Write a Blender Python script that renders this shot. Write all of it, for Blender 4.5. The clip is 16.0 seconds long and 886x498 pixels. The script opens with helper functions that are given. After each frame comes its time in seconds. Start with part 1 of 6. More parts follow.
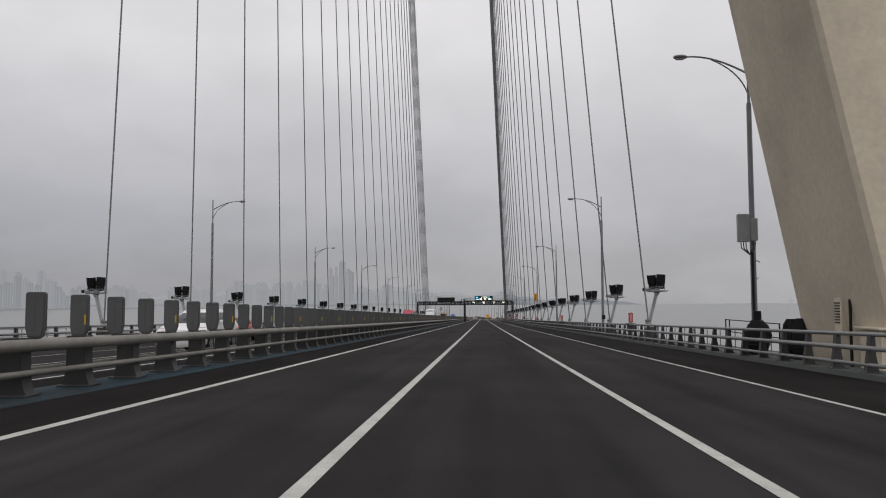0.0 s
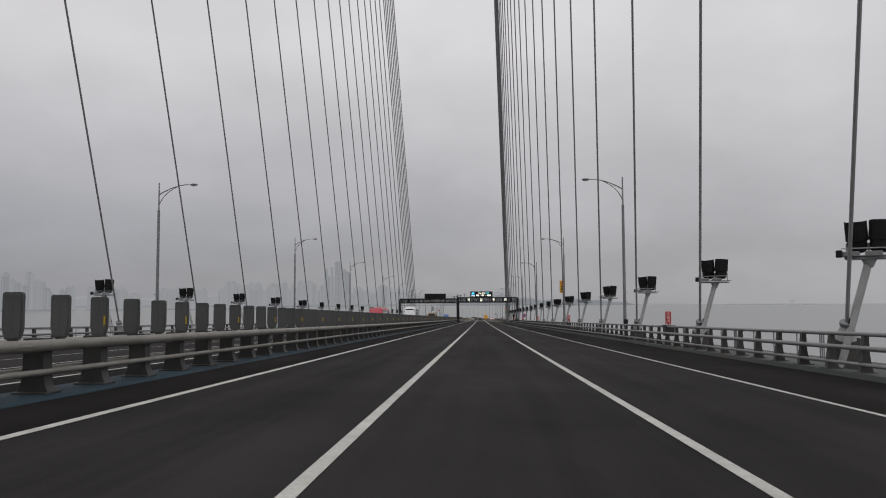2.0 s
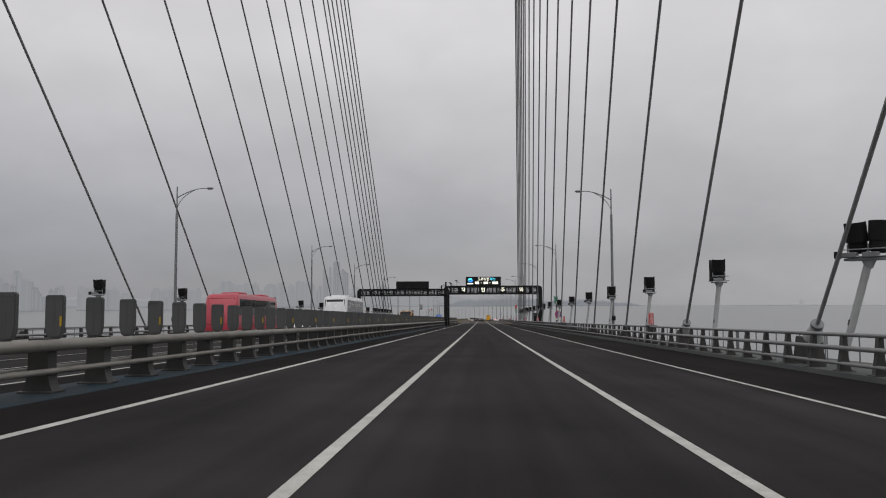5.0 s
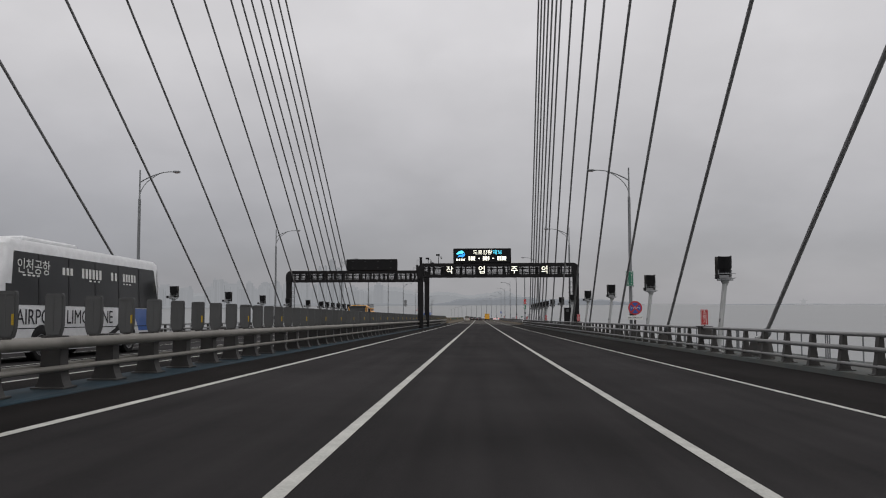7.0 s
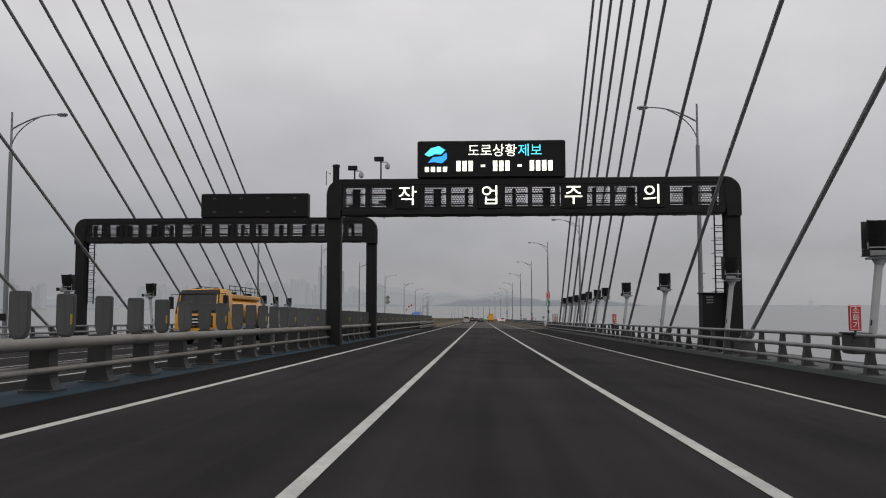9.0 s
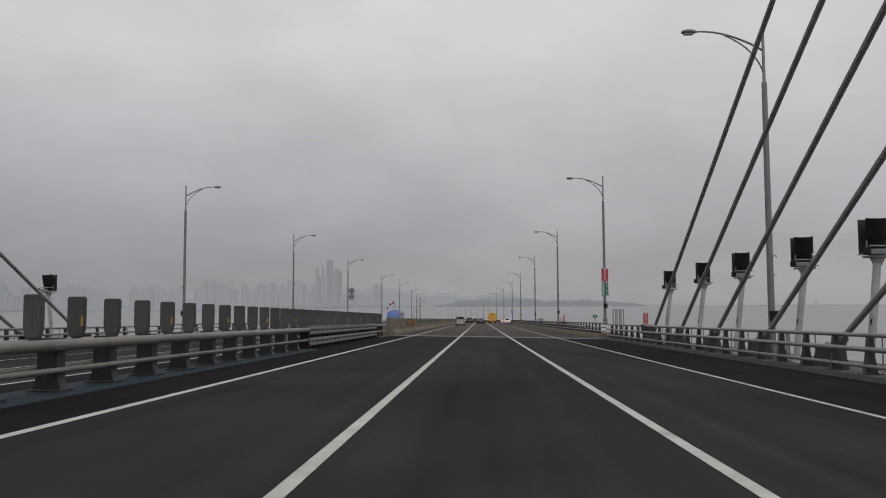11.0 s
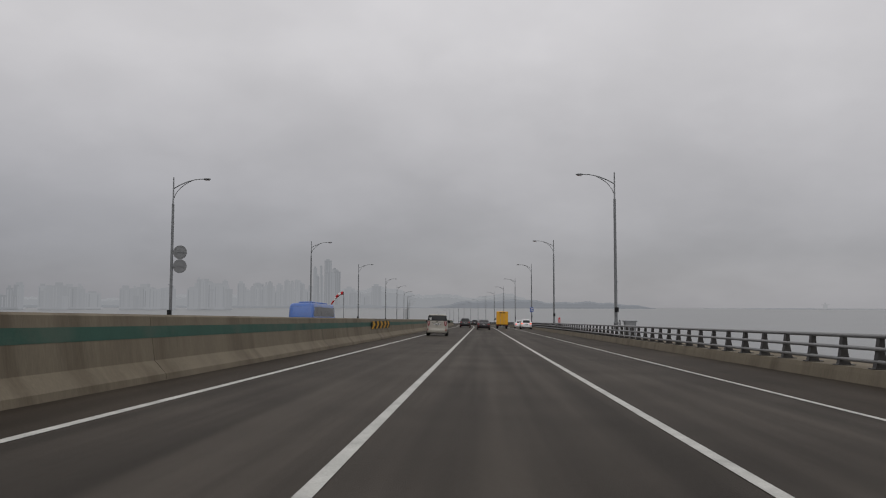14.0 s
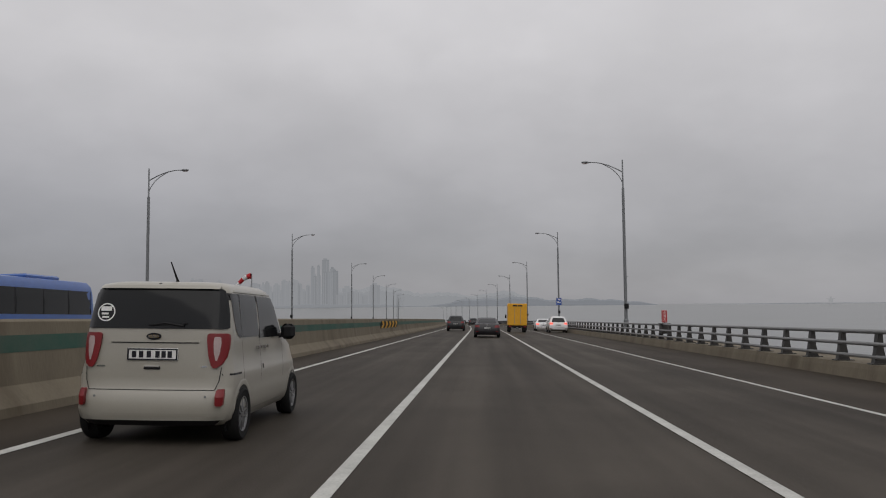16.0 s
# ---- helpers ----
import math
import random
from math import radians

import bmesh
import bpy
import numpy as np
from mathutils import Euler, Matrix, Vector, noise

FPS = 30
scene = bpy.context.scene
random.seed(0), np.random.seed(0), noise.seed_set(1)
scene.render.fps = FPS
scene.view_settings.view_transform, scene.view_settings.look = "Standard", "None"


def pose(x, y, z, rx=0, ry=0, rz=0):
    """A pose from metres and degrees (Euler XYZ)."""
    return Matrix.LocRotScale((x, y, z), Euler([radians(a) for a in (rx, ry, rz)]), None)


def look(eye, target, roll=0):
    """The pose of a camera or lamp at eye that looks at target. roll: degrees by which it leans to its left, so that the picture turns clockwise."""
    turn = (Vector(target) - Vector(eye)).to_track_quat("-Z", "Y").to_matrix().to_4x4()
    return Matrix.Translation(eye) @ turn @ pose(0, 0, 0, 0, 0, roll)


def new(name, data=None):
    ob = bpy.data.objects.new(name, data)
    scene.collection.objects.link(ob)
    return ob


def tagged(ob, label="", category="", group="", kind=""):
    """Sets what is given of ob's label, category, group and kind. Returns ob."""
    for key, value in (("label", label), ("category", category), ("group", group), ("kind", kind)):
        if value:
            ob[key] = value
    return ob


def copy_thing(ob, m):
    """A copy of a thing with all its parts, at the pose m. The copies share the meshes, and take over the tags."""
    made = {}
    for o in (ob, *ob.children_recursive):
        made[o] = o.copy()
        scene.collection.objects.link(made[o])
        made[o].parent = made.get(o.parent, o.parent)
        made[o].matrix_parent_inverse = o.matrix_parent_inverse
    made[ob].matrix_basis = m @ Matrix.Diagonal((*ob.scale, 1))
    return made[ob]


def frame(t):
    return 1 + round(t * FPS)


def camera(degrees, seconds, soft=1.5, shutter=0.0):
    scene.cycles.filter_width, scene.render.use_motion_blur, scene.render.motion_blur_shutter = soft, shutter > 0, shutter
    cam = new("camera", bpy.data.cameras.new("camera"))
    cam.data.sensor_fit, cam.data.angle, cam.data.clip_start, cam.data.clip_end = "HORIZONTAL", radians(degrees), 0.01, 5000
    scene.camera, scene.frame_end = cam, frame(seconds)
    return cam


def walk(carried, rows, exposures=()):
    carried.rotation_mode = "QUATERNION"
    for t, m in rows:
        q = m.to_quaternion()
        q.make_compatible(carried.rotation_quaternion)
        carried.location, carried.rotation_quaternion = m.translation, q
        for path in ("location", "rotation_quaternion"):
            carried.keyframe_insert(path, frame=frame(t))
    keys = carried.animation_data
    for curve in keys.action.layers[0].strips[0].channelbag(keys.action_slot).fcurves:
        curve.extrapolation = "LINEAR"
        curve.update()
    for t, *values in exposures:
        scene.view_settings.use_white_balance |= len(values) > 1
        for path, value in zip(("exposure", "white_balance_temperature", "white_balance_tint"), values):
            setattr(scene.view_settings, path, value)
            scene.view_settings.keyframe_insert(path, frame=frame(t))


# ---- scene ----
# The carriageway's line: s metres along, u to the right of the left lane line, v above the road there.
EYE = 1.278
GRADE = -0.024
SAG = 0.74e-5
BEND_S, BEND_K, BEND_LONG = 531.5, 32.9e-5, 320.0
RISE_S, RISE_K = 484.4, -2.5e-5
CROSS = 0.0188
MEDIAN = -5.6


def heading(s):
    return -BEND_K * min(max(s - BEND_S, 0.0), BEND_LONG)


def slope(s):
    return GRADE + SAG * min(s, 900) + RISE_K * min(max(s - RISE_S, 0.0), 380)


def at(s, u, v):
    d = max(s - BEND_S, 0.0)
    h = heading(s)
    b = min(d, BEND_LONG)
    x = -(1 - math.cos(BEND_K * b)) / BEND_K + (d - b) * math.sin(h)
    y = min(s, BEND_S) + math.sin(BEND_K * b) / BEND_K + (d - b) * math.cos(h)
    c, g = min(s, 900), max(s - RISE_S, 0.0)
    e = min(g, 380)
    z = GRADE * s + 0.5 * SAG * c * c + SAG * 900 * (s - c) + 0.5 * RISE_K * e * e + RISE_K * 380 * (g - e)
    return Vector((x + u * math.cos(h), y - u * math.sin(h), z + v))


def deck(u):
    """Height of the cambered road at u."""
    return -CROSS * u if u > MEDIAN else -CROSS * MEDIAN + CROSS * (u - MEDIAN)


def stand(s, u, v=None, turn=0.0):
    """Pose of a thing standing at s, u, facing along the road."""
    p = at(s, u, deck(u) if v is None else v)
    return Matrix.Translation(p) @ Matrix.Rotation(-heading(s) + radians(turn), 4, "Z")


def parked(s, u, turn=0.0):
    """Pose of a vehicle on the road, level with its fall and camber."""
    camber = math.atan(CROSS) * (1 if u > MEDIAN else -1)
    return Matrix.Translation(at(s, u, deck(u))) @ Matrix.Rotation(-heading(s), 4, "Z") @ Matrix.Rotation(math.atan(slope(s)), 4, "X") @ Matrix.Rotation(camber, 4, "Y") @ Matrix.Rotation(radians(turn), 4, "Z")


# Camera: seconds, s, u, turn to the left, tilt up from the road, lean to the right (degrees), extra height on the springs.
cam = camera(58.5, 16.0, soft=1.1)
PATH = [
    (0, 0.029, 1.382, 2.834, 5.029, 0.178),
    (0.5, 13.882, 1.346, 3.102, 5.038, 0.162, 0.015),
    (1, 27.772, 1.342, 2.872, 5.064, 0.156),
    (1.5, 41.782, 1.366, 2.741, 5.001, 0.194),
    (2, 55.963, 1.404, 2.638, 5.071, 0.236),
    (2.5, 70.276, 1.429, 2.547, 5.156, 0.264),
    (3, 84.606, 1.479, 2.611, 5.151, 0.364),
    (3.5, 98.945, 1.509, 2.903, 5.073, 0.369),
    (4, 113.316, 1.457, 2.950, 5.057, 0.279, 0.026),
    (4.2, 119.091, 1.460, 2.919, 5.134, 0.254, 0.020),
    (6.3, 180.866, 1.471, 2.547, 5.020, 0.179),
    (6.5, 186.575, 1.470, 2.603, 4.883, 0.146),
    (7, 200.699, 1.473, 2.566, 5.021, 0.150),
    (7.5, 214.647, 1.479, 2.960, 4.989, 0.146),
    (8, 228.482, 1.467, 2.740, 5.020, 0.242),
    (8.5, 242.271, 1.423, 2.806, 5.110, 0.128),
    (9, 256.005, 1.394, 2.694, 5.064, 0.043),
    (9.5, 269.727, 1.392, 2.560, 5.072, 0.160),
    (9.7, 275.271, 1.395, 2.594, 4.996, 0.181),
    (11.8, 335.245, 1.545, 2.705, 5.182, 0.309, 0.012),
    (12, 340.966, 1.547, 2.812, 5.189, 0.318, 0.014),
    (12.5, 355.260, 1.534, 2.955, 5.160, 0.169),
    (13, 369.542, 1.478, 2.957, 5.227, 0.146, 0.020),
    (13.5, 383.820, 1.405, 2.946, 5.252, 0.034),
    (14, 398.150, 1.310, 2.760, 5.175, -0.150, 0.020),
    (14.5, 412.168, 1.299, 2.592, 5.266, -0.075, 0.030),
    (15, 426.400, 1.262, 2.563, 5.310, 0.046, 0.062),
    (15.5, 440.500, 1.254, 2.898, 5.154, 0.220, 0.080),
    (16, 454.256, 1.237, 2.712, 5.052, 0.507, 0.074),
]


def seat(s, u, turn, tilt, lean, lift=0.0):
    eye = at(s, u, EYE + lift)
    a = heading(s) - radians(turn)
    p = radians(tilt) + math.atan(slope(s))
    way = Vector((math.sin(a) * math.cos(p), math.cos(a) * math.cos(p), math.sin(p)))
    return look(eye, eye + way * 10, -lean)


walk(cam, [(t, seat(*row)) for t, *row in PATH], [(0.0, 0.29), (1.0, 0.18), (2.0, 0.16), (4.0, 0.14), (8.5, 0.11), (9.5, 0.2), (10.6, 0.1), (12.5, 0.03), (16.0, 0.0)])

# ---- sky and light ----
world = bpy.data.worlds.new("overcast_sky")
scene.world = world
world.use_nodes = True


def sky_nodes():
    nt = world.node_tree
    n, l = nt.nodes, nt.links
    n.clear()
    out, bg = n.new("ShaderNodeOutputWorld"), n.new("ShaderNodeBackground")
    tc = n.new("ShaderNodeTexCoord")
    sep = n.new("ShaderNodeSeparateXYZ")
    l.new(tc.outputs["Generated"], sep.inputs[0])
    ramp = n.new("ShaderNodeValToRGB")
    l.new(sep.outputs["Z"], ramp.inputs[0])
    cr = ramp.color_ramp
    cr.elements[0].position, cr.elements[0].color = 0.0, (0.309, 0.305, 0.3195, 1)
    cr.elements[1].position, cr.elements[1].color = 1.0, (0.75, 0.735, 0.751, 1)
    for pos, col in ((0.06, (0.326, 0.322, 0.338)), (0.17, (0.436, 0.427, 0.440)), (0.30, (0.588, 0.575, 0.587)), (0.6, (0.69, 0.675, 0.690))):
        e = cr.elements.new(pos)
        e.color = (*col, 1)
    # cloud sheets: the direction laid out on a flat ceiling
    add = n.new("ShaderNodeMath")
    add.operation, add.inputs[1].default_value = "ADD", 0.42
    l.new(sep.outputs["Z"], add.inputs[0])
    dx, dy = n.new("ShaderNodeMath"), n.new("ShaderNodeMath")
    for d, k in ((dx, "X"), (dy, "Y")):
        d.operation = "DIVIDE"
        l.new(sep.outputs[k], d.inputs[0])
        l.new(add.outputs[0], d.inputs[1])
    comb = n.new("ShaderNodeCombineXYZ")
    l.new(dx.outputs[0], comb.inputs[0])
    l.new(dy.outputs[0], comb.inputs[1])
    values = []
    for scale, detail, low, high in ((1.5, 5.0, 0.925, 1.075), (4.5, 6.0, 0.97, 1.03)):
        no = n.new("ShaderNodeTexNoise")
        no.inputs["Scale"].default_value, no.inputs["Detail"].default_value, no.inputs["Roughness"].default_value = scale, detail, 0.5
        l.new(comb.outputs[0], no.inputs["Vector"])
        mr = n.new("ShaderNodeMapRange")
        mr.interpolation_type = "SMOOTHSTEP"
        mr.inputs[1].default_value, mr.inputs[2].default_value = 0.32, 0.68
        mr.inputs[3].default_value, mr.inputs[4].default_value = low, high
        l.new(no.outputs[0], mr.inputs[0])
        values.append(mr.outputs[0])
    mul = n.new("ShaderNodeMath")
    mul.operation = "MULTIPLY"
    l.new(values[0], mul.inputs[0])
    l.new(values[1], mul.inputs[1])
    vm = n.new("ShaderNodeVectorMath")
    vm.operation = "SCALE"
    l.new(ramp.outputs[0], vm.inputs[0])
    l.new(mul.outputs[0], vm.inputs["Scale"])
    # thicker, bluer mist low over the far city side
    low, side = n.new("ShaderNodeMapRange"), n.new("ShaderNodeMapRange")
    for m, key, a, b in ((low, "Z", 0.32, 0.0), (side, "X", 0.15, -0.6)):
        m.interpolation_type = "SMOOTHSTEP"
        m.inputs[1].default_value, m.inputs[2].default_value = a, b
        l.new(sep.outputs[key], m.inputs[0])
    both = n.new("ShaderNodeMath")
    both.operation = "MULTIPLY"
    l.new(low.outputs[0], both.inputs[0])
    l.new(side.outputs[0], both.inputs[1])
    mix = n.new("ShaderNodeMix")
    mix.data_type, mix.blend_type = "RGBA", "MULTIPLY"
    mix.inputs[7].default_value = (0.775, 0.785, 0.81, 1)
    l.new(both.outputs[0], mix.inputs[0])
    l.new(vm.outputs[0], mix.inputs[6])
    # a little of the clear sky's tint comes through the cloud
    sky = n.new("ShaderNodeTexSky")
    sky.sky_type, sky.sun_disc = "NISHITA", False
    sky.sun_elevation, sky.sun_rotation = radians(52), radians(168)
    ss = n.new("ShaderNodeVectorMath")
    ss.operation = "SCALE"
    ss.inputs["Scale"].default_value = 0.004
    l.new(sky.outputs[0], ss.inputs[0])
    sm = n.new("ShaderNodeVectorMath")
    sm.operation = "ADD"
    l.new(mix.outputs[2], sm.inputs[0])
    l.new(ss.outputs[0], sm.inputs[1])
    l.new(sm.outputs[0], bg.inputs[0])
    bg.inputs[1].default_value = 1.0
    l.new(bg.outputs[0], out.inputs[0])


sky_nodes()
sun = new("sun", bpy.data.lights.new("sun", "SUN"))
sun.data.energy, sun.data.angle, sun.data.color = 0.62, radians(70), (1.0, 0.97, 0.92)
sun.matrix_world = look((8, -38, 50), (0, 0, 0))

# ---- materials ----


def mat(name, color, rough=0.6, metal=0.0, vary=0.12, scale=3.0, fine=60.0, bump=0.0, dirt=0.0, dirt_color=(0.12, 0.1, 0.08), rand=0.0, coat=0.0, stretch=(1, 1, 1)):
    m = bpy.data.materials.new(name)
    m.use_nodes = True
    nt = m.node_tree
    n, l = nt.nodes, nt.links
    b = n["Principled BSDF"]
    b.inputs["Roughness"].default_value, b.inputs["Metallic"].default_value = rough, metal
    b.inputs["Coat Weight"].default_value = coat
    if rough >= 0.5 and not metal:
        b.inputs["Specular IOR Level"].default_value = 0.18
    tc = n.new("ShaderNodeTexCoord")
    mp = n.new("ShaderNodeMapping")
    mp.inputs["Scale"].default_value = stretch
    l.new(tc.outputs["Object"], mp.inputs[0])
    oi = n.new("ShaderNodeObjectInfo")
    va = n.new("ShaderNodeVectorMath")
    va.operation = "ADD"
    sc = n.new("ShaderNodeMath")
    sc.operation, sc.inputs[1].default_value = "MULTIPLY", 37.0
    l.new(oi.outputs["Random"], sc.inputs[0])
    l.new(mp.outputs[0], va.inputs[0])
    l.new(sc.outputs[0], va.inputs[1])
    big, small = n.new("ShaderNodeTexNoise"), n.new("ShaderNodeTexNoise")
    for no, s, d in ((big, scale, 4.0), (small, fine, 3.0)):
        no.inputs["Scale"].default_value, no.inputs["Detail"].default_value = s, d
        l.new(va.outputs[0], no.inputs["Vector"])
    f = n.new("ShaderNodeMath")
    f.operation = "ADD"
    l.new(big.outputs[0], f.inputs[0])
    l.new(small.outputs[0], f.inputs[1])
    mr = n.new("ShaderNodeMapRange")
    mr.inputs[1].default_value, mr.inputs[2].default_value = 0.7, 1.3
    mr.inputs[3].default_value, mr.inputs[4].default_value = 1 - vary, 1 + vary
    l.new(f.outputs[0], mr.inputs[0])
    tone = mr.outputs[0]
    if rand:
        rr = n.new("ShaderNodeMapRange")
        rr.inputs[3].default_value, rr.inputs[4].default_value = 1 - rand, 1 + rand
        l.new(oi.outputs["Random"], rr.inputs[0])
        mu = n.new("ShaderNodeMath")
        mu.operation = "MULTIPLY"
        l.new(tone, mu.inputs[0])
        l.new(rr.outputs[0], mu.inputs[1])
        tone = mu.outputs[0]
    vm = n.new("ShaderNodeVectorMath")
    vm.operation = "SCALE"
    vm.inputs[0].default_value = color
    l.new(tone, vm.inputs["Scale"])
    col = vm.outputs[0]
    if dirt:
        dn = n.new("ShaderNodeTexNoise")
        dn.inputs["Scale"].default_value, dn.inputs["Detail"].default_value, dn.inputs["Roughness"].default_value = scale * 0.6, 8.0, 0.65
        l.new(va.outputs[0], dn.inputs["Vector"])
        dr = n.new("ShaderNodeMapRange")
        dr.inputs[1].default_value, dr.inputs[2].default_value, dr.inputs[4].default_value = 0.48, 0.72, dirt
        l.new(dn.outputs[0], dr.inputs[0])
        mx = n.new("ShaderNodeMix")
        mx.data_type = "RGBA"
        mx.inputs[7].default_value = (*dirt_color, 1)
        l.new(dr.outputs[0], mx.inputs[0])
        l.new(col, mx.inputs[6])
        col = mx.outputs[2]
    l.new(col, b.inputs["Base Color"])
    if bump:
        bp = n.new("ShaderNodeBump")
        bp.inputs["Strength"].default_value, bp.inputs["Distance"].default_value = bump, 0.01
        l.new(small.outputs[0], bp.inputs["Height"])
        l.new(bp.outputs[0], b.inputs["Normal"])
    return m


def glow(name, color, strength):
    m = bpy.data.materials.new(name)
    m.use_nodes = True
    b = m.node_tree.nodes["Principled BSDF"]
    b.inputs["Base Color"].default_value = (*[c * 0.3 for c in color], 1)
    b.inputs["Emission Color"].default_value = (*color, 1)
    b.inputs["Emission Strength"].default_value = strength
    return m


def painted_haze(name, color, level, spread=0.0):
    """Far distance with the mist painted in: a pale glow replaces the lit colour."""
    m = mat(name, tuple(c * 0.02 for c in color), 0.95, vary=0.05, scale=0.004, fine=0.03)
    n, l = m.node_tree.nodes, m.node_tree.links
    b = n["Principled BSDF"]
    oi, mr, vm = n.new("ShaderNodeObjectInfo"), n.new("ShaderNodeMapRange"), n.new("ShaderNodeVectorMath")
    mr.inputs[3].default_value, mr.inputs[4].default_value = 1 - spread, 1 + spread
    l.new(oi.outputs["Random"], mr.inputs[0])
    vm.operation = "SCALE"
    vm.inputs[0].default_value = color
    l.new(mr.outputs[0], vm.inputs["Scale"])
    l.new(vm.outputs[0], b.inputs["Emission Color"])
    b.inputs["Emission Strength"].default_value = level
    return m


def road_material(name, color, streak, patch, rough=0.6, gleam=0.03, darken=0.0):
    """Asphalt: grain, long wheel tracks along the road, broad patches."""
    m = mat(name, color, rough, vary=0.22, scale=0.35, fine=70.0, bump=0.35)
    nt = m.node_tree
    n, l = nt.nodes, nt.links
    b = n["Principled BSDF"]
    b.inputs["Specular IOR Level"].default_value = gleam
    src = b.inputs["Base Color"].links[0].from_socket
    tc = n.new("ShaderNodeTexCoord")
    mp = n.new("ShaderNodeMapping")
    mp.inputs["Scale"].default_value = (1.4, 0.02, 1.0)
    l.new(tc.outputs["Object"], mp.inputs[0])
    no = n.new("ShaderNodeTexNoise")
    no.inputs["Scale"].default_value, no.inputs["Detail"].default_value = 1.2, 3.0
    l.new(mp.outputs[0], no.inputs["Vector"])
    mp2 = n.new("ShaderNodeMapping")
    mp2.inputs["Scale"].default_value = (0.3, 0.08, 1.0)
    l.new(tc.outputs["Object"], mp2.inputs[0])
    no2 = n.new("ShaderNodeTexNoise")
    no2.inputs["Scale"].default_value, no2.inputs["Detail"].default_value = 1.0, 5.0
    l.new(mp2.outputs[0], no2.inputs["Vector"])
    for tex, amt in ((no, streak), (no2, patch)):
        mr = n.new("ShaderNodeMapRange")
        mr.inputs[1].default_value, mr.inputs[2].default_value = 0.35, 0.65
        mr.inputs[3].default_value, mr.inputs[4].default_value = 1 - amt, 1 + amt
        l.new(tex.outputs[0], mr.inputs[0])
        vm = n.new("ShaderNodeVectorMath")
        vm.operation = "SCALE"
        l.new(src, vm.inputs[0])
        l.new(mr.outputs[0], vm.inputs["Scale"])
        src = vm.outputs[0]
    if darken:
        # darker just past the expansion joint, growing lighter along the road
        sp, mr, vm = n.new("ShaderNodeSeparateXYZ"), n.new("ShaderNodeMapRange"), n.new("ShaderNodeVectorMath")
        ad = n.new("ShaderNodeMath")
        ad.operation, ad.inputs[1].default_value = "MULTIPLY_ADD", 24.0
        l.new(tc.outputs["Object"], sp.inputs[0])
        l.new(no.outputs[0], ad.inputs[0])
        l.new(sp.outputs["Y"], ad.inputs[2])
        mr.interpolation_type = "SMOOTHSTEP"
        mr.inputs[1].default_value, mr.inputs[2].default_value = 392.0, 434.0
        mr.inputs[3].default_value, mr.inputs[4].default_value = 1 - darken, 1.0
        l.new(ad.outputs[0], mr.inputs[0])
        vm.operation = "SCALE"
        l.new(src, vm.inputs[0])
        l.new(mr.outputs[0], vm.inputs["Scale"])
        src = vm.outputs[0]
    l.new(src, b.inputs["Base Color"])
    return m


ASPHALT = road_material("asphalt_dark", (0.0295, 0.0280, 0.0284), 0.16, 0.14, 0.85, 0.02)
ASPHALT_EDGE = road_material("asphalt_shoulder", (0.0165, 0.0151, 0.0148), 0.10, 0.16, 0.9, 0.02)
PAVING_EDGE = road_material("paving_shoulder", (0.046, 0.038, 0.030), 0.14, 0.16, darken=0.3)
PAVING = road_material("paving_brown_grey", (0.058, 0.0505, 0.0425), 0.22, 0.12, darken=0.42)
PAINT = mat("road_paint_white", (0.46, 0.46, 0.43), 0.7, vary=0.18, scale=2.5, fine=40, dirt=0.45, dirt_color=(0.2, 0.2, 0.19))
JOINT = mat("joint_concrete", (0.12, 0.116, 0.11), 0.8, vary=0.15, bump=0.3)
STEEL_DARK = mat("joint_steel", (0.08, 0.08, 0.08), 0.65, 0.3)
CONCRETE = mat("concrete_weathered", (0.168, 0.144, 0.106), 0.85, vary=0.14, scale=0.8, fine=25, bump=0.2, dirt=0.75, dirt_color=(0.08, 0.063, 0.043), stretch=(1, 1.6, 0.18))
TOWER_CONCRETE = mat("tower_concrete", (0.55, 0.485, 0.385), 0.85, vary=0.10, scale=0.35, fine=5, bump=0.15, dirt=0.5, dirt_color=(0.27, 0.235, 0.19))
GREEN_BAND = mat("green_band_paint", (0.035, 0.085, 0.065), 0.7, vary=0.2, scale=0.8, dirt=0.5, dirt_color=(0.12, 0.11, 0.09))
RAIL = mat("rail_painted_steel", (0.21, 0.20, 0.178), 0.55, 0.15, vary=0.1, scale=1.2, dirt=0.7, dirt_color=(0.09, 0.083, 0.07))
POST = mat("rail_post_steel", (0.043, 0.041, 0.039), 0.6, 0.15, vary=0.12, scale=2.0, dirt=0.6, dirt_color=(0.03, 0.028, 0.025), rand=0.15)
RAIL_LIGHT = mat("rail_galvanised", (0.225, 0.226, 0.224), 0.5, 0.3, vary=0.1, scale=1.5, dirt=0.4, dirt_color=(0.13, 0.13, 0.125))
CURB_BLUE = mat("curb_blue_grey", (0.018, 0.038, 0.052), 0.75, vary=0.2, scale=0.4, dirt=0.85, dirt_color=(0.035, 0.036, 0.036))
KERB = mat("kerb_grey_green", (0.075, 0.084, 0.082), 0.75, vary=0.15, scale=0.6, dirt=0.6)
PANEL = mat("glare_panel_grey", (0.083, 0.085, 0.086), 0.6, vary=0.08, scale=2.0, dirt=0.35, dirt_color=(0.09, 0.09, 0.085), rand=0.10)
REFLECT = mat("reflector_amber", (0.40, 0.27, 0.03), 0.5)
CABLE = mat("cable_sheath", (0.27, 0.27, 0.272), 0.5, vary=0.1, scale=1.0, stretch=(1, 1, 0.1))
GALV = mat("lamp_post_grey", (0.19, 0.198, 0.205), 0.5, 0.3, vary=0.08, scale=2.0)
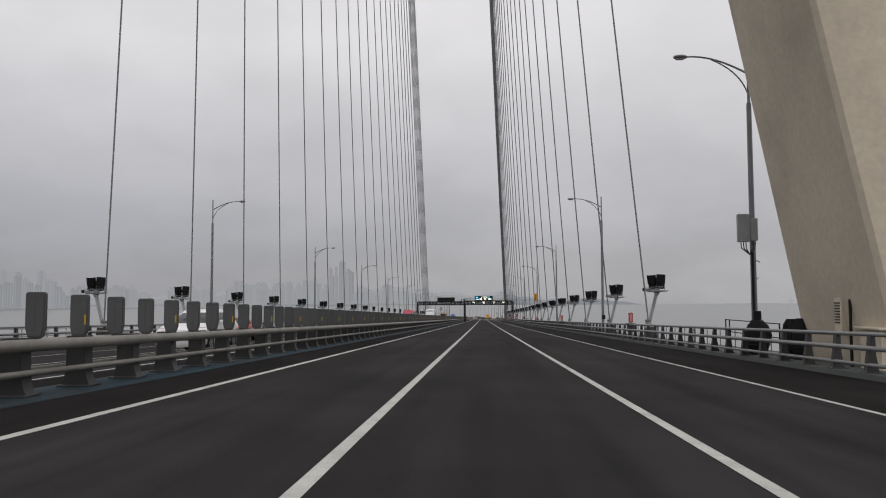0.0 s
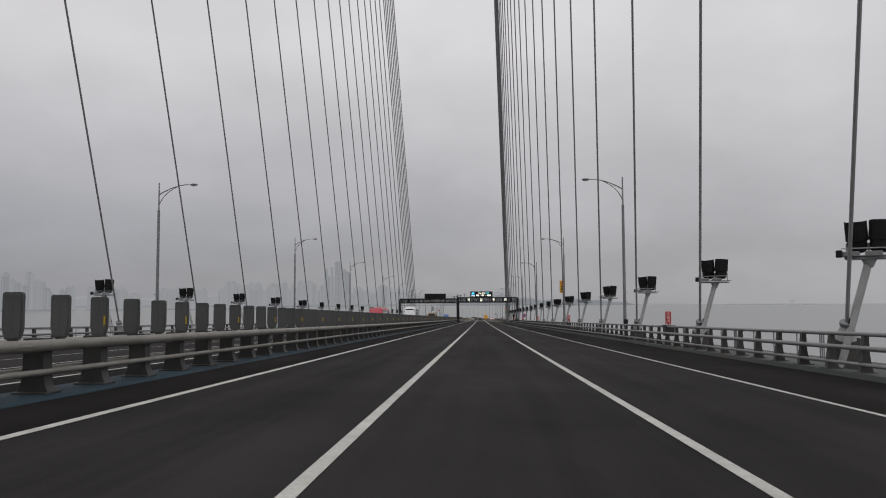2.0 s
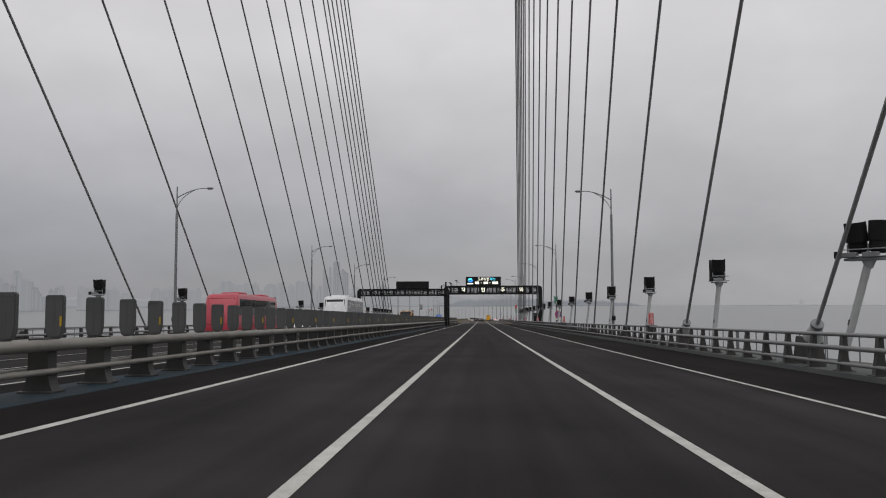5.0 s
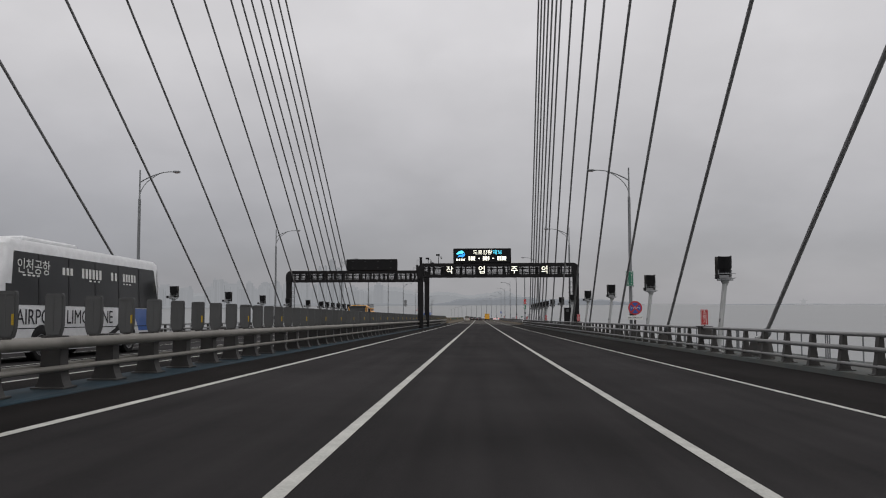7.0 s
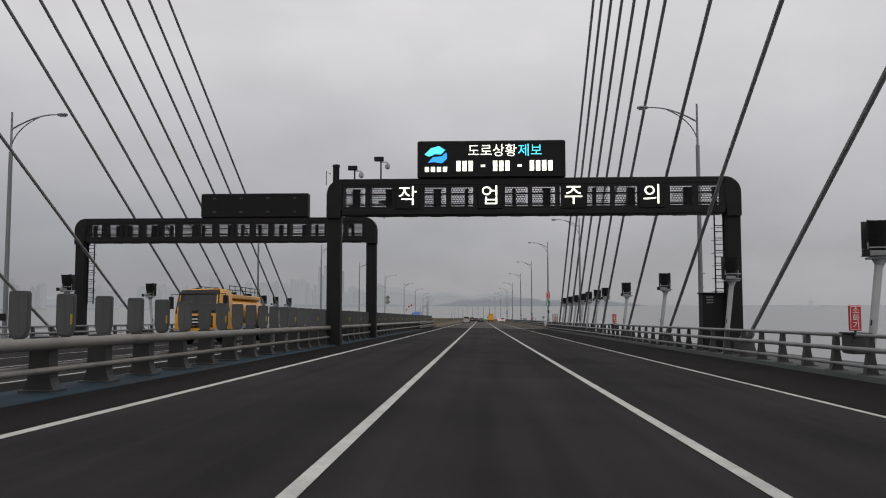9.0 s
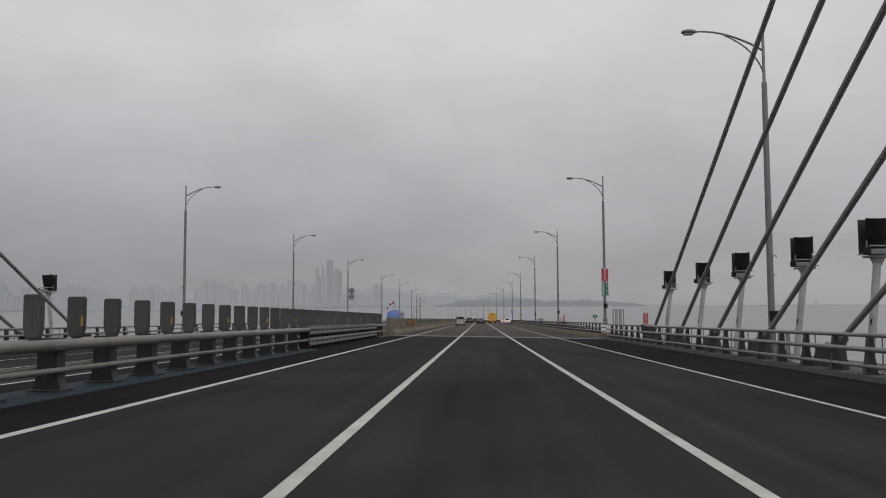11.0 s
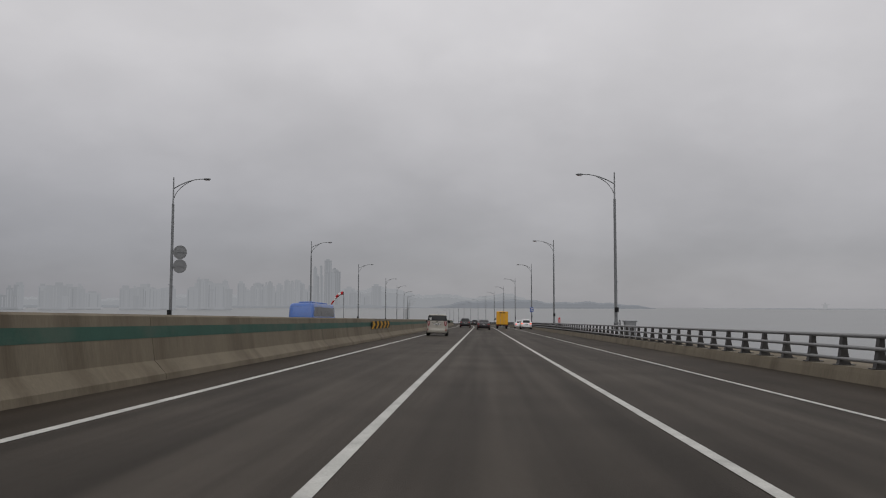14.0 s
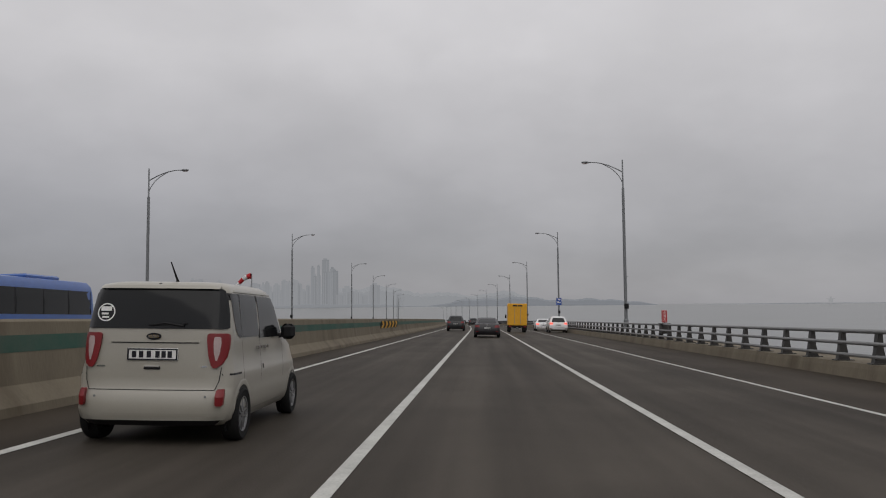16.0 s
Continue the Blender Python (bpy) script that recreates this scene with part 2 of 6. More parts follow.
GALV_LIGHT = mat("lamp_post_light", (0.26, 0.27, 0.28), 0.5, 0.3, vary=0.08, scale=2.0)
BLACK = mat("black_housing", (0.014, 0.014, 0.015), 0.5, vary=0.2)
CLOTH = mat("black_cover_cloth", (0.012, 0.012, 0.013), 0.85, vary=0.3, bump=0.4)
WHITE_POLE = mat("white_painted_pole", (0.37, 0.38, 0.38), 0.5, vary=0.06, scale=2.0, dirt=0.25)
GANTRY = mat("gantry_black_paint", (0.0125, 0.012, 0.013), 0.6, vary=0.2, scale=1.5, dirt=0.4, dirt_color=(0.022, 0.02, 0.018))
SCREEN = mat("display_black", (0.009, 0.009, 0.010), 0.55, vary=0.1)
LED_WHITE = glow("led_white", (1.0, 0.98, 0.82), 1.6)
LED_CYAN = glow("led_cyan", (0.10, 0.75, 1.0), 1.2)
LED_BLUE = glow("led_blue", (0.03, 0.32, 0.95), 1.2)
SIGN_RED = mat("sign_red", (0.42, 0.03, 0.035), 0.45)
SIGN_GREEN = mat("sign_green", (0.012, 0.14, 0.085), 0.45)
SIGN_BLUE = mat("sign_blue", (0.03, 0.08, 0.32), 0.45)
SIGN_YELLOW = mat("sign_yellow", (0.62, 0.34, 0.02), 0.5)
SIGN_WHITE = mat("sign_white", (0.7, 0.7, 0.68), 0.5)
SIGN_BACK = mat("sign_back_grey", (0.20, 0.205, 0.21), 0.55, 0.2)
CAR_CREAM = mat("car_paint_cream", (0.325, 0.308, 0.265), 0.32, vary=0.03, scale=1.5, coat=0.35, dirt=0.10, dirt_color=(0.35, 0.32, 0.27))
CAR_WHITE = mat("car_paint_white", (0.72, 0.72, 0.72), 0.3, vary=0.03, coat=0.4)
CAR_BLACK = mat("car_paint_dark", (0.014, 0.012, 0.015), 0.4, vary=0.05, coat=0.15)
CAR_GREY = mat("car_paint_charcoal", (0.017, 0.018, 0.02), 0.4, vary=0.05, coat=0.12)
CAR_RED = mat("car_paint_red", (0.36, 0.035, 0.025), 0.35, vary=0.04, coat=0.3)
GLASS = mat("dark_window_glass", (0.010, 0.011, 0.012), 0.08, vary=0.05)
GLASS.node_tree.nodes["Principled BSDF"].inputs["Specular IOR Level"].default_value = 0.28
TYRE = mat("tyre_rubber", (0.013, 0.013, 0.013), 0.85, vary=0.2)
RIM = mat("alloy_rim", (0.34, 0.34, 0.35), 0.35, 0.7, vary=0.05)
PLASTIC = mat("black_plastic", (0.02, 0.02, 0.021), 0.6, vary=0.1)
LIGHT_RED = mat("tail_lamp_red", (0.17, 0.004, 0.007), 0.35)
LIGHT_CLEAR = mat("lamp_clear", (0.40, 0.31, 0.30), 0.3, coat=0.2)
CHROME = mat("chrome", (0.6, 0.6, 0.6), 0.15, 1.0, vary=0.03)
BRAKE_ON = glow("brake_lamp_lit", (1.0, 0.12, 0.08), 1.5)
TRUCK_YELLOW = mat("truck_yellow", (0.72, 0.36, 0.015), 0.45, vary=0.06, dirt=0.15)
BUS_BLUE = mat("bus_blue", (0.03, 0.10, 0.34), 0.35, coat=0.4)
BUS_WHITE = mat("bus_white", (0.68, 0.69, 0.7), 0.35, coat=0.3, dirt=0.12)
BUS_RED = mat("bus_red", (0.42, 0.035, 0.06), 0.35, coat=0.3)
TANK_YELLOW = mat("tanker_yellow", (0.66, 0.30, 0.02), 0.4, coat=0.2, dirt=0.15)
DARK_INK = mat("dark_ink", (0.02, 0.02, 0.025), 0.5)
CLOTH_RED = mat("windsock_red", (0.42, 0.03, 0.035), 0.8)
CLOTH_WHITE = mat("windsock_white", (0.6, 0.6, 0.6), 0.8)

# ---- building helpers ----


class Shape:
    """A list of corners and faces that grows into one mesh."""

    def __init__(self):
        self.v, self.f = [], []

    def add(self, verts, faces):
        k = len(self.v)
        self.v += [tuple(p) for p in verts]
        self.f += [tuple(i + k for i in f) for f in faces]
        return self

    def box(self, x0, x1, y0, y1, z0, z1, m=None, taper=0.0):
        t = taper
        c = [(x0, y0, z0), (x1, y0, z0), (x1, y1, z0), (x0, y1, z0), (x0 + t, y0 + t, z1), (x1 - t, y0 + t, z1), (x1 - t, y1 - t, z1), (x0 + t, y1 - t, z1)]
        if m is not None:
            c = [m @ Vector(p) for p in c]
        return self.add(c, [(0, 3, 2, 1), (4, 5, 6, 7), (0, 1, 5, 4), (1, 2, 6, 5), (2, 3, 7, 6), (3, 0, 4, 7)])

    def bevel_box(self, x0, x1, y0, y1, z0, z1, b=0.02):
        """A box with chamfered edges."""
        pts, faces = [], []
        rings = [(z0, b), (z0 + b, 0), (z1 - b, 0), (z1, b)]
        for z, i in rings:
            xa, xb, ya, yb = x0 + i, x1 - i, y0 + i, y1 - i
            pts += [(xa + b, ya, z), (xb - b, ya, z), (xb, ya + b, z), (xb, yb - b, z), (xb - b, yb, z), (xa + b, yb, z), (xa, yb - b, z), (xa, ya + b, z)]
        for r in range(3):
            for i in range(8):
                j = (i + 1) % 8
                faces.append((r * 8 + i, r * 8 + j, r * 8 + 8 + j, r * 8 + 8 + i))
        faces += [tuple(range(7, -1, -1)), tuple(range(24, 32))]
        return self.add(pts, faces)

    def tube(self, points, radii, n=10, cap=True):
        """A round tube through points."""
        pts, faces = [], []
        points = [Vector(p) for p in points]
        if not hasattr(radii, "__len__"):
            radii = [radii] * len(points)
        for i, p in enumerate(points):
            d = (points[min(i + 1, len(points) - 1)] - points[max(i - 1, 0)]).normalized()
            a = d.cross(Vector((0, 0, 1)))
            if a.length < 1e-3:
                a = Vector((1, 0, 0))
            a.normalize()
            b = a.cross(d)
            for k in range(n):
                w = 2 * math.pi * k / n
                pts.append(p + (a * math.cos(w) + b * math.sin(w)) * radii[i])
        for i in range(len(points) - 1):
            for k in range(n):
                j = (k + 1) % n
                faces.append((i * n + k, i * n + n + k, i * n + n + j, i * n + j))
        if cap:
            faces += [tuple(range(n)), tuple(range(len(pts) - 1, len(pts) - n - 1, -1))]
        return self.add(pts, faces)

    def prism(self, outline, y0, y1, m=None):
        """An outline in x, z pushed from y0 to y1."""
        n = len(outline)
        pts = [(x, y0, z) for x, z in outline] + [(x, y1, z) for x, z in outline]
        if m is not None:
            pts = [m @ Vector(p) for p in pts]
        return self.add(pts, [tuple(range(n)), tuple(range(2 * n - 1, n - 1, -1))] + [(i, i + n, (i + 1) % n + n, (i + 1) % n) for i in range(n)])

    def disc(self, c, r, y0, y1, n=24):
        return self.prism([(c[0] + r * math.cos(2 * math.pi * k / n), c[1] + r * math.sin(2 * math.pi * k / n)) for k in range(n)], y0, y1)

    def sweep(self, profile, stations, closed=True, caps=True):
        """A u, v profile carried along the road."""
        n, pts, faces = len(profile), [], []
        for s in stations:
            pts += [at(s, u, v) for u, v in profile]
        for i in range(len(stations) - 1):
            for k in range(n if closed else n - 1):
                j = (k + 1) % n
                faces.append((i * n + k, i * n + j, i * n + n + j, i * n + n + k))
        if closed and caps:
            faces += [tuple(range(n - 1, -1, -1)), tuple(range(len(pts) - n, len(pts)))]
        return self.add(pts, faces)

    def mesh(self, name, material, smooth=False):
        me = bpy.data.meshes.new(name)
        me.from_pydata(self.v, [], self.f)
        me.materials.append(material)
        bm = bmesh.new()
        bm.from_mesh(me)
        bmesh.ops.recalc_face_normals(bm, faces=bm.faces)
        bm.to_mesh(me)
        bm.free()
        if smooth:
            me.polygons.foreach_set("use_smooth", [True] * len(me.polygons))
            me.set_sharp_from_angle(angle=radians(38))
        me.update()
        return me


def part(name, shape, material, parent, label="", smooth=False, m=None):
    data = shape if isinstance(shape, bpy.types.Mesh) else shape.mesh(name, material, smooth)
    ob = new(name, data)
    ob.parent = parent
    if m is not None:
        ob.matrix_basis = m
    return tagged(ob, label) if label else ob


def thing(name, m, label, category, group="", kind=""):
    ob = new(name)
    ob.matrix_basis = m
    return tagged(ob, label, category, group, kind)


def solid(name, shape, material, label, category, kind="", smooth=False, m=None, group=""):
    ob = new(name, shape.mesh(name, material, smooth))
    if m is not None:
        ob.matrix_basis = m
    return tagged(ob, label, category, group, kind)


TYPE = {}


def letters(text, size, material, parent, m, name="lettering", depth=0.006, align="CENTER"):
    """Real writing as a mesh, standing in the x, z plane and read from -y."""
    key = (text, size, material.name, depth, align)
    me = TYPE.get(key)
    if me is None:
        cu = bpy.data.curves.new(name, "FONT")
        cu.body, cu.size, cu.extrude, cu.align_x, cu.align_y = text, size, depth, align, "CENTER"
        cu.resolution_u = 3
        tmp = bpy.data.objects.new("tmp", cu)
        scene.collection.objects.link(tmp)
        bpy.context.view_layer.update()
        me = bpy.data.meshes.new_from_object(tmp.evaluated_get(bpy.context.evaluated_depsgraph_get()))
        bpy.data.objects.remove(tmp)
        me.name = name
        me.materials.clear()
        me.materials.append(material)
        me.transform(Matrix.Rotation(radians(90), 4, "X"))
        TYPE[key] = me
    ob = new(name, me)
    ob.parent = parent
    ob.matrix_basis = m
    return ob


def circle_profile(u, v, r, n=10):
    return [(u + r * math.cos(2 * math.pi * k / n), v + r * math.sin(2 * math.pi * k / n)) for k in range(n)]


def stations(a, b, step=8.0):
    out, s = [a], a
    while s < b - 1e-6:
        s = min(b, s + (step if s >= BEND_S - step else 24.0))
        out.append(s)
    return out


I4 = Matrix.Identity(4)
JOINT_S, JOINT_E = 370.8, 373.9
START, END = -60.0, 1500.0
R_RAIL, L_RAIL = 10.85, -21.9
GATE_A, GATE_B = 343.7, 364.2

# ---- ground and setting ----


def build_sea():
    m = mat("sea_water", (0.150, 0.158, 0.158), 0.3, vary=0.1, scale=0.01, fine=0.35, bump=0.0)
    nt = m.node_tree
    n, l = nt.nodes, nt.links
    b = n["Principled BSDF"]
    tc = n.new("ShaderNodeTexCoord")
    w = n.new("ShaderNodeTexNoise")
    w.inputs["Scale"].default_value, w.inputs["Detail"].default_value = 0.25, 6.0
    l.new(tc.outputs["Object"], w.inputs["Vector"])
    bp = n.new("ShaderNodeBump")
    bp.inputs["Strength"].default_value, bp.inputs["Distance"].default_value = 0.4, 0.6
    l.new(w.outputs[0], bp.inputs["Height"])
    l.new(bp.outputs[0], b.inputs["Normal"])
    sh = Shape().add([(-9000, -3000, -30), (9000, -3000, -30), (9000, 9000, -30), (-9000, 9000, -30)], [(0, 1, 2, 3)])
    solid("water", sh, m, "calm grey sea under the misty overcast sky", "sea", "structure")


build_sea()


def strip(name, u0, u1, a, b, material, label, category, lift=0.0, kind="structure", step=8.0, n=None):
    sh = Shape()
    us = [u0, u1] if not (u0 < MEDIAN < u1) else [u0, MEDIAN, u1]
    sh.sweep([(u, deck(u) + lift) for u in us], stations(a, b, step), closed=False)
    return solid(name, sh, material, label, category, kind)


def build_road():
    for a, b, lane, edge, what in ((START, JOINT_S, ASPHALT, ASPHALT_EDGE, "asphalt of the bridge deck"), (JOINT_E, END, PAVING, PAVING_EDGE, "brownish grey paving of the viaduct")):
        strip("road", -3.5, 7.2, a, b, lane, "worn smooth " + what, "road")
        strip("road", -18.4, -7.6, a, b, lane, "worn smooth " + what, "road")
        for u0, u1 in ((-7.6, -3.5), (7.2, R_RAIL - 0.2), (L_RAIL + 0.2, -18.4)):
            strip("shoulder", u0, u1, a, b, edge, "dark unworn shoulder, " + what, "road shoulder")
    j = thing("expansion_joint", I4, "pale concrete expansion joint across the road", "expansion joint", kind="structure")
    for a, b, mt, nm in ((JOINT_S, JOINT_S + 1.1, JOINT, "nosing"), (JOINT_S + 1.1, JOINT_S + 2.3, STEEL_DARK, "steel_seal"), (JOINT_S + 2.3, JOINT_E, JOINT, "nosing")):
        sh = Shape().sweep([(u, deck(u)) for u in (L_RAIL + 0.2, MEDIAN, R_RAIL - 0.2)], [a, b], closed=False)
        part(nm, sh, mt, j)
    for k in range(5):
        s = JOINT_S + 1.2 + 0.22 * k
        part("steel_lamella", Shape().sweep([(u, deck(u) + 0.006) for u in (L_RAIL + 0.2, MEDIAN, R_RAIL - 0.2)], [s, s + 0.09], closed=False), RAIL_LIGHT, j)
    for u, w, label in ((-3.52, 0.15, "worn white edge line beside the median shoulder"), (0.0, 0.15, "solid white lane line"), (3.67, 0.15, "solid white lane line"), (7.22, 0.12, "white edge line beside the outer shoulder"),
                        (-7.61, 0.15, "white edge line of the opposite carriageway"), (-11.2, 0.12, "lane line of the opposite carriageway"), (-14.83, 0.12, "lane line of the opposite carriageway"), (-18.4, 0.12, "white edge line of the opposite carriageway")):
        strip("road_marking", u - w / 2, u + w / 2, START, END, PAINT, label, "road marking", lift=0.007)


build_road()


def build_deck():
    """Girder under the road, ledges for cables and lamps, kerbs, concrete walls of the viaduct."""
    d = thing("bridge_deck", I4, "grey steel box girder deck carrying the road", "bridge deck", kind="structure")
    prof = [(-25.4, -0.35), (-25.4, -0.9), (-19, -3.2), (7.8, -3.2), (14.2, -0.9), (14.2, -0.35), (10.4, -0.4), (MEDIAN, -0.1), (-21.6, -0.4)]
    part("girder", Shape().sweep(prof, stations(START, JOINT_S + 1)), RAIL, d)
    for u0, u1, nm in ((R_RAIL - 0.2, 14.2, "ledge"), (-25.4, L_RAIL + 0.2, "ledge")):
        part(nm, Shape().sweep([(u0, -0.5), (u1, -0.5), (u1, -0.16), (u0, -0.16)], stations(START, JOINT_S + 1)), KERB, d, "grey green painted ledge outside the railing")
    for c in (R_RAIL, L_RAIL):
        part("kerb", Shape().sweep([(c - 0.36, -0.4), (c + 0.36, -0.4), (c + 0.32, -0.07), (c - 0.30, -0.07)], stations(START, JOINT_S)), KERB, d, "low grey green kerb under the railing")
    for a, b in ((START, GATE_A), (GATE_B, JOINT_S)):
        part("median_kerb", Shape().sweep([(MEDIAN - 0.64, 0.0), (MEDIAN + 0.64, 0.0), (MEDIAN + 0.60, 0.11), (MEDIAN + 0.52, 0.13), (MEDIAN - 0.52, 0.13), (MEDIAN - 0.60, 0.11)], stations(a, b)), CURB_BLUE, d, "blue grey painted median kerb, dusty")
    w = thing("viaduct_deck", I4, "weathered concrete viaduct deck", "viaduct", kind="structure")
    prof = [(-23.4, -0.2), (-23.4, -0.8), (-18, -2.6), (7, -2.6), (12.3, -0.8), (12.3, -0.2), (10.4, -0.45), (MEDIAN, -0.15), (-21.6, -0.45)]
    part("girder", Shape().sweep(prof, stations(JOINT_E - 0.4, END)), CONCRETE, w)
    for c, o in ((R_RAIL, 1), (L_RAIL, -1)):
        part("parapet", Shape().sweep([(c - 0.42 * o, -0.45), (c + 1.6 * o, -0.45), (c + 1.6 * o, 0.17), (c - 0.26 * o, 0.17), (c - 0.30 * o, 0.05)], stations(JOINT_E - 0.2, END)), CONCRETE, w, "low stained concrete parapet kerb")
    for k in range(40):
        s = JOINT_E + 30 + 50 * k
        if s > END:
            break
        for u in (-14.0, 3.0):
            p = at(s, u, -2.6)
            part("pier", Shape().tube([(p.x, p.y, p.z), (p.x, p.y, -47)], 1.6, 12), CONCRETE, w)


build_deck()


def build_median_wall():
    w = thing("median_wall", I4, "tall beige concrete median barrier with a dark green painted band", "concrete barrier", kind="structure")
    c = MEDIAN
    prof = [(c - 0.62, 0.0), (c + 0.62, 0.0), (c + 0.58, 0.22), (c + 0.34, 0.48), (c + 0.22, 1.36), (c + 0.16, 1.40), (c - 0.16, 1.40), (c - 0.22, 1.36), (c - 0.34, 0.48), (c - 0.58, 0.22)]
    # cast in lengths with a narrow open joint between them
    s, n = JOINT_E, 0
    while s < END:
        e = min(s + (20.0 if s < 700 else 100.0), END)
        part("wall_length", Shape().sweep(prof, stations(s + 0.012, e - 0.012)), CONCRETE, w)
        s, n = e, n + 1
    for o in (1, -1):
        uu = lambda v: c + o * (0.22 + (1.36 - v) / 0.88 * 0.12 + 0.004)
        part("green_band", Shape().sweep([(uu(0.93), 0.93), (uu(1.17), 1.17), (c, 1.17), (c, 0.93)], stations(JOINT_E + 14, END)), GREEN_BAND, w, "faded dark green band")


build_median_wall()


def build_tower():
    """Inverted Y pylon: two leaning legs and the mast that holds the stays."""
    t = thing("bridge_tower", I4, "beige concrete leg of the leaning bridge pylon", "bridge tower")
    s0, s1 = 21.9, 28.2

    def limb(ua, ub, va, vb, wa, wb, o, name):
        sh = Shape()
        pts = []
        n = 14
        for i in range(n + 1):
            k = i / n
            v, u, w = va + (vb - va) * k, ua + (ub - ua) * k, wa + (wb - wa) * k
            y0, y1, c = s0 + 1.2 * k, s1 - 1.2 * k, 0.14
            z = lambda s: GRADE * 25 + v
            # outline with chamfered corners and a shallow groove on the inner face
            pts += [(u, y0 + c, z(0)), (u + o * c, y0, z(0)), (u + o * (w - c), y0, z(0)), (u + o * w, y0 + c, z(0)), (u + o * w, y1 - c, z(0)), (u + o * (w - c), y1, z(0)), (u + o * c, y1, z(0)), (u, y1 - c, z(0))]
        f = []
        for i in range(n):
            for k in range(8):
                j = (k + 1) % 8
                f.append((i * 8 + k, i * 8 + j, i * 8 + 8 + j, i * 8 + 8 + k))
        f += [tuple(range(8)), tuple(range(n * 8, n * 8 + 8))]
        part(name, Shape().add(pts, f), TOWER_CONCRETE, t)

    limb(13.0, -4.9, -2.0, 88, 7.0, 5.0, 1, "leg")
    limb(-24.2, -6.3, -2.0, 88, 7.0, 5.0, -1, "leg")
    limb(18, 13.0, -47, -2, 8.0, 7.0, 1, "lower_leg")
    limb(-29.2, -24.2, -47, -2, 8.0, 7.0, -1, "lower_leg")
    limb(-9.6, -9.6, 82, 168, 8.0, 8.0, 1, "mast")
    z = GRADE * 25
    bx = part("vent_box", Shape().bevel_box(12.22, 12.44, 24.62, 25.08, z + 0.85, z + 1.9, 0.015), TOWER_CONCRETE, t, "slim grey vent box on the concrete")
    for k in range(8):
        part("vent_slat", Shape().box(12.20, 12.22, 24.68, 25.02, z + 1.12 + 0.085 * k, z + 1.16 + 0.085 * k), POST, bx)
    part("drain_pipe", Shape().tube([(12.24, 24.05, z - 0.4), (12.24, 24.05, z + 1.85)], 0.045, 10), BLACK, t, "black vertical pipe")
    part("cover_slab", Shape().bevel_box(12.1, 12.5, 22.1, 23.6, z + 1.0, z + 1.07, 0.015), TOWER_CONCRETE, t, "narrow grey slab over a niche")
    part("niche_panel", Shape().bevel_box(12.22, 12.5, 22.25, 23.45, z - 0.3, z + 0.998, 0.01), TOWER_CONCRETE, t)


build_tower()

CABLES = [49.1, 63.9, 78.4, 93.0, 107.7, 122.7, 137.3, 152.1, 167.1, 182.2, 198.3, 214.0, 228.8, 243.4, 258.2, 273.2, 286.1, 298.9, 310.7, 322.3, 328.2, 334.4, 340.2, 346.1, 352.1, 358.2]
CABLE_TOPS = [112, 113, 114, 116, 119, 120, 125, 127, 128, 129, 129, 129, 131, 132, 135, 136, 138, 140, 143, 147, 147, 147, 149, 151, 152, 153]
# the stays on the main span, behind the start, run towards smaller s
TOWER_S = 25.0


def build_cables():
    for side, u in ((1, 11.5), (-1, -22.5)):
        for i, s in enumerate(CABLES):
            high = CABLE_TOPS[i]
            k = 1.1 / high
            foot = at(s + (s - TOWER_S) * k, u + (u - MEDIAN) * k, -0.2)
            top = at(TOWER_S, MEDIAN + side * 1.6, high)
            c = thing("stay_cable", Matrix.Translation(foot), "dark grey sheathed stay cable anchored in the bridge deck", "stay cable", "stay cables on the right" if side > 0 else "stay cables on the left")
            d = top - foot
            e = d.normalized()
            part("sheath", Shape().tube([e * 1.2, d * 0.5, d], 0.050 + 0.0017 * i, 8, False), CABLE, c, smooth=True)
            if i < 10:
                k, q = 0.95 / e.z, 1.34 / e.z
                part("guide_cone", Shape().tube([e * k, e * (q - 0.08), e * q], [0.30, 0.16, 0.13], 14), WHITE_POLE, c, "pale conical cable guide", smooth=True)
                part("collar", Shape().tube([e * (q - 0.06), e * (q - 0.05), e * (q + 0.05), e * (q + 0.06)], [0.13, 0.19, 0.19, 0.13], 14), GALV, c, smooth=True)
            else:
                k = 0.70 / e.z
                q = k + 0.55
                part("guide_pipe", Shape().tube([e * (k - 0.5), e * q], [0.15, 0.13], 12), POST, c, "grey steel guide pipe", smooth=True)
                part("collar", Shape().tube([e * (q - 0.12), e * (q + 0.06), e * (q + 0.09), e * (q + 0.2)], [0.16, 0.16, 0.14, 0.09], 12), GALV, c, smooth=True)
                part("guide_cap", Shape().bevel_box(e.x * k - 0.24, e.x * k - 0.06, e.y * k - 0.16, e.y * k + 0.16, 0.62, 0.86, 0.04), WHITE_POLE, c, "pale rounded cap")
            m = e * (0.5 / e.z)
            tall = 0.95 if i < 10 else 0.72
            part("anchor_base", Shape().box(m.x - 0.32, m.x + 0.32, m.y - 0.52, m.y + 0.52, 0.0, tall, taper=0.10), POST, c, "dark steel anchor casing")
            part("base_plate", Shape().bevel_box(m.x - 0.4, m.x + 0.4, m.y - 0.62, m.y + 0.62, 0.0, 0.05, 0.01), KERB, c)


build_cables()

# ---- railings ----


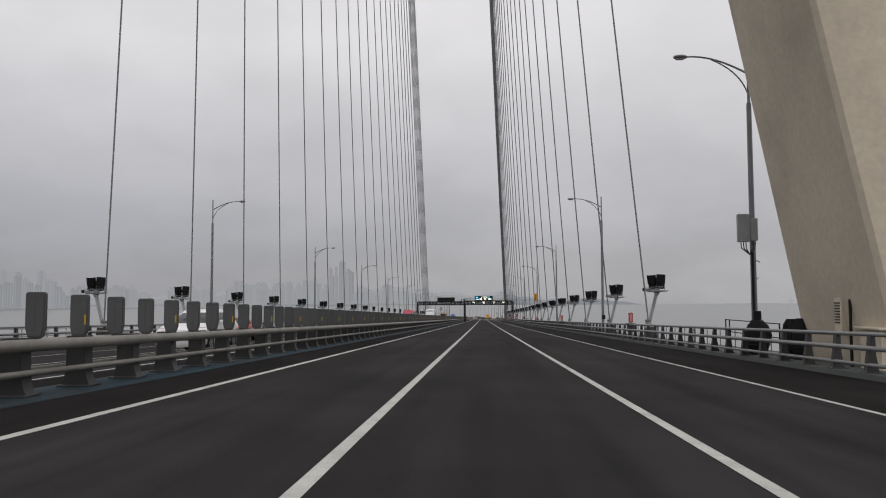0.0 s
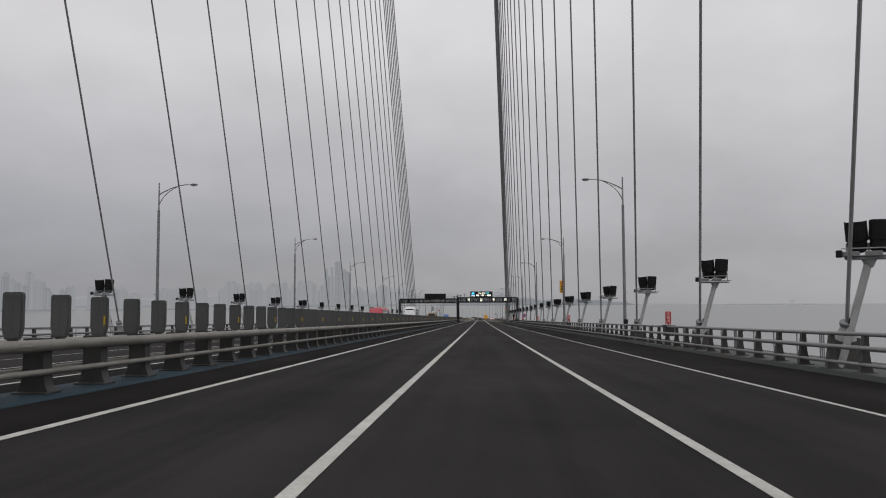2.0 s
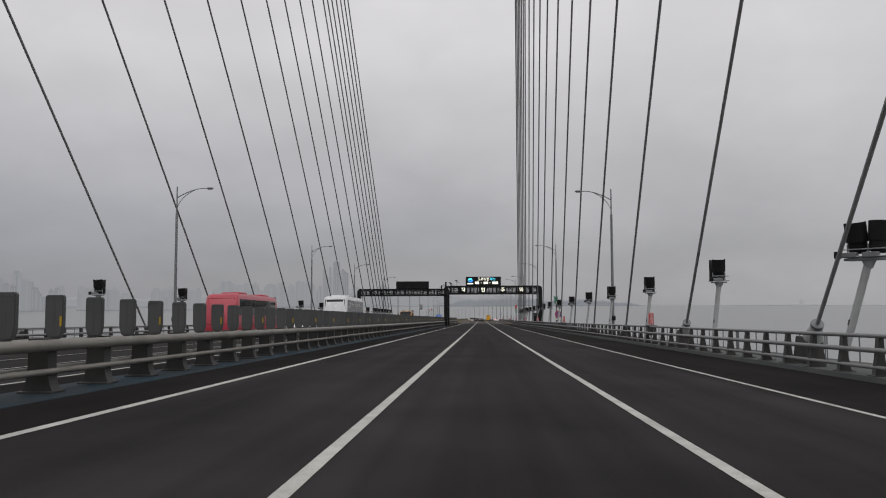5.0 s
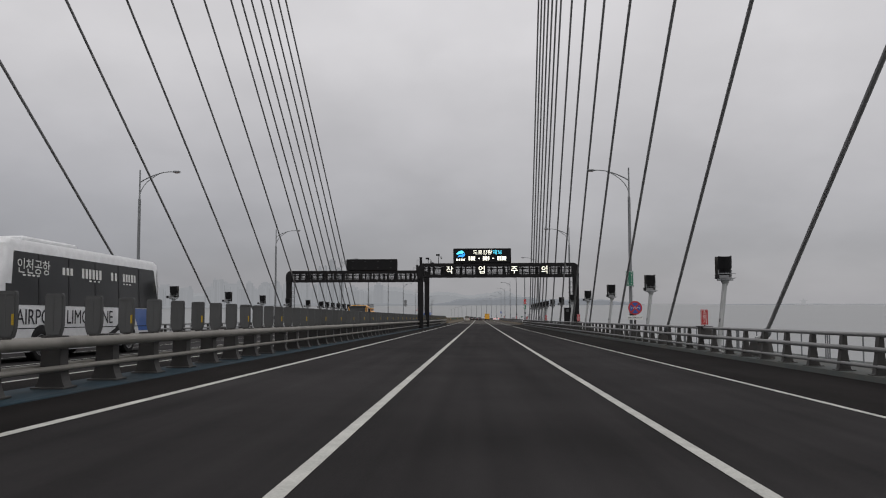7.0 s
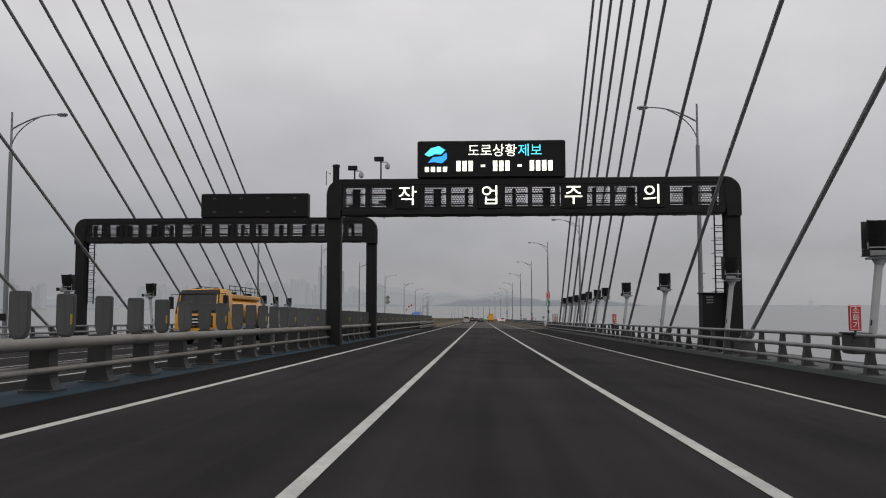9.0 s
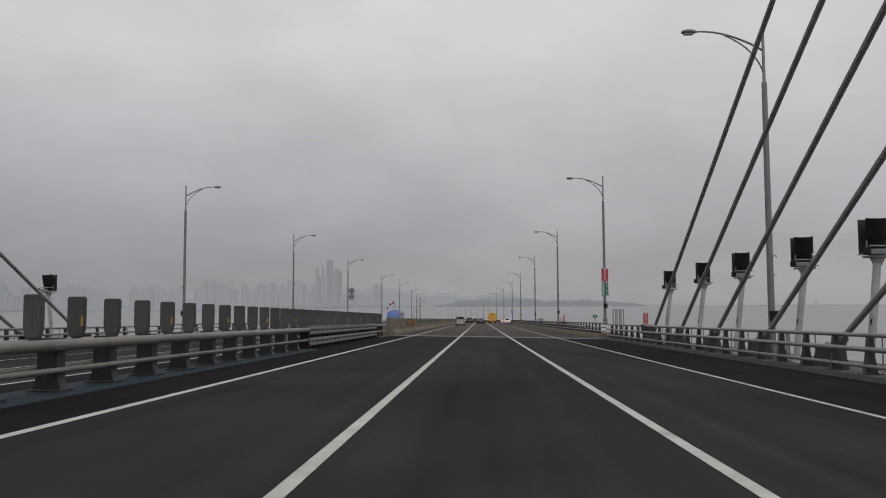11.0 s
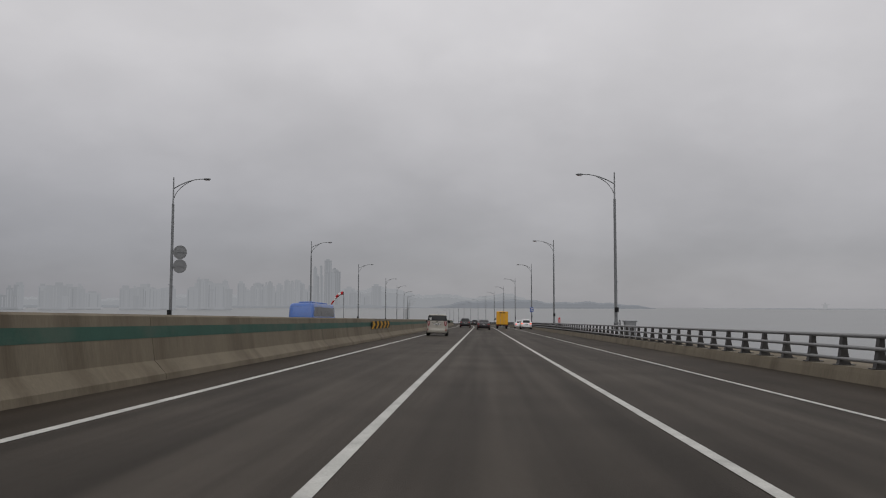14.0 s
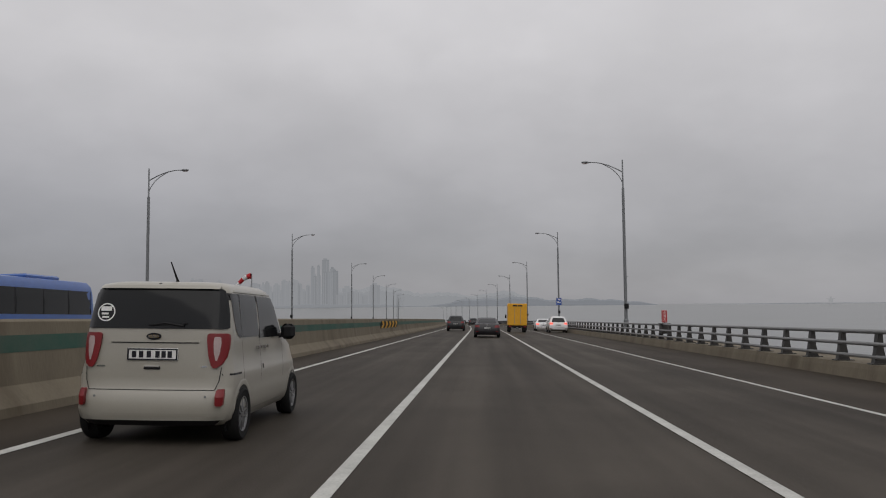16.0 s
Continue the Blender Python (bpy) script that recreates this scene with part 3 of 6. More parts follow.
def post_mesh(name, height, wide, deep, foot):
    """A flared cast post: base plate, tapered web, saddle at the head."""
    sh = Shape()
    sh.bevel_box(-foot / 2, foot / 2, -deep * 0.9, deep * 0.9, 0.0, 0.035, 0.008)
    n = 8
    rings = []
    for i in range(n + 1):
        k = (i / n) ** 1.6
        w = wide + (foot * 0.9 - wide) * (1 - k) ** 6
        rings.append([(-w / 2, -deep / 2, 0.03 + (height - 0.03) * k), (w / 2, -deep / 2, 0.03 + (height - 0.03) * k), (w / 2, deep / 2, 0.03 + (height - 0.03) * k), (-w / 2, deep / 2, 0.03 + (height - 0.03) * k)])
    faces = [(i * 4 + k, i * 4 + (k + 1) % 4, i * 4 + 4 + (k + 1) % 4, i * 4 + 4 + k) for i in range(n) for k in range(4)]
    sh.add([p for r in rings for p in r], faces + [(0, 1, 2, 3), (n * 4, n * 4 + 1, n * 4 + 2, n * 4 + 3)])
    return sh.mesh(name, POST)


def build_median_rail():
    r = thing("median_railing", I4, "weathered grey steel pipe railing along the median", "railing", kind="structure")
    c = MEDIAN
    for v, rad, nm in ((0.885, 0.095, "top_rail"), (0.475, 0.05, "lower_rail")):
        for o in (1, -1):
            part(nm, Shape().sweep(circle_profile(c + o * 0.23, v, rad, 12), stations(START, GATE_A)), RAIL, r, smooth=True)
            part(nm, Shape().sweep(circle_profile(c + o * 0.23, v, rad, 12), stations(GATE_B, JOINT_S - 1)), RAIL, r, smooth=True)
    me = post_mesh("post", 0.87, 0.33, 0.26, 0.56)
    s = 0.285 + 1.8885 * 2
    n = 0
    while s < JOINT_S - 1:
        if not GATE_A < s < GATE_B:
            part("post", me, POST, r, m=stand(s, c, 0.13))
        s += 1.8885
        n += 1
    sp = Shape()
    for i in range(int((JOINT_S - 10) / 9.9)):
        s = 8 + 9.9 * i
        for o in (1, -1) if not GATE_A < s < GATE_B else ():
            sp.add([at(s - 0.14, c + o * 0.23 + 0.1 * math.cos(a), 0.885 + 0.1 * math.sin(a)) for a in [k * math.pi / 5 for k in range(10)]] + [at(s + 0.14, c + o * 0.23 + 0.1 * math.cos(a), 0.885 + 0.1 * math.sin(a)) for a in [k * math.pi / 5 for k in range(10)]],
                   [(k, (k + 1) % 10, 10 + (k + 1) % 10, 10 + k) for k in range(10)])
    part("rail_sleeve", sp, RAIL, r)


build_median_rail()


def build_median_gate():
    """A removable length of the median: corrugated beams in two tiers on steel posts."""
    g = thing("median_gate", I4, "removable steel median gate with corrugated guard beams", "guard rail", kind="structure")
    for o in (1, -1):
        for low, nm in ((0.22, "lower_beam"), (0.67, "upper_beam")):
            face = [(0.24, 0.0), (0.33, 0.05), (0.33, 0.11), (0.26, 0.155), (0.26, 0.185), (0.33, 0.23), (0.33, 0.29), (0.24, 0.34)]
            back = [(u - 0.02, v) for u, v in reversed(face)]
            for k in range(5):
                a, b = GATE_A + (GATE_B - GATE_A) * k / 5, GATE_A + (GATE_B - GATE_A) * (k + 1) / 5
                part(nm, Shape().sweep([(MEDIAN + o * u, low + v) for u, v in face + back], [a + 0.004, b - 0.004]), RAIL, g)
    part("top_plate", Shape().sweep([(MEDIAN - 0.30, 1.015), (MEDIAN + 0.30, 1.015), (MEDIAN + 0.30, 1.04), (MEDIAN - 0.30, 1.04)], [GATE_A, GATE_B]), RAIL, g)
    post = Shape().box(-0.2, 0.2, -0.07, 0.07, 0.0, 0.92).box(-0.26, 0.26, -0.14, 0.14, 0.0, 0.03).mesh("post", POST)
    bolt = Shape().tube([(0.30, 0, 0), (0.345, 0, 0)], 0.022, 8).tube([(-0.30, 0, 0), (-0.345, 0, 0)], 0.022, 8).mesh("bolt", STEEL_DARK)
    s = GATE_A + 0.5
    while s < GATE_B:
        part("post", post, POST, g, m=stand(s, MEDIAN, 0.1))
        for v in (0.39, 0.84):
            part("bolt", bolt, STEEL_DARK, g, m=stand(s, MEDIAN, v))
        s += 1.02


build_median_gate()


def build_glare_panels():
    """Upright louvre plates across the median, rounded head, tapered foot."""
    prof = [(-0.160, 0.20), (-0.160, 0.67), (-0.150, 0.70), (-0.125, 0.715), (0.125, 0.715), (0.150, 0.70), (0.160, 0.67), (0.160, 0.20), (0.150, 0.12), (0.118, 0.02), (0.10, 0.0), (-0.10, 0.0), (-0.118, 0.02), (-0.150, 0.12)]
    # a moulded plate: chamfered rim on both faces
    sh = Shape().prism(prof, -0.030, 0.030)
    inner = [(x * 0.86, 0.36 + (z - 0.36) * 0.93) for x, z in prof]
    sh.prism(inner, -0.045, 0.045)
    plate = sh.mesh("plate", PANEL)
    ribs = Shape()
    ribs.prism([(-0.006, 0.10), (0.006, 0.10), (0.006, 0.68), (-0.006, 0.68)], -0.050, -0.045)
    ribs.prism([(-0.13, 0.66), (0.13, 0.66), (0.12, 0.685), (-0.12, 0.685)], -0.052, -0.045)
    rib = ribs.mesh("rib", PANEL)
    foot = Shape().box(-0.06, 0.06, -0.05, 0.05, -0.06, 0.01).mesh("foot_bracket", POST)
    tab = Shape().box(0.098, 0.134, -0.052, -0.045, 0.20, 0.37).mesh("reflector", REFLECT)
    s, i = 1.3525 * 3 - 0.04, 0
    while s < JOINT_S - 2:
        p = thing("anti_glare_panel", stand(s, MEDIAN, 0.99), "grey plastic anti-glare panel standing on the median railing", "anti-glare panel", "anti-glare panels")
        part("plate", plate, PANEL, p)
        part("rib", rib, PANEL, p)
        part("foot_bracket", foot, POST, p)
        if i % 3 == 1:
            part("reflector", tab, REFLECT, p, "amber reflector")
        s += 1.3525
        i += 1


build_glare_panels()


def build_side_rail(c, o, near):
    r = thing("side_railing", I4, "grey steel bridge railing with three pipes" if near else "grey steel railing along the far edge", "railing", kind="structure")
    a = [(0.87, 0.055), (0.53, 0.065), (0.13, 0.05)]
    b = [(0.955, 0.058), (0.655, 0.05), (0.345, 0.05)]
    for k, nm in enumerate(("top_rail", "middle_rail", "lower_rail")):
        off = -0.10 * o if k else 0.0
        part(nm, Shape().sweep(circle_profile(c + off, *a[k], 10), stations(START, JOINT_S)), RAIL_LIGHT, r, smooth=True)
        part(nm, Shape().sweep(circle_profile(c + off, *b[k], 10), stations(JOINT_S + 0.5, END)), RAIL_LIGHT, r, smooth=True)
    outline = [(-0.20, 0.0), (0.19, 0.0), (0.13, 0.06), (0.07, 0.45), (0.06, 0.90), (-0.05, 0.90), (-0.10, 0.45), (-0.16, 0.06)]
    sh = Shape().prism([(x * o, z) for x, z in outline], -0.09, 0.09)
    sh.box(-0.24, 0.24, -0.14, 0.14, 0.0, 0.025)
    tall = sh.mesh("post", POST)
    sh = Shape().prism([(x * o, z * 0.82) for x, z in outline], -0.09, 0.09)
    sh.box(-0.24, 0.24, -0.14, 0.14, 0.0, 0.025)
    short = sh.mesh("post", POST)
    s, n = 5.0, 0
    rest = Shape()
    while s < 1100:
        low = s > JOINT_S
        if n < 298:
            if abs(s - JOINT_S - 1) > 1.2:
                part("post", short if low else tall, POST, r, m=stand(s, c, 0.17 if low else -0.07))
        else:
            m = stand(s, c, 0.17)
            rest.box(-0.1, 0.1, -0.09, 0.09, 0.0, 0.75, m)
        s += 1.8675 if not low else 1.943
        n += 1
    part("far_posts", rest, POST, r)["kind"] = "stuff"


build_side_rail(R_RAIL, 1, True)
build_side_rail(L_RAIL, -1, False)


def build_edge_fence(u, group):
    """Thin handrail at the outer edge of the ledge."""
    f = thing("ledge_fence", I4, "thin grey steel handrail at the outer edge of the bridge deck", "fence", kind="structure")
    for v in (0.72, 0.30):
        part("handrail", Shape().sweep(circle_profile(u, v, 0.022, 6), stations(START, JOINT_S)), GALV, f)
    bar = Shape().tube([(0, 0, 0), (0, 0, 0.9)], 0.026, 6).mesh("baluster", GALV)
    s, n = 8.0, 0
    while s < JOINT_S:
        part("baluster", bar, GALV, f, m=stand(s, u, -0.17))
        if n % 4 == 0:
            for d in (0.16, 0.32):
                part("baluster", bar, GALV, f, m=stand(s + d, u, -0.17))
        s += 2.4
        n += 1


build_edge_fence(13.6, 1)
build_edge_fence(-24.8, -1)

# ---- street lamps ----


def lamp_master(o, mat_pole):
    """A tall tapered post with a curved arm, a brace and a flat lamp head. o: the arm's side."""
    t = thing("street_lamp", pose(0, -400, -300), "tall grey tapered steel street lamp beside the railing", "street lamp", "street lamps")
    part("pole", Shape().tube([(0, 0, 0.25), (0, 0, 5.2), (0, 0, 10.15)], [0.125, 0.112, 0.098], 12), mat_pole, t, smooth=True)
    part("upper_pole", Shape().tube([(0, 0, 10.1), (0, 0, 10.2), (0, 0, 12.28)], [0.098, 0.062, 0.05], 10), mat_pole, t, smooth=True)
    part("base", Shape().bevel_box(-0.24, 0.24, -0.24, 0.24, 0.0, 0.08, 0.015).tube([(0, 0, 0.08), (0, 0, 0.55), (0, 0, 0.6)], [0.19, 0.18, 0.13], 12), mat_pole, t)
    rise = lambda x: 11.36 + 0.86 * math.sin(x / 2.5 * math.pi / 2 * 0.98) ** 0.92 - 0.10 * (x / 2.5) ** 2
    arm = [(o * 2.5 * k, 0, rise(2.5 * k)) for k in [i / 12 for i in range(13)]]
    part("arm", Shape().tube(arm, [0.045 - 0.012 * i / 12 for i in range(13)], 8), mat_pole, t, smooth=True)
    end = rise(1.45) - 0.03
    br = [(o * (0.5 * k * (1 - k) + 1.45 * k * k), 0, 10.45 * (1 - k) ** 2 + 22.9 * k * (1 - k) + end * k * k) for k in [i / 12 for i in range(13)]]
    part("brace", Shape().tube(br, 0.03, 8), mat_pole, t, smooth=True)
    h = Shape()
    n = 12
    rings = []
    for x, w, z in ((2.42, 0.05, 0.04), (2.50, 0.10, 0.07), (2.62, 0.16, 0.095), (2.82, 0.16, 0.09), (2.96, 0.09, 0.06), (3.0, 0.02, 0.02)):
        rings.append([(o * x, w * math.cos(2 * math.pi * k / n), 12.12 + z * math.sin(2 * math.pi * k / n)) for k in range(n)])
    h.add([p for r in rings for p in r], [(i * n + k, i * n + (k + 1) % n, i * n + n + (k + 1) % n, i * n + n + k) for i in range(5) for k in range(n)])
    part("lamp_head", h, GALV, t, "grey flattened lamp head", smooth=True)
    part("lamp_glass", Shape().bevel_box(min(o * 2.56, o * 2.90), max(o * 2.56, o * 2.90), -0.1, 0.1, 12.01, 12.06, 0.015), LIGHT_CLEAR, t)
    part("control_box", Shape().bevel_box(-0.15 - 0.02 * o, 0.15 - 0.02 * o, -0.30, -0.11, 1.35, 1.72, 0.02), BLACK, t, "small black box strapped to the pole")
    part("bracket", Shape().tube([(0, -0.1, 3.7), (-0.12 * o, -0.16, 3.72), (-0.2 * o, -0.16, 3.66)], 0.025, 6), GALV_LIGHT, t)
    part("bracket", Shape().tube([(0, -0.1, 2.9), (-0.16 * o, -0.14, 3.05)], 0.015, 6), GALV_LIGHT, t)
    return t


LAMPS_R = [32.4, 71.2, 115.0, 159.3, 208.9, 258.0, 296.0, 341.6, 377.9, 416.9, 460.2, 512.5, 560.7, 615.0, 663.4, 709.8, 755.8, 800.7, 845.7, 890.7, 935.7, 980.7, 1025.7, 1070.7]
LAMPS_L = [27.0, 70.9, 115.4, 160.4, 205.5, 257.0, 296.0, 342.6, 377.4, 416.2, 459.7, 511.2, 556.4, 610.0, 651.4, 696.5, 741.5, 786.1, 831.1, 876.1, 921.1, 966.1, 1011.1, 1056.1]
LAMP_U_R, LAMP_U_L = 12.0, -23.1


def build_lamps():
    for o, us, u in ((-1, LAMPS_R, LAMP_U_R), (1, LAMPS_L, LAMP_U_L)):
        master = lamp_master(o, GALV)
        for i, s in enumerate(us):
            v = -0.16 if s < JOINT_S else (0.82 if s < 400 else 0.64) if o < 0 else 0.33
            if i in (2, 3) and o < 0 or i == 2:
                v -= 0.33
            off = (0.27 if s < 40 else 0.36 if 150 < s < 310 else -0.25 if s > JOINT_S else 0.08) if o < 0 else -0.1
            m = stand(s, u + off, v)
            if i == 0:
                master.matrix_basis = m
            else:
                copy_thing(master, m)


build_lamps()

# ---- cable floodlights ----


def flood_master(o, double):
    t = thing("floodlight", pose(0, -420, -300), "black floodlight on a leaning white painted pole" if not double else "pair of black floodlights on a leaning pale pole", "floodlight", "cable floodlights")
    foot, head = Vector((-0.55 * o if double else -0.15 * o, 0.0, 0.0)), Vector((0.25 * o, 0.15, 3.02))
    part("pole", Shape().tube([foot, head], [0.10, 0.105], 12), WHITE_POLE, t, smooth=True)
    part("base", Shape().bevel_box(foot.x - 0.2, foot.x + 0.2, -0.2, 0.2, 0.0, 0.05, 0.01), WHITE_POLE, t)
    hx, hy, hz = head
    wide = 0.58 if double else 0.29
    part("cone", Shape().tube([(hx, hy, hz - 0.22), (hx, hy, hz + 0.02)], [0.09, 0.2], 10), WHITE_POLE, t, smooth=True)
    part("platform", Shape().bevel_box(hx - wide, hx + wide, hy - 0.22, hy + 0.22, hz, hz + 0.06, 0.012), GALV_LIGHT, t, "pale grey mounting plate")
    for k, x in enumerate((-0.275, 0.275) if double else (0.0,)):
        yk = Shape()
        yk.tube([(hx + x - 0.265, hy, hz + 0.46), (hx + x - 0.265, hy, hz + 0.1), (hx + x + 0.265, hy, hz + 0.1), (hx + x + 0.265, hy, hz + 0.46)], 0.028, 6)
        y = part("yoke", yk, GALV_LIGHT, t)
        tilt = Matrix.Translation((hx + x, hy, hz + 0.46)) @ Matrix.Rotation(radians(9 - 12 * k), 4, "X") @ Matrix.Rotation(radians(-2 + 5 * k), 4, "Y") @ Matrix.Scale(1.2, 4)
        d = Shape().tube([(0, 0, -0.22), (0, 0, -0.16), (0, 0, 0.12), (0, 0, 0.16), (0, 0, 0.45)], [0.13, 0.20, 0.21, 0.225, 0.20], 14)
        part("lamp_drum", d, BLACK, t, smooth=True, m=tilt)
        vis = Shape()
        n = 12
        vis.add([(0.235 * math.cos(a), 0.235 * math.sin(a), z) for z in (0.05, 0.50) for a in [math.pi * (0.95 + 1.1 * j / n) for j in range(n + 1)]] + [(0.215 * math.cos(a), 0.215 * math.sin(a), z) for z in (0.05, 0.50) for a in [math.pi * (0.95 + 1.1 * j / n) for j in range(n + 1)]],
                [(j, j + 1, n + 2 + j, n + 1 + j) for j in range(n)] + [(2 * n + 2 + j, 3 * n + 3 + j, 3 * n + 4 + j, 2 * n + 3 + j) for j in range(n)] + [(n + 1 + j, n + 2 + j, 3 * n + 4 + j, 3 * n + 3 + j) for j in range(n)])
        part("hood", vis, CLOTH, t, m=tilt)
        part("ballast_box", Shape().bevel_box(hx + x - 0.34, hx + x + 0.08, hy - 0.32, hy - 0.17, hz + 0.08, hz + 0.22, 0.015), SIGN_BACK, t, "grey ballast box")
    if not double:
        part("shield_plate", Shape().bevel_box(hx - 0.33, hx + 0.33, hy + 0.30, hy + 0.32, hz + 0.1, hz + 1.04, 0.008), POST, t, "dark grey shield plate")
    rim = Shape()
    for zz in (0.10, 0.30):
        ring = [(hx - wide - 0.06, hy - 0.3, hz + zz), (hx + wide + 0.06, hy - 0.3, hz + zz), (hx + wide + 0.06, hy + 0.3, hz + zz), (hx - wide - 0.06, hy + 0.3, hz + zz), (hx - wide - 0.06, hy - 0.3, hz + zz)]
        rim.tube(ring[:2] if zz > 0.2 else ring, 0.018, 6)
    part("guard_frame", rim, GALV_LIGHT, t, "pale steel guard frame")
    part("junction_box", Shape().bevel_box(hx - wide - 0.2, hx - wide - 0.04, hy - 0.36, hy - 0.22, hz + 0.06, hz + 0.26, 0.015), BLACK, t)
    part("cable_clip", Shape().tube([foot + (head - foot) * 0.42 + Vector((-0.08 * o, -0.07, 0)), foot + (head - foot) * 0.47 + Vector((-0.08 * o, -0.07, 0))], 0.02, 6), BLACK, t)
    return t


FLOODS = [49.0, 63.5, 78.0, 92.2, 106.6, 121.1, 135.7, 150.2, 164.7, 178.0, 192.3, 206.5, 220.3, 234.8, 249.4, 263.5, 277.4, 289.7, 301.8, 313.6, 323.1, 327.9, 333.4, 338.2, 344.2, 349.7, 356.2]


def build_floods():
    for o, u in ((1, 11.72), (-1, -22.85)):
        for double in (True, False):
            master, first = flood_master(o, double), True
            for i, s in enumerate(FLOODS):
                if (s < 175) != double:
                    continue
                rng = random.Random(i * 7 + o)
                m = stand(s, u, -0.16, rng.uniform(-8, 8) + ((-38 if o > 0 else 8) if double else 0))
                if first:
                    master.matrix_basis, first = m, False
                else:
                    copy_thing(master, m)


build_floods()

# ---- sign gantries ----


def honeycomb(sh, x0, x1, z0, z1, y, thick, pitch=0.16, hole=0.066):
    """A perforated plate with six-sided holes."""
    dx, dz = pitch, pitch * 0.866
    rows, row = int((z1 - z0) / dz), 0
    for r in range(rows):
        z = z0 + dz * (r + 0.5)
        x = x0 + dx * (0.5 if r % 2 else 1.0)
        while x < x1 - dx * 0.4:
            rim = [(x + dx / 2 / 0.866 * math.cos(math.pi / 6 + k * math.pi / 3), z + dx / 2 / 0.866 * math.sin(math.pi / 6 + k * math.pi / 3)) for k in range(6)]
            inn = [(x + hole * math.cos(math.pi / 6 + k * math.pi / 3), z + hole * math.sin(math.pi / 6 + k * math.pi / 3)) for k in range(6)]
            pts = [(a, y, b) for a, b in rim] + [(a, y, b) for a, b in inn] + [(a, y + thick, b) for a, b in inn]
            sh.add(pts, [(k, (k + 1) % 6, 6 + (k + 1) % 6, 6 + k) for k in range(6)] + [(6 + k, 6 + (k + 1) % 6, 12 + (k + 1) % 6, 12 + k) for k in range(6)])
            x += dx
    return sh


def build_gantry(s, ua, ub, low, top, board, lit, flip, label):
    """Portal of black steel: box columns with round shoulders, a truss beam faced with perforated plates, a display board."""
    g = thing("sign_gantry", stand(s, 0, 0.0), label, "sign gantry", "sign gantries over the road")
    d = 0.42
    col = 0.62
    for u, nm in ((ua + col / 2, "column"), (ub - col / 2, "column")):
        base = deck(u) - 0.1 if -6.2 < u < 10 else -0.16
        part(nm, Shape().bevel_box(u - col / 2, u + col / 2, -d / 2 - 0.06, d / 2 + 0.06, base, top - 0.5, 0.03), GANTRY, g)
        part("base_plate", Shape().bevel_box(u - 0.45, u + 0.45, -0.4, 0.4, base, base + 0.05, 0.01), GANTRY, g)
    for u, o in ((ua, 1), (ub, -1)):
        n, R = 8, 0.7
        pts = [(u + o * (R - R * math.cos(k * math.pi / 2 / n)), top - R + R * math.sin(k * math.pi / 2 / n)) for k in range(n + 1)]
        out = pts + [(u + o * R, low + 0.9), (u + o * 0.62, low - 0.1), (u, low - 0.1)]
        part("shoulder", Shape().prism(out, -d, d), GANTRY, g)
    x0, x1 = ua + 0.7, ub - 0.7
    part("top_chord", Shape().bevel_box(x0, x1, -d, d, top - 0.30, top, 0.03), GANTRY, g)
    part("bottom_chord", Shape().bevel_box(x0, x1, -d, d, low, low + 0.26, 0.03), GANTRY, g)
    front = Shape()
    n = int((x1 - x0) / 1.17)
    wide = (x1 - x0) / n
    for i in range(n):
        a = x0 + wide * i
        honeycomb(front, a + 0.02, a + wide * 0.88, low + 0.34, top - 0.36, -d + 0.03, 0.012, 0.118, 0.047)
        front.box(a + wide * 0.86, a + wide, -d + 0.02, -d + 0.035, low + 0.26, top - 0.3)
    front.box(x0, x1, -d + 0.012, -d + 0.028, low + 0.25, low + 0.38).box(x0, x1, -d + 0.012, -d + 0.028, top - 0.42, top - 0.29)
    part("front_grille", front, GANTRY, g, "perforated black plate")
    for z in (low + 0.55, top - 0.6):
        part("rear_bar", Shape().box(x0, x1, d - 0.08, d - 0.02, z - 0.04, z + 0.04), GANTRY, g)
    n = int((x1 - x0) / 1.17)
    for i in range(n + 1):
        x = x0 + (x1 - x0) * i / n
        part("upright", Shape().box(x - 0.05, x + 0.05, -d + 0.05, d - 0.05, low + 0.2, top - 0.25), GANTRY, g)
    rng = random.Random(int(s))
    for i in range(n):
        x = x0 + (x1 - x0) * (i + 0.5) / n
        w = rng.choice((0.16, 0.24, 0.34))
        off = rng.uniform(-0.3, 0.3)
        part("equipment_box", Shape().bevel_box(x + off - w / 2, x + off + w / 2, -0.1, 0.18, low + 0.3, top - 0.42, 0.02), SCREEN, g)
        part("soffit_bracket", Shape().box(x - 0.3, x + 0.3, -d, d, low - 0.012, low - 0.003), GANTRY, g)
    # display board
    b0, b1, bz = board
    b = part("display_board", Shape().bevel_box(b0, b1, -d - 0.08, d * 0.3, top + 0.004, bz, 0.05), SCREEN, g, "black electronic display board")
    fr = Shape()
    for x in (b0 + 0.05, b1 - 0.05):
        fr.box(x - 0.04, x + 0.04, -d - 0.10, -d - 0.08, top + 0.06, bz - 0.06)
    for z in (top + 0.1, bz - 0.1):
        fr.box(b0 + 0.1, b1 - 0.1, -d - 0.10, -d - 0.08, z - 0.035, z + 0.035)
    part("bezel", fr, GANTRY, b)
    for k in range(4 if not lit else 0):
        x = b0 + (b1 - b0) * (k + 0.5) / 4
        for z in (top + 0.35, bz - 0.3):
            for q in (-0.06, 0.06):
                part("rear_latch", Shape().box(x + q - 0.03, x + q + 0.03, -d - 0.11, -d - 0.08, z - 0.05, z + 0.05), STEEL_DARK, b)
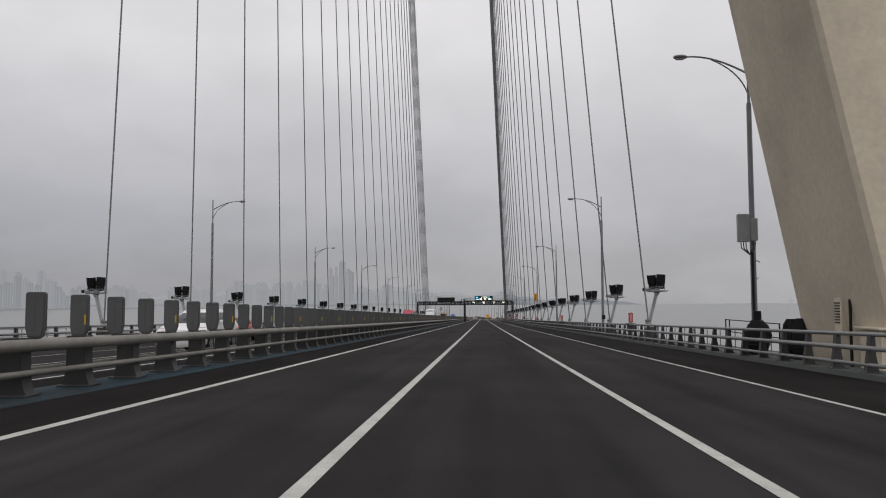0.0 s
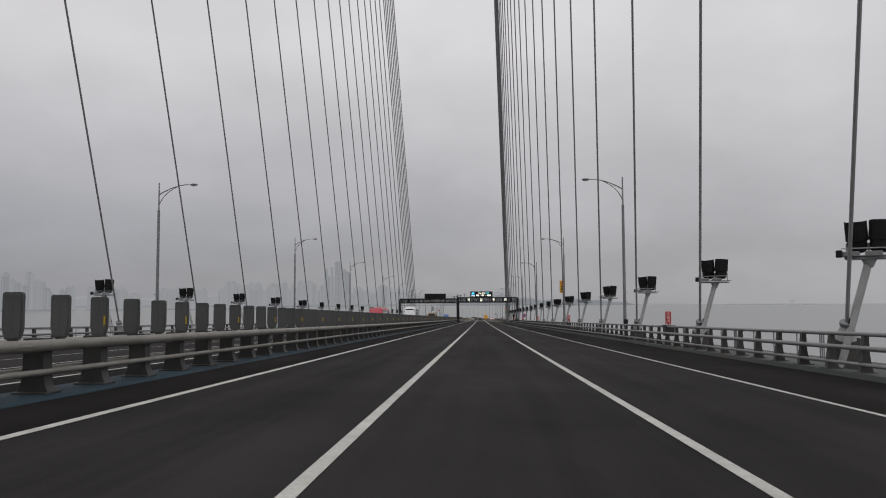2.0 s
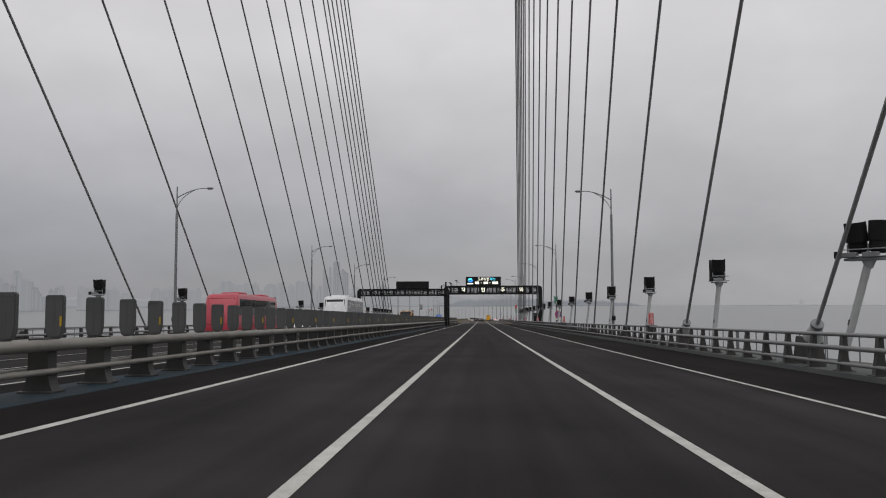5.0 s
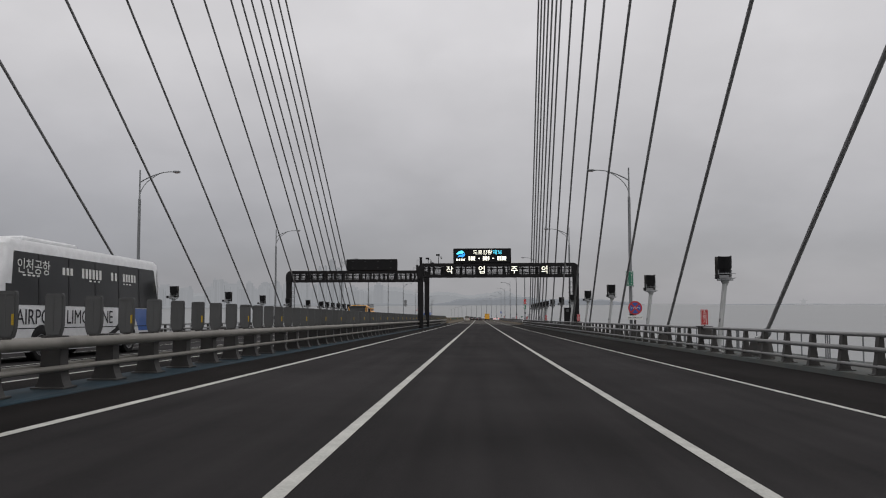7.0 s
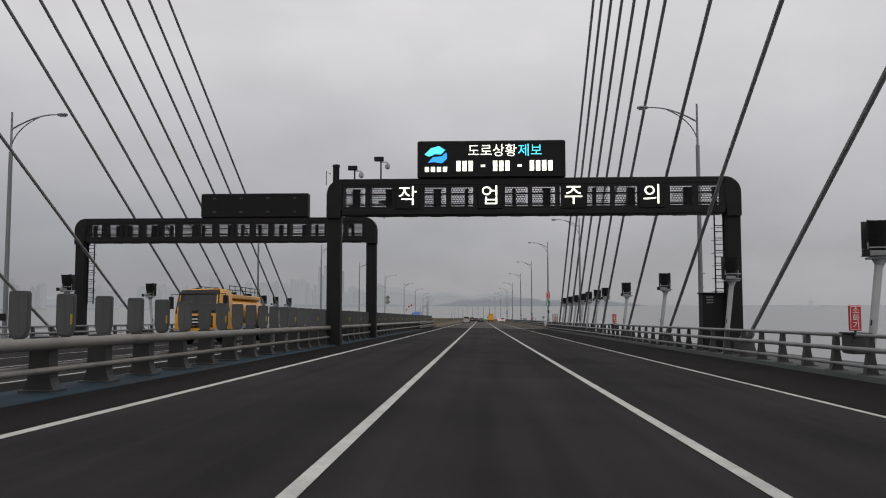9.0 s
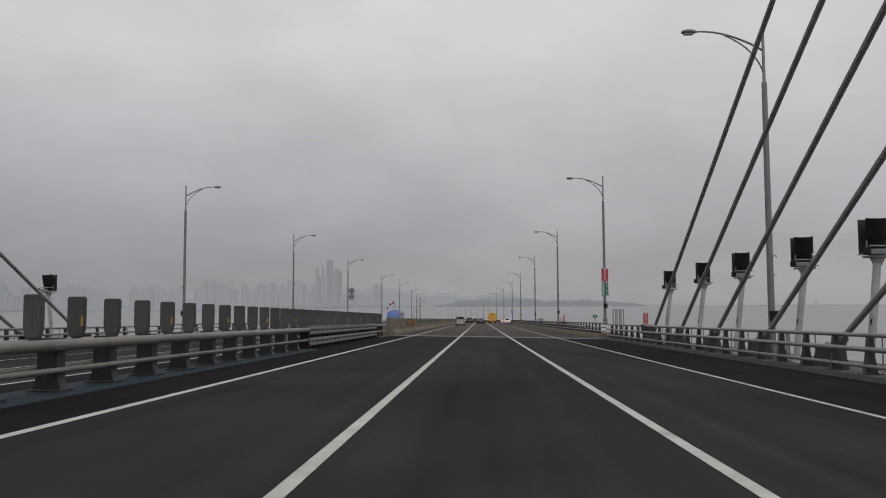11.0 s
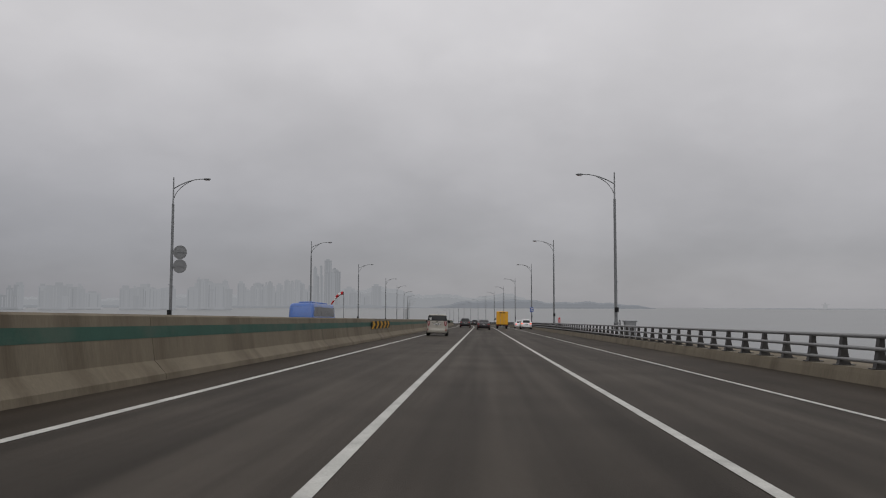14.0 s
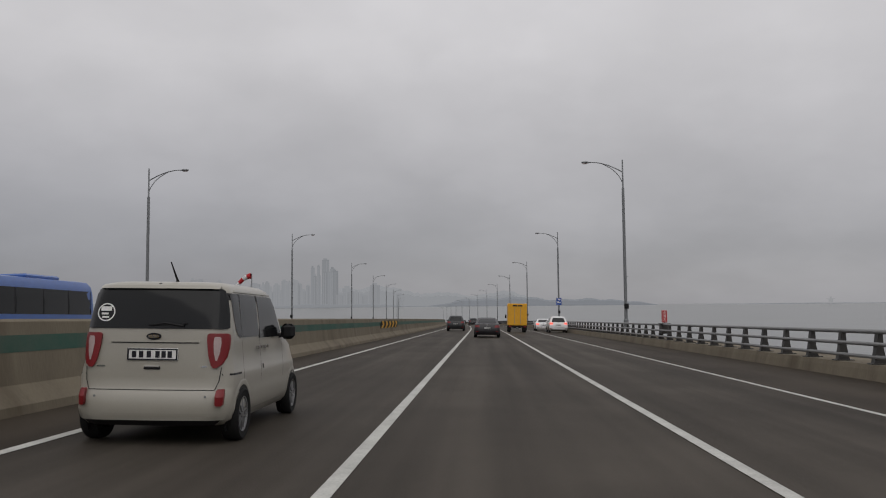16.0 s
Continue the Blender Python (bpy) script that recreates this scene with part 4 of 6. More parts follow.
    if lit:
        for ch, u in zip("작업주의", (-1.84, 1.85, 5.54, 8.98)):
            f = part("sign_module", Shape().bevel_box(u - 0.56, u + 0.56, -d - 0.03, -d + 0.02, low + 0.27, top - 0.3, 0.015), SCREEN, g, "black lit character display")
            letters(ch, 0.94, LED_WHITE, f, pose(u, -d - 0.036, (low + top) / 2 - 0.02), "lit_character")
        y = -d - 0.088
        letters("도로상황", 0.60, LED_WHITE, b, pose(1.95, y, bz - 0.49), "lit_character")
        letters("제보", 0.60, LED_CYAN, b, pose(3.63, y, bz - 0.49), "lit_character")
        # a number shown as plain bars, with its two dashes
        for k in range(16):
            x = 0.31 + 4.35 * (k + 0.5) / 16
            if k in (3, 5, 9, 11):
                continue
            tall = 0.05 if k in (4, 10) else 0.23
            part("lit_bar", Shape().box(x - 0.095, x + 0.095, y - 0.006, y + 0.006, bz - 1.15 - tall, bz - 1.15 + tall), LED_WHITE, b)
        # emblem of two swooping shapes over a line of writing
        ic = Shape().prism([(-1.08, bz - 0.62), (-0.80, bz - 0.34), (-0.42, bz - 0.24), (-0.16, bz - 0.42), (-0.34, bz - 0.62), (-0.62, bz - 0.60), (-0.86, bz - 0.72)], y - 0.006, y + 0.006)
        part("lit_symbol", ic, LED_CYAN, b)
        ic = Shape().prism([(-0.92, bz - 0.98), (-0.70, bz - 0.74), (-0.30, bz - 0.70), (-0.10, bz - 0.52), (-0.06, bz - 0.80), (-0.30, bz - 1.02), (-0.62, bz - 0.96)], y - 0.006, y + 0.006)
        part("lit_symbol", ic, LED_BLUE, b)
        for k in range(4):
            part("lit_bar", Shape().box(-1.06 + 0.27 * k, -0.88 + 0.27 * k, y - 0.006, y + 0.006, bz - 1.40, bz - 1.18), LED_WHITE, b)
    # ladder beside the outer column
    xo = ub - 0.85 if ub > 5 else ua + 0.85
    for x in (xo - 0.19, xo + 0.19):
        part("ladder_rail", Shape().box(x - 0.025, x + 0.025, 0.1, 0.16, 2.2, low), GANTRY, g)
    for k in range(int((low - 2.3) / 0.28)):
        part("ladder_rung", Shape().tube([(xo - 0.2, 0.13, 2.35 + 0.28 * k), (xo + 0.2, 0.13, 2.35 + 0.28 * k)], 0.02, 6), GANTRY, g)
        if k % 2 == 0:
            hoop = [(xo + 0.33 * math.cos(a), 0.13 - 0.5 * math.sin(a), 2.5 + 0.28 * k) for a in [math.pi * j / 8 for j in range(9)]]
            part("ladder_hoop", Shape().tube(hoop, 0.015, 5), GANTRY, g)
    # posts and traffic cameras on the beam
    xi = ua + 0.35 if ub > 5 else ub - 1.6
    part("mast_cap", Shape().tube([(xi, 0, top - 0.6), (xi, 0, top + 0.62), (xi, 0, top + 0.62), (xi, 0, top + 0.72)], [0.15, 0.15, 0.18, 0.16], 12), GANTRY, g, smooth=True)
    part("guard_bar", Shape().tube([(xi - 0.45, 0, top - 0.2), (xi - 0.45, 0, top + 0.45), (xi - 0.25, 0, top + 0.3)], 0.02, 6), GANTRY, g)
    for x, h in ((xi + 0.85, 0.55), (xi + 2.05, 0.95)):
        part("camera_mast", Shape().tube([(x, 0, top - 0.05), (x, 0, top + h)], 0.035, 8), GANTRY, g)
        part("traffic_camera", Shape().bevel_box(x - 0.30, x + 0.12, -0.1, 0.1, top + h - 0.08, top + h + 0.12, 0.02), BLACK, g)
        dm = Shape().tube([(x + 0.3, 0, top + h - 0.45), (x + 0.3, 0, top + h - 0.40), (x + 0.3, 0, top + h - 0.3), (x + 0.3, 0, top + h - 0.18)], [0.03, 0.10, 0.12, 0.07], 10)
        part("dome_camera", dm, WHITE_POLE, g, smooth=True)
        part("camera_arm", Shape().tube([(x, 0, top + h - 0.12), (x + 0.3, 0, top + h - 0.12), (x + 0.3, 0, top + h - 0.2)], 0.02, 6), GANTRY, g)
    return g


build_gantry(291.5, -5.50, 12.86, 5.92, 7.56, (-1.40, 5.20, 9.24), True, False, "black steel sign gantry over the road with lit warning characters")
build_gantry(304.6, -23.95, -5.0, 6.02, 7.54, (-15.9, -9.2, 9.04), False, True, "black steel sign gantry over the opposite carriageway, seen from behind")

cab = thing("control_cabinet", stand(292.0, 11.75, -0.16), "tall dark grey steel cabinet beside the gantry column", "cabinet")
part("body", Shape().bevel_box(-0.5, 0.5, -0.35, 0.35, 0.0, 2.55, 0.03), GANTRY, cab)
part("roof", Shape().bevel_box(-0.55, 0.55, -0.4, 0.4, 2.55, 2.62, 0.02), GANTRY, cab)
for k in range(3):
    part("vent", Shape().box(-0.35, -0.05, -0.365, -0.35, 2.15 + 0.12 * k, 2.2 + 0.12 * k), GALV, cab)

# ---- signs, boxes and small things along the railing ----


def build_extinguisher(s):
    """Red box of a fire extinguisher on the railing, lettered down its face."""
    t = thing("fire_extinguisher_sign", stand(s, R_RAIL + 0.12, 0.95 if s < JOINT_S else 1.03), "red fire extinguisher sign with white letters on the railing", "sign", "fire extinguisher signs")
    part("cabinet", Shape().bevel_box(-0.22, 0.22, -0.3, 0.3, -0.55, -0.05, 0.02), POST, t, "grey extinguisher cabinet")
    part("shelf", Shape().bevel_box(-0.26, 0.26, -0.36, 0.36, -0.05, -0.01, 0.01), BLACK, t)
    b = part("sign_box", Shape().bevel_box(-0.145, 0.145, -0.06, 0.06, 0.03, 0.68, 0.015), SIGN_RED, t)
    fr = Shape()
    for x in (-0.135, 0.135):
        fr.box(x - 0.005, x + 0.005, -0.064, -0.06, 0.06, 0.65)
    for z in (0.06, 0.65):
        fr.box(-0.135, 0.135, -0.064, -0.06, z - 0.006, z + 0.006)
    part("border", fr, SIGN_WHITE, b)
    for ch, z in zip("소화기", (0.545, 0.355, 0.165)):
        letters(ch, 0.2, SIGN_WHITE, b, pose(0, -0.062, z), "letter", 0.002)
    part("stem", Shape().tube([(0, 0, -0.02), (0, 0, 0.05)], 0.03, 8), BLACK, t)


for s in (52.0, 96.8, 142.0, 187.6, 234.6, 276.8, 313.3, 358.2, 402.4, 497.0):
    build_extinguisher(s)


def plate_sign(name, s, u, v0, w, h, material, label, lines, ink, size, turn=0.0, v_col=False, y=-0.2):
    t = thing(name, stand(s, u, v0, turn), label, "sign")
    b = part("panel", Shape().bevel_box(-w / 2, w / 2, y - 0.02, y + 0.01, 0, h, 0.008), material, t)
    fr = Shape()
    for x in (-w / 2 + 0.025, w / 2 - 0.025):
        fr.box(x - 0.008, x + 0.008, y - 0.025, y - 0.021, 0.02, h - 0.02)
    for z in (0.025, h - 0.025):
        fr.box(-w / 2 + 0.03, w / 2 - 0.03, y - 0.025, y - 0.021, z - 0.008, z + 0.008)
    part("border", fr, ink, b)
    for txt, x, z in lines:
        letters(txt, size, ink, b, pose(x, y - 0.024, z), "letter", 0.002)
    part("strap", Shape().bevel_box(-0.14, 0.14, y + 0.01, 0.15, h * 0.2, h * 0.2 + 0.05, 0.01).bevel_box(-0.14, 0.14, y + 0.01, 0.15, h * 0.75, h * 0.75 + 0.05, 0.01), GALV_LIGHT, t)
    return t, b


def bars(b, y, rows, material):
    """Writing too small to read: plain bars."""
    for x, z, w, h in rows:
        part("text_bar", Shape().box(x - w / 2, x + w / 2, y - 0.004, y, z - h / 2, z + h / 2), material, b)


# slippery road warning above a green distance sign
plate_sign("warning_sign", 377.9, LAMP_U_R - 0.25, 4.30, 0.56, 1.12, SIGN_RED, "red vertical sign with white letters strapped to a street lamp", [(c, 0, 0.93 - 0.19 * i) for i, c in enumerate("미끄럼주의")], SIGN_WHITE, 0.235)
t, b = plate_sign("distance_sign", 377.9, LAMP_U_R - 0.25, 3.17, 0.56, 1.08, SIGN_GREEN, "green vertical sign with white letters strapped to a street lamp", [(c, 0.13, 0.94 - 0.155 * i) for i, c in enumerate("전방100m")], SIGN_WHITE, 0.16)
bars(b, -0.224, [(-0.13, 0.94 - 0.155 * i, 0.12, 0.1) for i in range(6)], SIGN_WHITE)
# yellow sign
t, b = plate_sign("notice_sign", 159.25, LAMP_U_R, 4.6, 0.52, 1.55, SIGN_YELLOW, "yellow vertical notice sign strapped to a street lamp", [], SIGN_RED, 0.2)
bars(b, -0.224, [(0, 1.38 - 0.12 * i, 0.26 - 0.05 * (i % 2), 0.07) for i in range(4)], SIGN_RED)
bars(b, -0.224, [(0, 0.80 - 0.2 * i, 0.2, 0.14) for i in range(3)] + [(0, 0.18, 0.4, 0.05)], DARK_INK)
# green sign and no-parking disc
t, b = plate_sign("distance_sign", 257.95, LAMP_U_R + 0.25, 3.55, 0.54, 1.05, SIGN_GREEN, "green vertical sign with white letters strapped to a street lamp", [(c, 0.13, 0.92 - 0.15 * i) for i, c in enumerate("전방200m")], SIGN_WHITE, 0.15)
for i, c in enumerate("염수분사구간"):
    letters(c, 0.15, SIGN_WHITE, b, pose(-0.13, -0.228, 0.92 - 0.15 * i), "letter", 0.004)
np_ = thing("no_parking_sign", stand(257.6, 12.52, 1.5) @ Matrix.Scale(1.12, 4), "round blue no-parking sign with red rim on a grey post", "sign")
part("disc", Shape().disc((0, 0.44), 0.44, -0.26, -0.24, 32), SIGN_RED, np_)
dsc = part("face", Shape().disc((0, 0.44), 0.34, -0.268, -0.261, 32), SIGN_BLUE, np_)
letters("주정차금지", 0.125, SIGN_WHITE, dsc, pose(0, -0.279, 0.44), "letter", 0.002)
for o in (1, -1):
    part("slash", Shape().prism([(-0.27 * o, 0.67), (-0.20 * o, 0.74), (0.27 * o, 0.21), (0.20 * o, 0.14)][::o], -0.274 + 0.001 * o, -0.269), SIGN_RED, np_)
part("post", Shape().tube([(0, -0.16, -1.44), (0, -0.16, 0.7)], 0.07, 10), POST, np_, smooth=True)
pl = part("notice_plate", Shape().bevel_box(-0.46, 0.46, -0.26, -0.24, -0.30, -0.04, 0.006), SIGN_WHITE, np_)
letters("위험 갓길주정차금지", 0.105, DARK_INK, pl, pose(0, -0.264, -0.17), "letter", 0.002)
part("strap", Shape().bevel_box(-0.15, 0.15, -0.24, 0.12, 0.2, 0.26, 0.01), GALV, np_)
# blue sign on a far lamp
t, b = plate_sign("direction_sign", 560.7, LAMP_U_R - 0.25, 3.1, 0.75, 0.95, SIGN_BLUE, "small blue sign with white marks on a street lamp", [], SIGN_WHITE, 0.2)
bars(b, -0.224, [(0.05, 0.72, 0.35, 0.14), (-0.12, 0.4, 0.2, 0.22), (0.15, 0.35, 0.2, 0.12)], SIGN_WHITE)
# kilometre plate
km = thing("kilometre_post", stand(378.9, 11.07, 0.17), "small green kilometre plate over a white plate on a thin post", "sign")
part("post", Shape().tube([(0, 0, 0), (0, 0, 1.5)], 0.022, 8), GALV, km)
kp = part("plate", Shape().bevel_box(-0.19, 0.19, -0.045, -0.025, 1.22, 1.45, 0.006), SIGN_GREEN, km)
letters("11", 0.22, SIGN_WHITE, kp, pose(0, -0.048, 1.335), "letter", 0.002)
kw = part("small_plate", Shape().bevel_box(-0.13, 0.13, -0.045, -0.025, 0.99, 1.21, 0.006), SIGN_WHITE, km)
letters(".4", 0.2, DARK_INK, kw, pose(0, -0.048, 1.10), "letter", 0.002)
# maintenance cage by the joint lamp
cg = thing("access_cage", stand(377.5, 12.75, -0.2), "grey steel cage around an inspection ladder", "cage")
for x in (-0.32, 0.0, 0.32):
    for y in (-0.6, 0.6):
        part("upright", Shape().box(x - 0.04, x + 0.04, y - 0.04, y + 0.04, 0, 2.25), GALV_LIGHT, cg)
for z in (1.05, 2.2):
    part("crossbar", Shape().box(-0.36, 0.36, -0.64, -0.58, z - 0.025, z + 0.025).box(-0.36, 0.36, 0.58, 0.64, z - 0.025, z + 0.025), GALV_LIGHT, cg)
# cabinet and hoops on the viaduct edge
bx = thing("roadside_cabinet", stand(459.9, 12.75, -0.05), "pale grey steel cabinet with a lid behind the railing", "cabinet")
part("body", Shape().bevel_box(-0.42, 0.42, -0.35, 0.35, 0.0, 1.3, 0.02), GALV_LIGHT, bx)
part("lid", Shape().bevel_box(-0.5, 0.5, -0.43, 0.43, 1.3, 1.4, 0.02), GALV_LIGHT, bx)
part("lock_plate", Shape().bevel_box(-0.05, 0.05, -0.37, -0.35, 0.55, 0.85, 0.005), BLACK, bx)
for s in (416.7, 460.0):
    hp = thing("ladder_hoops", stand(s, 12.25, -0.05), "grey steel grab hoops of an inspection ladder", "ladder")
    for x in (-0.25, 0.25):
        part("hoop", Shape().tube([(x, 0.3, 0.0), (x, 0.3, 1.2), (x, 0.22, 1.38), (x, 0.0, 1.42), (x, -0.22, 1.38), (x, -0.3, 1.2), (x, -0.3, 0.0)], 0.028, 8), GALV, hp)
# round signs seen from behind
bk = thing("round_signs", stand(459.6, LAMP_U_L + 0.5, 5.05), "two round traffic signs seen from behind on a street lamp", "sign")
for z in (0.45, 1.55):
    part("disc", Shape().disc((0.1, z), 0.55, -0.03, 0.02, 28), SIGN_BACK, bk)
    part("rib", Shape().box(-0.5, 0.5, -0.06, -0.03, z - 0.03, z + 0.03), GALV, bk)
bk2 = thing("round_sign", stand(256.8, LAMP_U_L + 1.2, 1.0), "round traffic sign with a plate seen from behind", "sign")
part("disc", Shape().disc((0, 1.1), 0.45, -0.03, 0.02, 28), SIGN_BACK, bk2)
part("plate", Shape().bevel_box(-0.45, 0.45, -0.03, 0.02, 0.3, 0.55, 0.006), SIGN_BACK, bk2)
part("post", Shape().tube([(0, 0.05, -1.0), (0, 0.05, 1.5)], 0.045, 8), GALV, bk2)
# wind sock
ws = thing("windsock", stand(536.4, -22.8, 0.17), "red and white windsock blowing from a thin mast", "windsock")
part("mast", Shape().tube([(0, 0, 0), (0, 0, 6.1)], 0.05, 8), GALV, ws)
for k in range(5):
    p = [Vector((-0.06 - 0.42 * j, 0, 5.85 - 0.012 * (j * 2.6) ** 2)) for j in (k, k + 0.5, k + 1)]
    part("sock_band", Shape().tube(p, [0.30 - 0.035 * k, 0.285 - 0.035 * k, 0.265 - 0.035 * k], 12, False), CLOTH_RED if k % 2 == 0 else CLOTH_WHITE, ws, smooth=True)
# meter boxes on the lamp beside the tower, wrapped lights at its foot
mb = thing("meter_boxes", stand(32.3, LAMP_U_R - 0.01, 4.3), "two grey meter boxes with cables on a street lamp", "meter box")
part("box", Shape().bevel_box(-0.42, 0.02, -0.36, -0.14, 0.0, 1.12, 0.02), GALV_LIGHT, mb)
part("box", Shape().bevel_box(0.08, 0.36, -0.34, -0.14, 0.05, 0.95, 0.02), GALV_LIGHT, mb)
for x in (-0.3, -0.2, -0.1, 0.2, 0.28):
    part("cable_loop", Shape().tube([(x, -0.25, 0.02), (x * 0.9, -0.25, -0.25), (0.05, -0.2, -0.5)], 0.02, 6), BLACK, mb)
part("conduit", Shape().tube([(0.22, -0.02, -0.4), (0.22, -0.02, -4.5)], 0.055, 8), BLACK, mb)


def covered(s, u, w, h, seed):
    """Equipment under a black cover, lumpy and tied at the foot."""
    rng = random.Random(seed)
    t = thing("covered_equipment", stand(s, u, -0.16), "equipment wrapped in a black cover beside the lamp post", "covered equipment")
    n, pts, m = 16, [], 7
    for i in range(m + 1):
        k = i / m
        r = w * (0.42 + 0.16 * math.sin(k * 3.0) - 0.18 * max(k - 0.8, 0) * 5)
        for j in range(n):
            a = 2 * math.pi * j / n
            q = r * (1 + 0.12 * rng.uniform(-1, 1)) * (1 + 0.15 * abs(math.cos(2 * a)))
            pts.append((q * math.cos(a), q * math.sin(a), h * k))
    f = [(i * n + j, i * n + (j + 1) % n, i * n + n + (j + 1) % n, i * n + n + j) for i in range(m) for j in range(n)] + [tuple(range(m * n, m * n + n))]
    part("cover", Shape().add(pts, f), CLOTH, t, smooth=True)
    part("cord", Shape().tube([(w * 0.62 * math.cos(a), w * 0.62 * math.sin(a), h * 0.3) for a in [2 * math.pi * j / 16 for j in range(17)]], 0.015, 5, False), PLASTIC, t)


covered(31.9, 12.2, 0.74, 1.35, 1)
covered(28.9, 12.35, 0.50, 1.4, 2)
covered(28.0, 12.35, 0.50, 1.42, 3)
# thin black handrail round the lamp's foot
hr = thing("handrail", stand(31.6, 12.95, -0.16), "thin black steel handrail round the foot of a street lamp", "handrail")
for v in (1.2, 0.65):
    part("rail", Shape().box(-0.025, 0.025, 0.0, 6.9, v - 0.02, v + 0.02), BLACK, hr)
for y in (0.03, 6.3, 6.87):
    part("post", Shape().box(-0.025, 0.025, y - 0.025, y + 0.025, 0.0, 1.2), BLACK, hr)


def build_chevrons(a, b):
    """Black and yellow arrow plates on the median wall."""
    n = 5
    step = (b - a) / n
    for i in range(n):
        s = a + step * (i + 0.5)
        t = thing("chevron_plate", stand(s, MEDIAN + 0.30, 0.79) @ Matrix.Rotation(radians(7.5), 4, "Y"), "black plate with a yellow arrow fixed to the concrete median wall", "chevron sign", "chevron plates")
        w = step / 2 - 0.01
        part("plate", Shape().add([(-0.0, -w, 0), (0.02, -w, 0), (0.02, w, 0), (0, w, 0), (0, -w, 0.46), (0.02, -w, 0.46), (0.02, w, 0.46), (0, w, 0.46)], [(0, 1, 2, 3), (4, 5, 6, 7), (0, 1, 5, 4), (1, 2, 6, 5), (2, 3, 7, 6), (3, 0, 4, 7)]), BLACK, t)
        c = [(-w * 0.92, 0.0), (0.0, 0.0), (w * 0.72, 0.23), (0.0, 0.46), (-w * 0.92, 0.46), (-w * 0.18, 0.23)]
        k = len(c)
        part("arrow", Shape().add([(0.024, y, z) for y, z in c], [tuple(range(k))]), SIGN_YELLOW, t)


build_chevrons(386.3, 395.6)
build_chevrons(445.6, 455.1)
build_chevrons(505.6, 515.6)

# ---- vehicles ----


